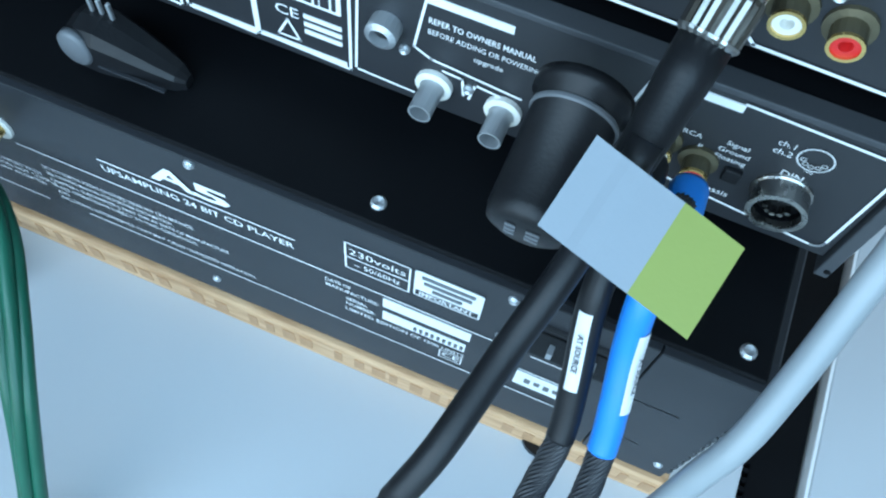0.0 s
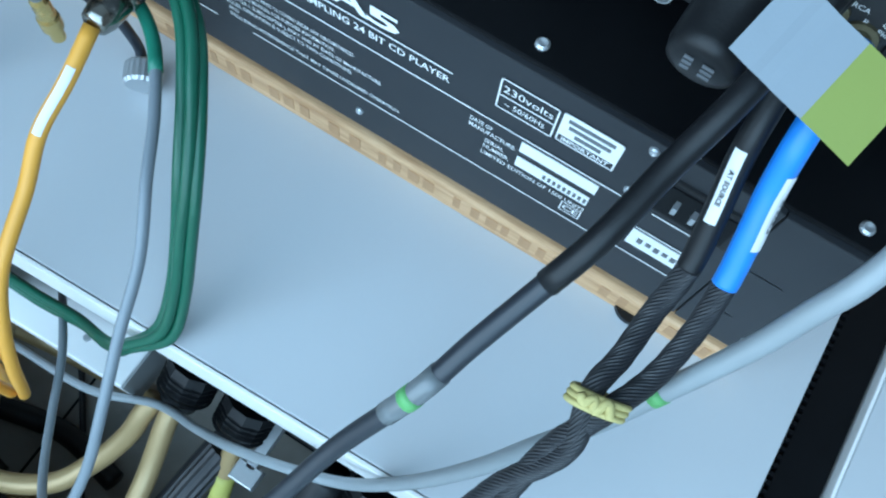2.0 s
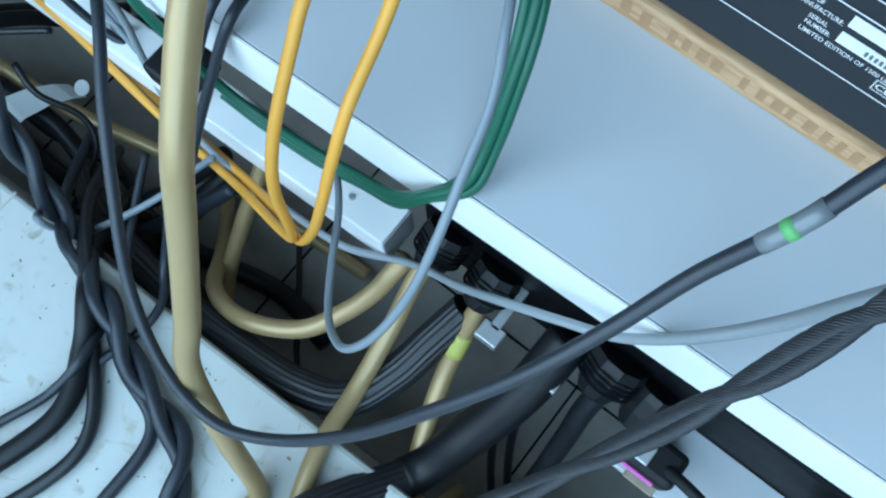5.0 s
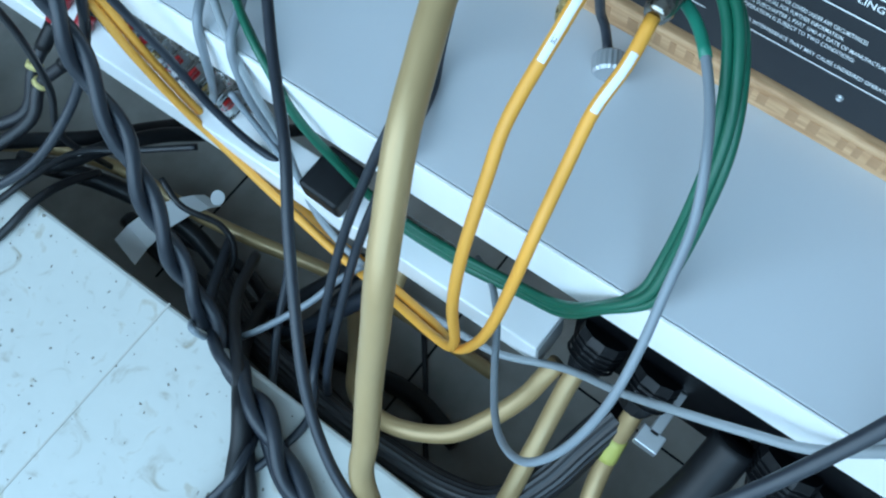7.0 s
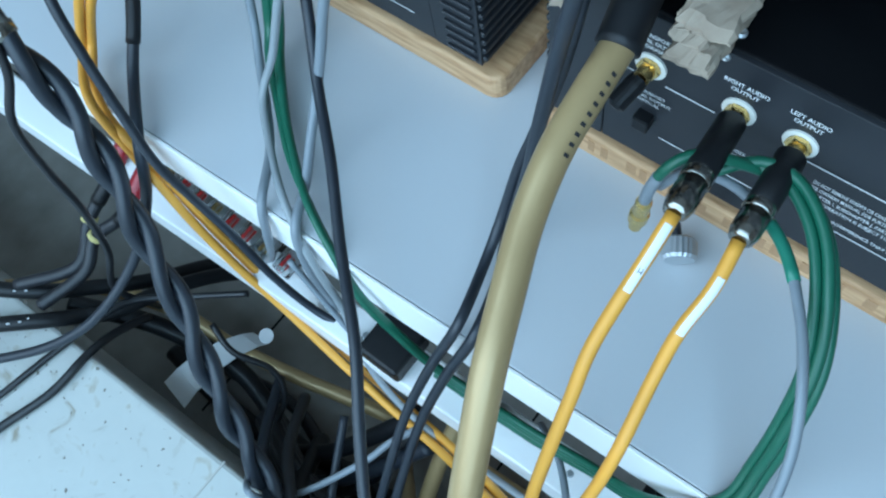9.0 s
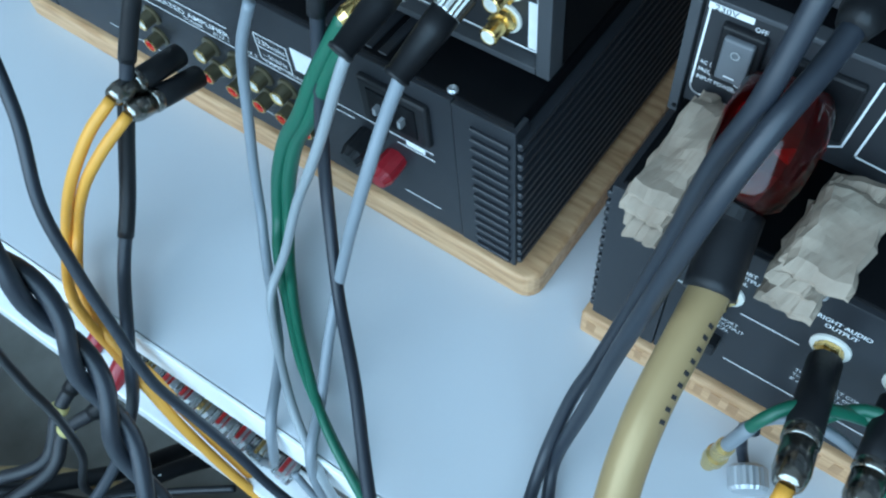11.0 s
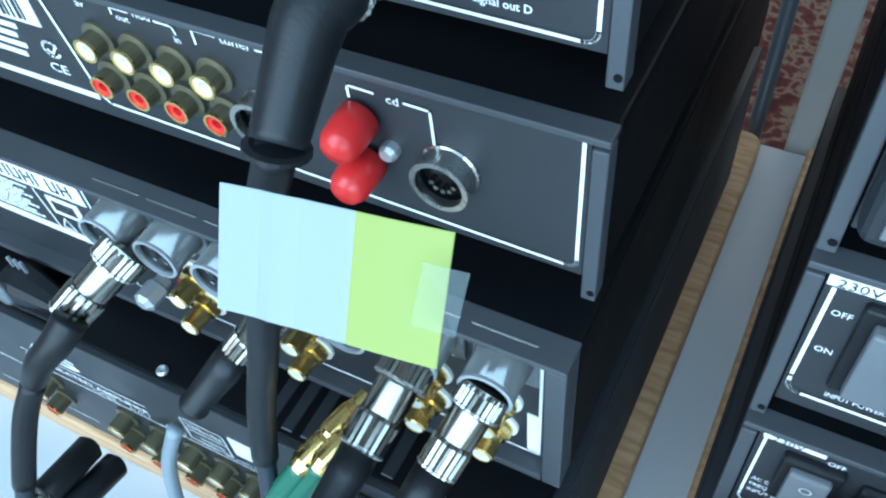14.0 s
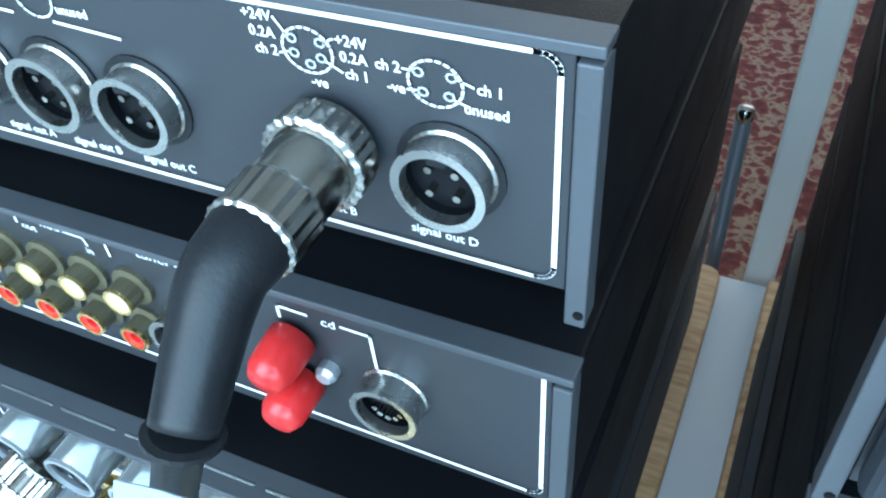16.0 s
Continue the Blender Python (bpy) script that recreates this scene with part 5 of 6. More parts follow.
part("tail", tube([(-0.2486, -0.0298, 0.0115), (-0.2549, -0.0229, 0.0160), (-0.2584, -0.0227, 0.0300), (-0.2614, -0.0237, 0.0398), (-0.2572, -0.0361, 0.0770)], 0.0030, 12), M_DARKJ, t, "", True)

# thick gold mains cable with its red plug
t, L = cable("mains_cable", "thick gold mains cable with black sleeve and red clear plug", [(-0.3005, -0.03, 0.1705), (-0.2985, -0.06, 0.1655), (-0.2965, -0.09, 0.157), (-0.2905, -0.12, 0.145), (-0.279, -0.152, 0.135), (-0.2679, -0.1818, 0.1231), (-0.2573, -0.2114, 0.0947), (-0.2497, -0.2331, 0.0689), (-0.2456, -0.2494, 0.0373), (-0.2422, -0.2682, -0.0027), (-0.2329, -0.2929, -0.0414), (-0.2241, -0.3151, -0.0743), (-0.1924, -0.3381, -0.1293), (-0.164, -0.3593, -0.195), (-0.1647, -0.3791, -0.195)], lambda u: 0.0086 - 0.0010 * u, M_GOLDJ, sides=20)
sh = part("sleeve", tube([(-0.3060, -0.0040, 0.1818), (-0.3030, -0.0200, 0.1755), (-0.3000, -0.0360, 0.1690)], 0.0110, 18), M_SHRINK, t, "black heat-shrink sleeve", True)
bm = bmesh.new()
a, b = Vector((-0.3105, 0.0405, 0.2120)), Vector((-0.3085, -0.0062, 0.1826))
prof = [(0.0160, 0), (0.0195, 0.005), (0.0210, 0.018), (0.0205, 0.034), (0.0170, 0.047), (0.0105, 0.053)]
pl = part("plug", lathe(prof, a, b - a, 20), M_RUBY, t, "dark red clear mains plug", True)
for k in range(9):
    q, d = L[4 + k], (L[5 + k] - L[4 + k]).normalized()
    u = (Vector((0.8, -0.1, 0.6)) - d * d.dot(Vector((0.8, -0.1, 0.6)))).normalized()
    part("letter_bar", add_bm(bmesh.new(), box(-0.0009, 0.0009, -0.0014, 0.0014, 0.0080, 0.0087), Matrix.Translation(q) @ Matrix((d, u.cross(d), u)).transposed().to_4x4()), M_INK, t)
part("core", lathe([(0.012, 0.002), (0.0145, 0.02), (0.0135, 0.036), (0.008, 0.048)], a, b - a, 8), M_RUBYCORE, pl)
part("core", box(-0.318, -0.312, 0.007, 0.013, 0.192, 0.199, 0.0008), M_GOLD, pl)
part("core", box(-0.322, -0.316, 0.014, 0.024, 0.206, 0.211, 0.0008), M_REDP, pl)
part("core", box(-0.305, -0.299, 0.010, 0.020, 0.203, 0.208, 0.0008), M_REDP, pl)
part("collar", lathe([(0.0105, 0.050), (0.0116, 0.051), (0.0116, 0.057), (0.0095, 0.059)], a, b - a, 24), M_BLKP, pl)

# folded kraft paper under the plug
def paper_wad(name, cx, cy, z0, w, d, layers, seed, label):
    rr = random.Random(seed)
    t = thing(name, (cx, cy, z0), label, "paper")
    for k in range(layers):
        n, m = 12, 10
        bm = bmesh.new()
        z = z0 + 0.0064 * k
        ox, oy, sw, sd = rr.uniform(-0.004, 0.004), rr.uniform(-0.005, 0.005), w * rr.uniform(0.8, 1.12), d * rr.uniform(0.75, 1.1)
        grid = []
        for lift in (0.0, 0.0050):
            g = []
            for i in range(n + 1):
                row = []
                for j in range(m + 1):
                    u, v = i / n - 0.5, j / m - 0.5
                    e = 1 - max(abs(u), abs(v)) * 2
                    ragged = 0.0022 * noise.noise(Vector((u * 5 + seed, v * 6 + k * 3, 0.3)))
                    zz = z + lift * min(1, e * 6 + 0.35) + 0.0048 * noise.noise(Vector((u * 1.8 + seed * 2, v * 2.4, k + 0.5))) * (1 if lift else 0.2) + 0.0010 * abs(noise.noise(Vector((u * 11, v * 9, seed + k * 2.0))))
                    row.append(bm.verts.new((cx + ox + u * sw + ragged, cy + oy + v * sd + ragged, max(z0 + 0.0004, zz))))
                g.append(row)
            grid.append(g)
        for a, g in enumerate(grid):
            for i in range(n):
                for j in range(m):
                    f = (g[i][j], g[i + 1][j], g[i + 1][j + 1], g[i][j + 1])
                    bm.faces.new(f[::-1] if a == 0 else f)
        lo, hi = grid
        rim = [(i, 0) for i in range(n)] + [(n, j) for j in range(m)] + [(i, m) for i in range(n, 0, -1)] + [(0, j) for j in range(m, 0, -1)]
        for p, q in zip(rim, rim[1:] + rim[:1]):
            bm.faces.new((lo[p[0]][p[1]], lo[q[0]][q[1]], hi[q[0]][q[1]], hi[p[0]][p[1]]))
        part("fold", bm, M_KRAFT, t)
    return t


paper_wad("folded_paper", -0.3380, 0.010, TOP, 0.020, 0.060, 6, 3, "stack of crumpled kraft paper folds on a unit")
paper_wad("folded_paper", -0.2720, 0.006, TOP, 0.024, 0.058, 6, 7, "stack of crumpled kraft paper folds beside a plug")

# two black cables beside it
BLK = [(-0.2850, 0.0450, 0.3400), (-0.2990, 0.0180, 0.3330), (-0.3040, -0.0100, 0.3150), (-0.3062, -0.0220, 0.2900), (-0.3085, -0.0290, 0.2690), (-0.3150, -0.0315, 0.2390), (-0.3212, -0.0330, 0.1870), (-0.3282, -0.0400, 0.1320), (-0.3335, -0.0555, 0.0930), (-0.3383, -0.0653, 0.0648), (-0.3401, -0.0836, 0.0262), (-0.3345, -0.1103, 0.0135), (-0.3223, -0.1493, 0.0215), (-0.3338, -0.1714, -0.0270), (-0.3416, -0.1977, -0.0769), (-0.3401, -0.2304, -0.1221), (-0.3362, -0.2760, -0.1955), (-0.3130, -0.3128, -0.1960), (-0.3285, -0.3889, -0.1990)]
t, L = cable("mains_cable", "black mains cable hanging beside a gold cable", BLK, lambda u: 0.0040 - 0.0005 * min(1, u * 2.2), M_DARKJ, group="black hanging cables")
t, L = cable("mains_cable", "black mains cable hanging beside a gold cable", [(-0.2952, 0.0025, 0.2862), (-0.2968, -0.0120, 0.2800), (-0.3010, -0.0330, 0.2700), (-0.3055, -0.0460, 0.2500), (-0.3095, -0.0540, 0.2250), (-0.3150, -0.0600, 0.1850), (-0.3225, -0.0640, 0.1300), (-0.3285, -0.0700, 0.0750)] + [(x + 0.0095 - (0.004 if i == 0 else 0), y - 0.001 + (0.003 if i > 0 else 0), z - 0.008) for i, (x, y, z) in enumerate(BLK[10:17])] + [(-0.3350, -0.2867, -0.3028), (-0.3280, -0.2890, -0.4000)], lambda u: 0.0042 - 0.0006 * min(1, u * 2.2), M_DARKJ, group="black hanging cables")
part("plug", lathe([(0.0125, 0), (0.0125, 0.010), (0.009, 0.012), (0.0085, 0.016), (0.0095, 0.017), (0.0075, 0.021), (0.0088, 0.022), (0.0065, 0.027), (0.0076, 0.028), (0.0055, 0.034)], (-0.2924, 0.0304, 0.2971), (-0.10, -1.0, -0.40), 22), M_BLKP, t, "black ribbed mains plug", True)

# the long dark cable from the power supply to the tuner
t, L = cable("interconnect_cable", "long dark grey interconnect cable hanging in a deep loop", [(-0.4714, -0.0069, 0.3613), (-0.4804, -0.0077, 0.3393), (-0.4886, -0.0069, 0.3172), (-0.4933, -0.0082, 0.2979), (-0.4987, -0.0120, 0.2686), (-0.5081, -0.0175, 0.2259), (-0.5125, -0.0264, 0.1755), (-0.5107, -0.0417, 0.1201), (-0.5003, -0.0602, 0.0778), (-0.4780, -0.0856, 0.0544), (-0.4433, -0.1170, 0.0454), (-0.4052, -0.1555, 0.0344), (-0.3620, -0.1947, 0.0285), (-0.3348, -0.2285, 0.0118), (-0.3099, -0.2603, -0.0132), (-0.2796, -0.2933, -0.0371), (-0.2496, -0.3161, -0.0606), (-0.2189, -0.3281, -0.0764), (-0.1849, -0.3278, -0.0760), (-0.1501, -0.3107, -0.0588), (-0.1136, -0.2809, -0.0176), (-0.0847, -0.2461, 0.0269), (-0.0606, -0.2119, 0.0660), (-0.0438, -0.1797, 0.0995), (-0.0315, -0.1520, 0.1303), (-0.0166, -0.1285, 0.1630), (-0.0087, -0.1090, 0.1811), (0.0004, -0.0877, 0.1982), (0.0065, -0.0734, 0.2115), (0.0128, -0.0478, 0.2233), (0.0182, -0.0300, 0.2360), (0.0229, -0.0089, 0.2469), (0.0248, 0.0008, 0.2570)], 0.0037, M_DARKJ, sides=16)
sleeve(t, L, 0.0, nearest(L, (-0.5095, -0.0227, 0.2004)), 0.0050, M_SHRINK, "heat_shrink", "black heat-shrink sleeve")
sleeve(t, L, nearest(L, (0.0004, -0.0877, 0.1982)), 1.0, 0.0042, M_SHRINK, "heat_shrink", "black heat-shrink sleeve")
f = nearest(L, (-0.0168, -0.1299, 0.1658))
sleeve(t, L, f - 0.010, f + 0.010, 0.0041, M_GREYCLEAR, "clear_sleeve", "clear sleeve")
sleeve(t, L, f - 0.0012, f + 0.0032, 0.0043, M_LIMES, "marker", "bright green marker")
e = plug_end(t, (-0.4715, 0.0560, 0.3815), (0, -1, 0), 1.04, False, long=0.80)
BOOT = [e + Vector((0, 0.004, 0)), e + Vector((-0.0002, -0.003, -0.0004)), e + Vector((-0.0012, -0.0105, -0.0040)), (-0.4714, -0.0069, 0.3613)]
part("boot", tube(BOOT, lambda u: 0.0092 - 0.0026 * u, 20, 0.002), M_BLKP, t, "black rubber boot", True)
part("boot_ring", lathe([(0.0062, 0), (0.0078, 0.0005), (0.0078, 0.0016), (0.0062, 0.002)], (-0.4714, -0.0069, 0.3613), (-0.10, -0.35, -0.93), 20), M_BLKP, t)
plug_end(t, (0.0335, 0.0490, 0.2920), (-0.150, -0.765, -0.643), 0.84, True, 0.036, 0.0068)
flag("pale blue and lime paper flag stuck round a hanging cable", [(-0.4795, -0.0183, 0.3573), (-0.4746, -0.0357, 0.3360), (-0.4251, -0.0138, 0.3614), (-0.4224, -0.0309, 0.3387)])
t = thing("tape_strip", (-0.4238, -0.0257, 0.3445), "strip of clear sticky tape on a paper flag", "tape")
c = [Vector(q) for q in ((-0.4282, -0.0218, 0.3598), (-0.4188, -0.0205, 0.3597), (-0.4186, -0.0290, 0.3496), (-0.4276, -0.0300, 0.3502))]
bm = bmesh.new()
bm.faces.new([bm.verts.new(q) for q in c])
r = bmesh.ops.solidify(bm, geom=bm.faces[:], thickness=0.0002)
part("film", bm, M_TAPE, t)
flag("pale blue and lime paper flag stuck round a hanging cable", [(0.0134, -0.0067, 0.2617), (0.0085, -0.0275, 0.2502), (0.0523, -0.0181, 0.2578), (0.0484, -0.0385, 0.2466)])

# black mains plug body in the transport's rear
t = thing("mains_plug", (0.0064, 0.0062, 0.2143), "fat black cylindrical plug in a disc transport", "plug")
part("body", lathe([(0.0145, 0), (0.0145, 0.004), (0.0125, 0.0045), (0.0122, 0.040), (0.0112, 0.0435), (0.0080, 0.045)], (0.0064, 0.0291, 0.2301), (-0.03, -1, -0.20), 32), M_BLKP, t, "", True)
part("collar", lathe([(0.0127, 0.008), (0.0131, 0.0085), (0.0131, 0.0095), (0.0127, 0.010)], (0.0064, 0.0291, 0.2301), (-0.03, -1, -0.20), 32), M_GREYP, t)
bm = bmesh.new()
m = Matrix.Translation(Vector((0.0064, 0.0291, 0.2301)) + Vector((-0.03, -1, -0.20)).normalized() * 0.0453) @ basis((-0.03, -1, -0.20))
for k in range(3):
    add_bm(bm, box(-0.0052, -0.0022, 0.003 - 0.003 * k, 0.0048 - 0.003 * k, 0, 0.0003), m)
    add_bm(bm, box(0.0008, 0.0046, 0.003 - 0.003 * k, 0.0048 - 0.003 * k, 0, 0.0003), m)
part("embossing", bm, M_GREYP, t)

# the braided pair tied with yellow string
A = [(0.0298, 0.0157, 0.2246), (0.0286, 0.0011, 0.2258), (0.0290, -0.0162, 0.2146), (0.0306, -0.0240, 0.2031), (0.0344, -0.0349, 0.1864), (0.0371, -0.0466, 0.1711), (0.0358, -0.0608, 0.1581), (0.0342, -0.0788, 0.1535), (0.0315, -0.0937, 0.1513), (0.0297, -0.1113, 0.1375), (0.0205, -0.1339, 0.1136), (0.0141, -0.1541, 0.0891), (0.0064, -0.1760, 0.0634), (-0.0062, -0.2015, 0.0222), (-0.0246, -0.2390, -0.0206), (-0.0442, -0.2801, -0.0993), (-0.0389, -0.3167, -0.1960), (-0.0527, -0.3632, -0.1950)]
B = [(0.0425, 0.0147, 0.2220), (0.0412, 0.0003, 0.2269), (0.0409, -0.0167, 0.2181), (0.0436, -0.0247, 0.2001), (0.0473, -0.0355, 0.1843), (0.0499, -0.0450, 0.1707), (0.0505, -0.0592, 0.1589), (0.0471, -0.0783, 0.1513), (0.0386, -0.0977, 0.1491), (0.0357, -0.1153, 0.1360), (0.0275, -0.1359, 0.1142), (0.0194, -0.1582, 0.0862), (0.0098, -0.1792, 0.0591), (-0.0006, -0.2059, 0.0157), (-0.0201, -0.2446, -0.0269), (-0.0366, -0.2850, -0.1064), (-0.0299, -0.3158, -0.1960), (-0.0360, -0.3636, -0.1960)]
for i in range(9, len(A)):
    mid, w = (Vector(A[i]) + Vector(B[i])) / 2, 1.5 * i
    off = 0.0037 * (Vector((0.83, -0.35, 0.0)) * math.cos(w) + Vector((0.25, 0.6, 0.75)) * math.sin(w))
    A[i], B[i] = mid + off, mid - off
for pts, mat, lab, g in ((A, M_SHRINK, "black braided phono cable with a source label", 0), (B, M_BLUE, "black braided phono cable with a blue sleeve", 1)):
    t, L = cable("phono_cable", lab, pts, lambda u: 0.0041, M_BRAID, group="braided phono cables", step=0.0010, sides=34, relief=weave)
    f1 = nearest(L, pts[5])
    sleeve(t, L, 0.02, f1, 0.0044 if g == 0 else 0.0046, mat, "heat_shrink", "black heat-shrink" if g == 0 else "bright blue heat-shrink")
    a, b = nearest(L, (Vector(pts[2]) + Vector(pts[3])) / 2), nearest(L, pts[4])
    wrap_label(t, L, a, b, 0.0046 if g == 0 else 0.0048, (-0.25, -0.45, 0.85) if g == 0 else (0.75, -0.45, 0.6), "AT SOURCE", 26, 0.0024)
    part("plug", lathe([(0.0048, 0), (0.0056, 0.002), (0.0056, 0.018), (0.0048, 0.02)], Vector(pts[0]) + Vector((0, 0.004, 0)), (0, -1, 0.1), 20), M_BLKP if g == 0 else M_BLUE, t, "", True)
mid = (Vector(A[8]) + Vector(B[8])) / 2
along = (Vector(A[9]) - Vector(A[7])).normalized()
across = along.cross(Vector((0.05, -0.35, 0.9))).normalized()
up = across.cross(along).normalized()
t = thing("string_tie", mid, "yellow knotted string tied round two braided cables", "string")
for k in range(3):
    ring = [mid + along * (0.0022 * k - 0.0022 + 0.0012 * math.cos(2 * math.pi * i / 16)) + across * 0.0097 * math.cos(2 * math.pi * i / 16) + up * 0.0062 * math.sin(2 * math.pi * i / 16) for i in range(17)]
    part("loop", tube(ring, 0.0013, 8, 0.001), M_YELLOW, t, "", True)
knot = [mid + up * 0.0072 + across * 0.0050 * c + along * 0.0030 * d for c, d in ((-1, 0.6), (-0.4, -0.8), (0.1, 0.7), (0.5, -0.5), (1.0, 0.4), (1.5, -0.3))]
part("knot", tube(knot, 0.0017, 8, 0.001), M_YELLOW, t, "", True)

# silver-grey cable from the transport to the preamplifier
t, L = cable("interconnect_cable", "silver-grey interconnect cable running below the shelf edge", [(0.0741, 0.0146, 0.2884), (0.0841, 0.0033, 0.2673), (0.0843, -0.0095, 0.2426), (0.0772, -0.0388, 0.2135), (0.0722, -0.0491, 0.1936), (0.0666, -0.0595, 0.1706), (0.0548, -0.0758, 0.1378), (0.0427, -0.0924, 0.1145), (0.0306, -0.1055, 0.0877), (0.0156, -0.1208, 0.0515), (-0.0067, -0.1385, 0.0180), (-0.0331, -0.1518, -0.0171), (-0.0645, -0.1606, -0.0342), (-0.1000, -0.1667, -0.0619), (-0.1322, -0.1680, -0.1015), (-0.1749, -0.1685, -0.1431), (-0.2264, -0.1843, -0.1689), (-0.2862, -0.1873, -0.1820), (-0.3321, -0.1888, -0.1844), (-0.3735, -0.1868, -0.1782), (-0.4036, -0.1817, -0.1609), (-0.4214, -0.1734, -0.1274), (-0.4311, -0.1651, -0.0826), (-0.4394, -0.1631, -0.0318), (-0.4526, -0.1562, 0.0002), (-0.4801, -0.1398, 0.0110), (-0.5106, -0.1170, 0.0120), (-0.5325, -0.0958, 0.0200), (-0.5301, -0.0775, 0.0448), (-0.5170, -0.0651, 0.0933), (-0.5027, -0.0606, 0.1277), (-0.4906, -0.0532, 0.1619), (-0.4778, -0.0470, 0.1996), (-0.4728, -0.0375, 0.2200)], lambda u: 0.0041 if u < 0.2 else max(0.0029, 0.0041 - (u - 0.2) * 0.012), M_CLEARJ, sides=16)
f = nearest(L, (0.0531, -0.0787, 0.1347))
sleeve(t, L, f - 0.002, f + 0.004, 0.0044, M_LIMES, "marker", "bright green marker")


def hang(name, label, pts, r, mat, socket, axis, group="", scale=1.0, boot_len=0.032):
    t, L = cable(name, label, pts, r, mat, group=group)
    if socket is not None:
        plug_end(t, socket, axis or Vector(pts[0]) - Vector(socket), scale, True, boot_len, 0.0072)
    return t, L


at = Vector((XS[1], YP - 0.0145, ZS))
plug_end(t, at, L[-1] - at, 0.86, True, 0.036, 0.0070)
hang("signal_cable", "blue-grey signal cable hanging from a locking plug", [(-0.4515, -0.0308, 0.2090), (-0.4572, -0.0431, 0.1829), (-0.4601, -0.0566, 0.1593), (-0.4687, -0.0668, 0.1215), (-0.4799, -0.0718, 0.0803), (-0.4846, -0.0838, 0.0448), (-0.4768, -0.1059, 0.0260), (-0.4648, -0.1292, 0.0140), (-0.4508, -0.1563, 0.0100), (-0.4495, -0.1636, -0.0285), (-0.4494, -0.1638, -0.0676), (-0.4510, -0.1604, -0.1276)], 0.0034, M_GREYJ, (XS[0], YP - 0.0145, ZS), None, "grey hanging cables", 0.80, 0.036)
hang("signal_cable", "blue-grey signal cable hanging from a black boot", [(-0.5586, -0.0226, 0.1862), (-0.5716, -0.0284, 0.1510), (-0.5777, -0.0351, 0.1057), (-0.5761, -0.0472, 0.0641), (-0.5704, -0.0591, 0.0312), (-0.5549, -0.0771, 0.0150), (-0.5323, -0.0970, 0.0100), (-0.5051, -0.1225, 0.0100), (-0.4828, -0.1547, 0.0100), (-0.4833, -0.1638, -0.0226), (-0.4950, -0.1649, -0.0630), (-0.5121, -0.1642, -0.1024), (-0.5298, -0.1629, -0.1269), (-0.5476, -0.1612, -0.1310)], 0.0033, M_GREYJ, (XS[3], YP - 0.0145, ZS), None, "grey hanging cables", 0.74, 0.034)
t, L = hang("interconnect_cable", "dark grey interconnect cable hanging in a loop to the floor", [(-0.6219, -0.0321, 0.1938), (-0.6292, -0.0438, 0.1720), (-0.6369, -0.0623, 0.1310), (-0.6386, -0.0830, 0.0893), (-0.6345, -0.1060, 0.0511), (-0.6217, -0.1363, 0.0220), (-0.5874, -0.1697, 0.0120), (-0.5893, -0.1940, -0.0439), (-0.5962, -0.2301, -0.0917), (-0.6096, -0.2751, -0.1270), (-0.6296, -0.3092, -0.1478), (-0.6649, -0.3462, -0.1661), (-0.7221, -0.3900, -0.1812), (-0.8027, -0.4200, -0.1970)], 0.0042, M_DARKJ, None, None, "")
plug_end(t, (-0.5947, 0.0206, 0.2354), (-0.0161, -0.030, -0.0181), 0.95, False)
part("boot", tube([(-0.6017, -0.0131, 0.2250), (-0.6047, -0.0215, 0.2188), (-0.6123, -0.0284, 0.2095), (-0.6219, -0.0321, 0.1938)], lambda u: 0.0072 - 0.002 * u, 18, 0.002), M_BLKP, t, "black rubber boot", True)
sleeve(t, L, 0, 0.10, 0.0052, M_SHRINK, "heat_shrink", "black heat-shrink sleeve")
sleeve(t, L, 0.13, 0.27, 0.0051, M_SHRINK, "heat_shrink", "black heat-shrink sleeve")

# ---- below the shelf ----
strip = thing("power_strip", (-0.5280, -0.1446, -0.1940), "long pale metal power strip mounted under the shelf", "power strip")
part("body", skewed(box(-1.1, -0.1965, -0.1655, -0.1335, -0.172, -0.130, 0.0015)), M_EDGE, strip)
part("end_cap", box(-0.1965, -0.1945, -0.1725, -0.1405, -0.172, -0.1295, 0.0005), M_STEEL, strip)
for xs in (-0.235, -0.42, -0.61):
    part("screw", lathe([(0.0028, 0), (0.0022, 0.0015)], (xs, -0.150 + SKEW * xs, -0.130), (0, 0, 1), 12), M_STEEL, strip)
for k in range(8):
    x = -0.6550 + 0.0195 * k + (0.0045 if k == 7 else 0)
    h = part("fuse_holder", box(x, x + 0.0125, -0.1670, -0.1410, -0.1298, -0.1120, 0.0018), M_CLEAR, strip, "clear plastic terminal with metal clip")
    part("clip", box(x + 0.003, x + 0.0090, -0.1610, -0.1460, -0.1285, -0.1195, 0.0008), M_STEEL, h)
    part("wire", box(x + 0.0045, x + 0.0075, -0.1630, -0.1510, -0.1195, -0.1160, 0.0006), M_REDP if k % 3 else M_GOLD, h)
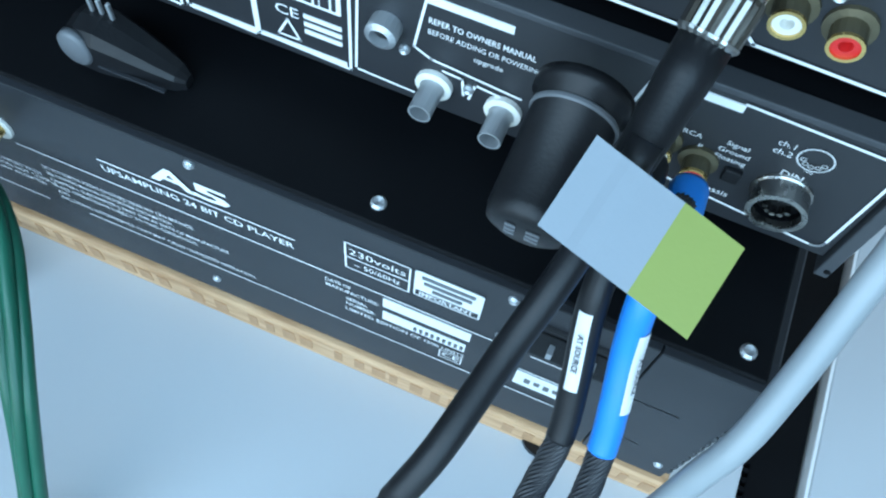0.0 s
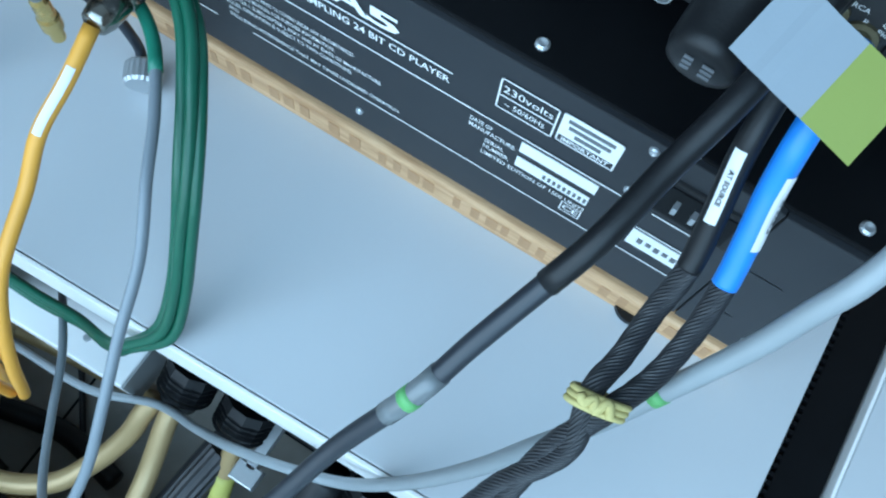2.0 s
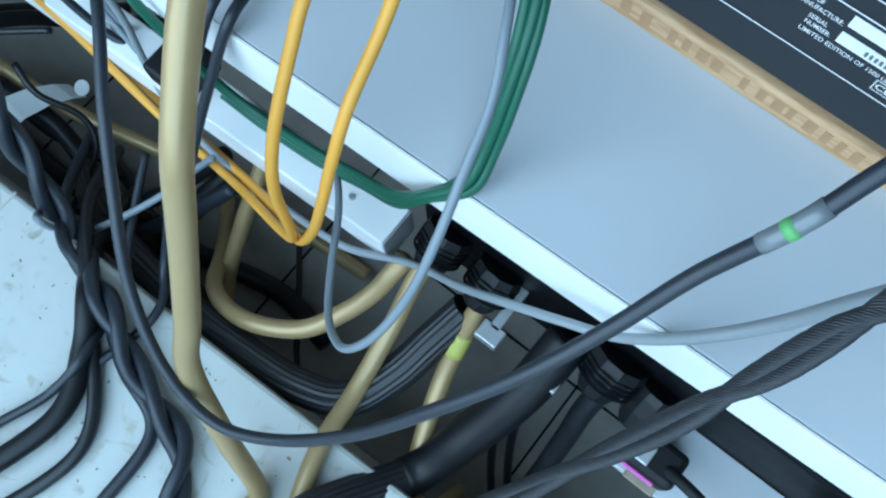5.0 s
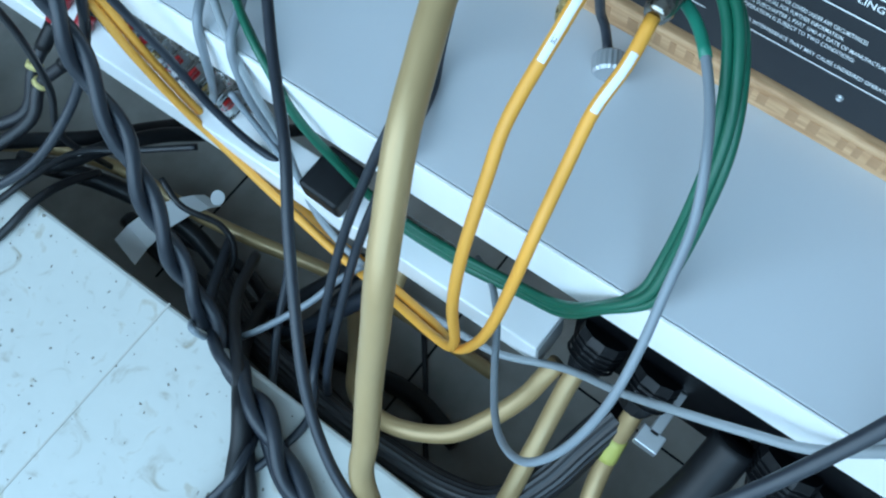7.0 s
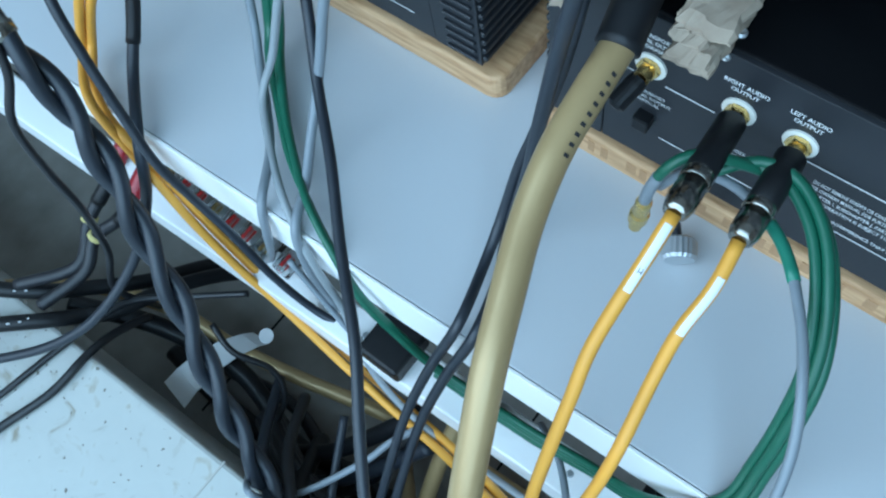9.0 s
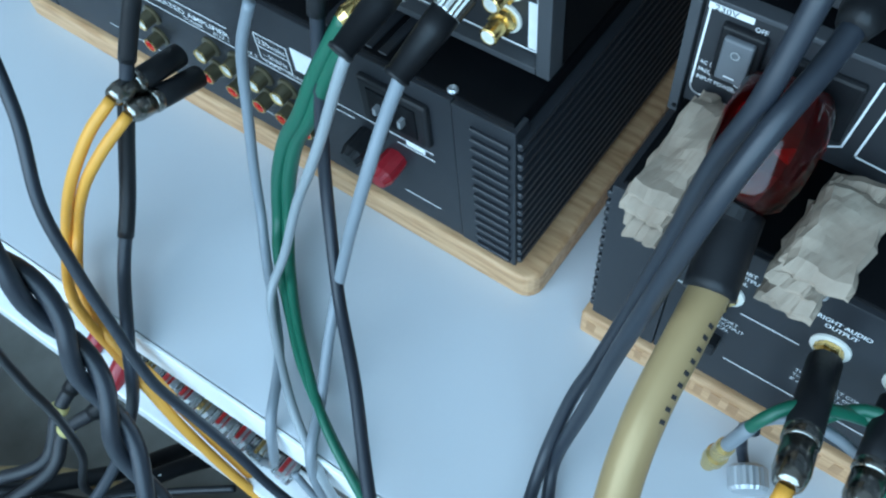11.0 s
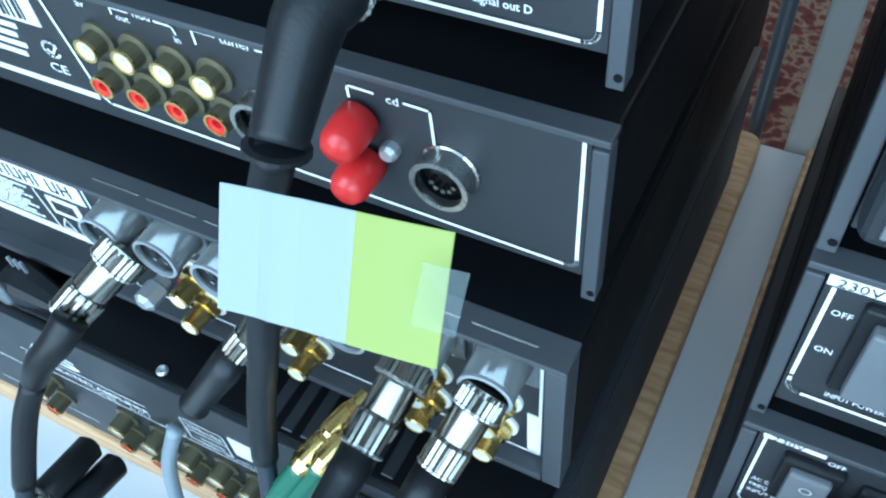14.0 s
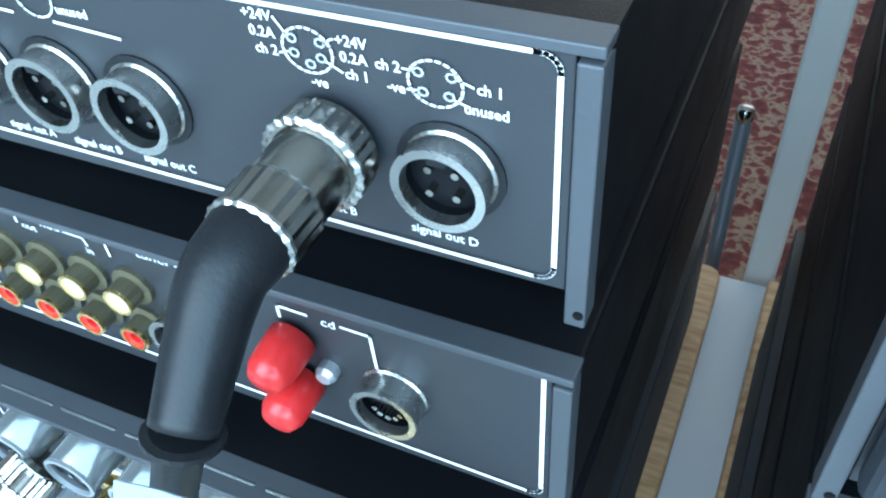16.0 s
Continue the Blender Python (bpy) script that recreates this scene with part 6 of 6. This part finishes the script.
# bracket rail behind the plugs
rail = thing("socket_rail", (-0.0367, -0.1023, -0.1791), "dark socket rail with pale brackets under the shelf", "power strip")
part("rail", box(-0.189, 0.140, -0.1335, -0.095, -0.210, -0.080, 0.002), M_BLACK, rail)
for x in (-0.0995, -0.0495, 0.0265):
    part("bracket", box(x - 0.004, x + 0.004, -0.1705, -0.1335, -0.150, -0.140, 0.001), M_STEEL, rail)
    part("bracket", box(x - 0.009, x + 0.009, -0.1805, -0.1665, -0.153, -0.140, 0.001), M_STEEL, rail)
part("lower_shelf", box(0.020, 0.140, -0.189, -0.134, -0.180, -0.170, 0.001), M_SHELF, rail, "pale ledge")


def fat_plug(x, y, z, label, ribs=True, r=0.017, tilt=(-0.05, -0.75, -0.65), tail=None, mat=None):
    t = thing("mains_plug", (x, y, z - 0.02), label, "plug", "plugs in the rail")
    part("body", lathe([(r * 1.05, 0), (r * 1.1, 0.006), (r * 1.0, 0.020), (r * 0.7, 0.034), (r * 0.62, 0.036)], (x, y, z), tilt, 10), M_BLKP, t)
    if ribs:
        for k in range(4):
            part("rib", lathe([(r * 1.03, 0.007 + 0.0045 * k), (r * 1.13, 0.0085 + 0.0045 * k), (r * 1.03, 0.010 + 0.0045 * k)], (x, y, z), tilt, 20, False), M_BLKP, t)
    return t


fat_plug(-0.163, -0.1345, -0.125, "black ribbed mains plug in the socket rail")
fat_plug(-0.119, -0.1345, -0.1255, "black ribbed mains plug in the socket rail")
fat_plug(-0.0197, -0.1345, -0.117, "black moulded mains plug with coarse grips", True, 0.020)
fat_plug(0.0134, -0.1345, -0.128, "plain black mains plug in the socket rail", False, 0.016)
t = thing("adapter", (-0.3822, -0.1367, -0.1525), "small black adapter sitting on the power strip", "adapter")
part("body", box(-0.412, -0.374, -0.180, -0.140, -0.1295, -0.108, 0.003), M_BLKP, t)
part("lead", tube([(-0.3679, -0.1493, -0.1424), (-0.3493, -0.1508, -0.1410), (-0.3275, -0.1480, -0.1481), (-0.3113, -0.1421, -0.1536)], 0.003, 10), M_BLKP, t, "", True)
t = thing("mains_plug", (0.0391, -0.1668, -0.1846), "black mains plug with a pink stripe", "plug")
part("body", box(0.018, 0.058, -0.185, -0.157, -0.172, -0.142, 0.005, 3), M_BLKP, t)
part("stripe", box(0.022, 0.048, -0.1870, -0.1845, -0.1595, -0.1565, 0.0006), M_PINK, t, "pink stripe")
part("pad", box(0.030, 0.054, -0.191, -0.177, -0.1718, -0.168, 0.001), M_KRAFT, t)

GOLD = "mains cables below the shelf"
for pts, lab in (([(-0.1670, -0.1560, -0.1490), (-0.1670, -0.1740, -0.1600), (-0.1630, -0.2130, -0.1900), (-0.1570, -0.2620, -0.2050), (-0.1500, -0.3090, -0.1955), (-0.1350, -0.3530, -0.1955), (-0.1100, -0.4200, -0.1955)], "thick gold mains cable falling onto the marble"),
                 ([(-0.1816, -0.1650, -0.1550), (-0.1850, -0.1790, -0.1650), (-0.1890, -0.1950, -0.1800), (-0.2020, -0.2210, -0.2000), (-0.2240, -0.2510, -0.2150), (-0.2680, -0.2720, -0.2300), (-0.3150, -0.2680, -0.2620), (-0.3600, -0.2350, -0.3300), (-0.4200, -0.1890, -0.4020)], "thick gold mains cable curving down to the floor"),
                 ([(-0.1190, -0.1500, -0.1460), (-0.1180, -0.1620, -0.1550), (-0.1170, -0.1830, -0.1800), (-0.1120, -0.2110, -0.2050), (-0.1020, -0.2430, -0.2220), (-0.0910, -0.2700, -0.2350), (-0.0750, -0.2980, -0.2620), (-0.0600, -0.3000, -0.3300), (-0.0500, -0.2700, -0.4000)], "thick gold mains cable with a yellow tape ring"),
                 ([(-0.8335, -0.3324, -0.2808), (-0.7446, -0.2677, -0.2887), (-0.6633, -0.2360, -0.3031), (-0.5957, -0.2269, -0.3202), (-0.5248, -0.2119, -0.3278), (-0.4367, -0.1888, -0.3357), (-0.3631, -0.1746, -0.3537), (-0.2536, -0.1615, -0.4020)], "thick gold mains cable lying under the rack"),
                 ([(-0.3442, -0.1604, -0.2276), (-0.3409, -0.2058, -0.2717), (-0.3292, -0.2563, -0.3131), (-0.3088, -0.2960, -0.3641), (-0.2853, -0.2860, -0.4030)], "thick gold mains cable behind the others")):
    t, L = cable("mains_cable", lab, pts, 0.0075, M_GOLDJ, group=GOLD, sides=16)
    if "tape" in lab:
        f = nearest(L, (-0.1165, -0.185, -0.182))
        sleeve(t, L, f - 0.025, f + 0.04, 0.0079, M_YTAPE, "tape_ring", "bright yellow tape ring")


def flutes(n):
    return lambda i, k: 1 + (0.03 if k % 2 else -0.02)


t, L = cable("fluted_cable", "thick black fluted cable curving across the floor", [(-0.5200, -0.2600, -0.3300), (-0.4410, -0.2850, -0.2900), (-0.3650, -0.2920, -0.2650), (-0.3050, -0.2945, -0.2500), (-0.2520, -0.2915, -0.2400), (-0.1990, -0.2850, -0.2320), (-0.1610, -0.2680, -0.2250), (-0.1420, -0.2300, -0.2100), (-0.1330, -0.1940, -0.1900), (-0.1250, -0.1650, -0.1700)], 0.0140, M_BLACKJ, sides=40, relief=flutes(20))
t, L = cable("fluted_cable", "thick black fluted cable with a smooth sleeve", [(-0.1405, -0.3963, -0.1860), (-0.1233, -0.3443, -0.1860), (-0.0867, -0.2819, -0.2285), (-0.0705, -0.2351, -0.1978), (-0.0579, -0.1904, -0.1607), (-0.0541, -0.1439, -0.1261)], 0.0150, M_BRAID, sides=44, relief=flutes(22))
sleeve(t, L, 0.42, 1.0, 0.0160, M_SHRINK, "heat_shrink", "smooth black heat-shrink sleeve")
t, L = cable("mains_cable", "smooth black cable dropping from a plug", [(-0.0160, -0.1549, -0.1413), (-0.0167, -0.1713, -0.1714), (-0.0124, -0.1942, -0.2195), (-0.0073, -0.2360, -0.3074), (-0.0118, -0.2848, -0.4020)], 0.0085, M_BLACKJ)
t, L = cable("mains_cable", "thin black cable rising from a plug beside the edge", [(0.0420, -0.1720, -0.1539), (0.0560, -0.1748, -0.1368), (0.0798, -0.1814, -0.1230), (0.1065, -0.1921, -0.1276), (0.1242, -0.2033, -0.1537), (0.1393, -0.2192, -0.2094), (0.1545, -0.2374, -0.3900)], 0.0042, M_BLACKJ)


def twisted(name, label, pts, r, mat, turns, group, relief=None):
    line = smooth_path(pts, 0.006)
    fr = frames_along(line)
    for k in range(2):
        own = [q + r * 1.02 * (math.cos(turns * 2 * math.pi * i / len(line) + math.pi * k) * a + math.sin(turns * 2 * math.pi * i / len(line) + math.pi * k) * b) for i, (q, (t, a, b)) in enumerate(zip(line, fr))]
        ob = thing(name, tuple(own[0]), label, "cable", group)
        part("jacket", add_tube(bmesh.new(), own, r, 14, True, relief), mat, ob, "", relief is None)


twisted("speaker_cable", "dark grey cable twisted with its twin", [(-0.6421, -0.1830, 0.1048), (-0.6250, -0.1838, 0.0774), (-0.6114, -0.1880, 0.0445), (-0.5905, -0.2003, -0.0049), (-0.5631, -0.2194, -0.0491), (-0.5292, -0.2381, -0.0858), (-0.4888, -0.2666, -0.1316), (-0.4562, -0.2888, -0.1849), (-0.4181, -0.3076, -0.2156), (-0.3434, -0.3268, -0.1810), (-0.2932, -0.3498, -0.1890), (-0.2304, -0.3705, -0.1915), (-0.2015, -0.4102, -0.1920)], 0.0058, M_DARKJ, 6, "twisted dark cables")
t = thing("phono_plug", (-0.6478, -0.1751, 0.1110), "chrome plug barrel at the end of dark cables", "plug")
part("barrel", lathe([(0.006, 0), (0.0095, 0.004), (0.0095, 0.011), (0.0080, 0.012), (0.0075, 0.034), (0.004, 0.036)], (-0.6363, -0.1828, 0.0994), (-0.55, 0.22, 0.75), 24), M_CHROME, t, "", True)

for nm, lab, pts, r, mat in (
    ("mains_cable", "thin black cable lying across the marble edge", [(-0.6870, -0.4210, -0.1990), (-0.6770, -0.3890, -0.1990), (-0.6680, -0.3410, -0.1990), (-0.6600, -0.3010, -0.2000), (-0.6550, -0.2570, -0.2150), (-0.6230, -0.2220, -0.2300), (-0.5730, -0.1850, -0.2250)], 0.0032, M_BLACKJ),
    ("mains_cable", "thin black cable lying across the marble edge", [(-0.6620, -0.4390, -0.1990), (-0.6540, -0.4070, -0.1990), (-0.6400, -0.3590, -0.1990), (-0.6390, -0.3160, -0.1990), (-0.6500, -0.2870, -0.2250), (-0.6570, -0.2570, -0.2600)], 0.0040, M_BLACKJ),
    ("signal_cable", "dark cable running along the shelf edge", [(-0.7913, -0.1380, 0.2100), (-0.7152, -0.1217, 0.2550), (-0.6598, -0.1149, 0.2618), (-0.6254, -0.1191, 0.2318), (-0.6005, -0.1360, 0.1898), (-0.5844, -0.1569, 0.1531), (-0.5709, -0.1665, 0.1183), (-0.5568, -0.1738, 0.0790), (-0.5411, -0.1803, 0.0410), (-0.5302, -0.1788, 0.0054), (-0.5123, -0.1771, -0.0339), (-0.4916, -0.1768, -0.0866), (-0.4612, -0.1728, -0.1267), (-0.4193, -0.1644, -0.1398)], 0.0033, M_DARKJ),
    ("signal_cable", "thin blue-grey cable bridging the tangle", [(-0.3497, -0.1929, -0.1642), (-0.3677, -0.2129, -0.1893), (-0.3793, -0.2379, -0.2033), (-0.4052, -0.2804, -0.2209), (-0.4262, -0.3063, -0.2257), (-0.4358, -0.3125, -0.1880), (-0.4761, -0.3001, -0.2598)], 0.0030, M_GREYJ),
    ("mains_cable", "thin black cable dropping behind the marble", [(-0.6408, -0.1823, 0.1337), (-0.6348, -0.1952, 0.0863), (-0.6392, -0.2157, 0.0479), (-0.6331, -0.2238, 0.0006), (-0.6253, -0.2278, -0.0447), (-0.6314, -0.2376, -0.1077), (-0.6514, -0.2566, -0.1804), (-0.6780, -0.2424, -0.2981)], 0.0032, M_BLACKJ),
    ("mains_cable", "thin black cable through a paper tag", [(-0.5918, -0.2264, -0.2462), (-0.5614, -0.2339, -0.2570), (-0.5294, -0.2236, -0.2793), (-0.5092, -0.2355, -0.2998), (-0.5038, -0.2720, -0.3213), (-0.5081, -0.2942, -0.3524), (-0.4869, -0.2589, -0.4050)], 0.0032, M_BLACKJ),
    ("speaker_cable", "dark grey cable lying over the marble edge", [(-0.5301, -0.2241, -0.3111), (-0.4792, -0.2834, -0.2647), (-0.4126, -0.3122, -0.1970), (-0.3585, -0.3255, -0.1960), (-0.3054, -0.3551, -0.1970), (-0.2556, -0.3765, -0.1980), (-0.2486, -0.4433, -0.1980)], 0.0052, M_DARKJ),
    ("speaker_cable", "dark grey cable lying over the marble edge", [(-0.4635, -0.2448, -0.3327), (-0.4219, -0.2977, -0.2558), (-0.3658, -0.3264, -0.1880), (-0.3373, -0.3627, -0.1920), (-0.3166, -0.4127, -0.1935), (-0.3406, -0.5000, -0.1935)], 0.0085, M_SHRINK),
    ("signal_cable", "dark grey cable curving over the marble ledge", [(-0.4212, -0.2185, -0.2151), (-0.3918, -0.2735, -0.2282), (-0.3603, -0.3171, -0.2273), (-0.3290, -0.3619, -0.1820), (-0.3339, -0.4047, -0.1940), (-0.3576, -0.4800, -0.1985), (-0.3300, -0.5700, -0.1985)], 0.0038, M_DARKJ),
    ("speaker_cable", "black cable lying across the marble ledge", [(-0.4973, -0.2230, -0.3114), (-0.4543, -0.2711, -0.2547), (-0.3867, -0.3114, -0.1920), (-0.3341, -0.3574, -0.1955), (-0.2878, -0.4176, -0.1970), (-0.3119, -0.5100, -0.1970)], 0.0055, M_BLACKJ),
    ("speaker_cable", "thick black cable crossing under the rack", [(-0.7328, -0.2953, -0.2564), (-0.6565, -0.2579, -0.2890), (-0.5738, -0.2430, -0.3257), (-0.4857, -0.2629, -0.3529), (-0.4202, -0.2452, -0.3900)], 0.0095, M_SHRINK),
    ("speaker_cable", "thick black cable rising to the power strip", [(-0.4967, -0.2800, -0.3426), (-0.4419, -0.2492, -0.3070), (-0.4042, -0.2132, -0.2662), (-0.3715, -0.1778, -0.2219)], 0.0080, M_SHRINK),
    ("speaker_cable", "smooth blue-black cable rising to the power strip", [(-0.4754, -0.3017, -0.3531), (-0.4257, -0.2709, -0.3124), (-0.3873, -0.2354, -0.2766), (-0.3498, -0.1939, -0.2315)], 0.0070, M_DARKJ),
    ("speaker_cable", "thick black cable climbing from the floor to the strip", [(-0.4800, -0.2720, -0.3985), (-0.4480, -0.2740, -0.3800), (-0.4180, -0.2640, -0.3400), (-0.3970, -0.2450, -0.3000), (-0.3690, -0.1820, -0.2500)], 0.0105, M_SHRINK),
    ("speaker_cable", "thick black cable lying loose on the floor", [(-0.6900, -0.2700, -0.3990), (-0.5950, -0.2780, -0.3990), (-0.4970, -0.2720, -0.3990), (-0.4000, -0.2500, -0.3990), (-0.3100, -0.2300, -0.3990), (-0.2400, -0.2400, -0.3990)], 0.0105, M_SHRINK),
    ("mains_cable", "black cable lying loose on the floor", [(-0.7200, -0.2400, -0.4020), (-0.6300, -0.2480, -0.4020), (-0.5300, -0.2350, -0.4020), (-0.4300, -0.2700, -0.4020), (-0.3300, -0.2880, -0.4020)], 0.0075, M_BLACKJ),
    ("signal_cable", "thin dark cable lying on the floor", [(-0.3428, -0.1642, -0.4000), (-0.2972, -0.2188, -0.4060), (-0.2518, -0.2741, -0.4060), (-0.2177, -0.2963, -0.4060)], 0.0030, M_BLACKJ),
    ("mains_cable", "pair of black cables hanging below the rail", [(-0.0631, -0.1556, -0.1922), (-0.0642, -0.1783, -0.2467), (-0.0562, -0.2128, -0.3095), (-0.0306, -0.2484, -0.3600), (0.0015, -0.2734, -0.4060)], 0.0038, M_BLACKJ),
    ("mains_cable", "pair of black cables hanging below the rail", [(-0.0532, -0.1556, -0.1910), (-0.0531, -0.1761, -0.2450), (-0.0425, -0.2072, -0.3066), (-0.0165, -0.2427, -0.3600), (0.0140, -0.2678, -0.4060)], 0.0038, M_BLACKJ),
    ("signal_cable", "blue-grey cable under the green pair", [(-0.4812, -0.1626, -0.0704), (-0.4556, -0.1659, -0.1096), (-0.4193, -0.1710, -0.1422), (-0.3927, -0.1679, -0.1458), (-0.3657, -0.1603, -0.1495)], 0.0026, M_GREYJ),
):
    cable(nm, lab, pts, r, mat)

# stitched black sleeves and red plugs at the far end
for k, (dx, dy) in enumerate(((0, 0), (0.035, -0.008))):
    pts = [(-0.700 + dx, -0.140 + dy, -0.105), (-0.704 + dx, -0.165 + dy, -0.122), (-0.706 + dx, -0.195 + dy, -0.142), (-0.712 + dx * 0.5, -0.226 + dy, -0.165), (-0.70 + dx * 0.3, -0.262, -0.182), (-0.74 + dx, -0.31, -0.19)]
    t, L = cable("speaker_cable", "black sleeved cable with a red banana plug", pts, 0.0058, M_BRAID, group="red-ringed plugs", sides=16)
    sleeve(t, L, 0.0, 0.12, 0.0085, M_BLKP, "plug_body", "black plug body")
    sleeve(t, L, 0.12, 0.28, 0.0078, M_DARKRED, "ring", "red plug ring")
    sleeve(t, L, 0.28, 0.42, 0.0070, M_BLKP, "boot", "black boot")
    f = nearest(L, pts[3])
    sleeve(t, L, f - 0.015, f + 0.015, 0.0075, M_YELLOW, "string", "pale string knot")
for pts in ([(-0.7634, -0.3800, -0.1880), (-0.6965, -0.3210, -0.1920), (-0.6793, -0.2915, -0.2154), (-0.6662, -0.2744, -0.2232), (-0.6533, -0.2289, -0.2434), (-0.6372, -0.1835, -0.2727), (-0.6111, -0.1256, -0.3324), (-0.5920, -0.0569, -0.4000)], [(-0.7916, -0.3500, -0.1820), (-0.7259, -0.3029, -0.1998), (-0.7021, -0.2700, -0.2225), (-0.6794, -0.2304, -0.2520), (-0.6668, -0.1736, -0.3019), (-0.6604, -0.0925, -0.4000)]):
    t, L = cable("stitched_cable", "flat black sleeved cable with white dashed stitching", pts, 0.0075, M_BLKP, step=0.004)
    for i in range(3, len(L) - 3, 3):
        a, b = L[i], L[i + 1]
        off = Vector((0.003 * math.sin(i * 0.5), -0.002, 0.0076))
        part("stitch", add_tube(bmesh.new(), [a + off, (a + b) / 2 + off, b * 0.7 + a * 0.3 + off], 0.0006, 5), M_LABEL, t)

# folded paper tag
t = thing("paper_tag", (-0.5901, -0.2663, -0.3196), "white folded paper tag looped round a thin cable", "tag")
bm = bmesh.new()
cross = [(0.0, 0.0), (0.2, 0.012), (0.45, 0.020), (0.7, 0.017), (0.9, 0.006), (1.0, -0.004)]
va, vb = [], []
for u, h in cross:
    p = Vector((-0.6165, -0.2968, -0.2959)).lerp(Vector((-0.5919, -0.2043, -0.3183)), u) + Vector((0, 0, h))
    q = Vector((-0.5862, -0.3035, -0.3057)).lerp(Vector((-0.5737, -0.2018, -0.3276)), u) + Vector((0, 0, h))
    va.append((bm.verts.new(p), bm.verts.new(p - Vector((0, 0, 0.0006)))))
    vb.append((bm.verts.new(q), bm.verts.new(q - Vector((0, 0, 0.0006)))))
for i in range(len(cross) - 1):
    bm.faces.new((va[i][0], vb[i][0], vb[i + 1][0], va[i + 1][0]))
    bm.faces.new((va[i][1], va[i + 1][1], vb[i + 1][1], vb[i][1]))
    bm.faces.new((va[i][0], va[i + 1][0], va[i + 1][1], va[i][1]))
    bm.faces.new((vb[i][0], vb[i][1], vb[i + 1][1], vb[i + 1][0]))
part("strip", bm, M_LABEL, t)
part("tab", lathe([(0.0005, 0), (0.008, 0.0001), (0.008, 0.0008), (0.0005, 0.0009)], (-0.5758, -0.1991, -0.3186), (0.1, -0.3, 1), 14), M_LABEL, t)
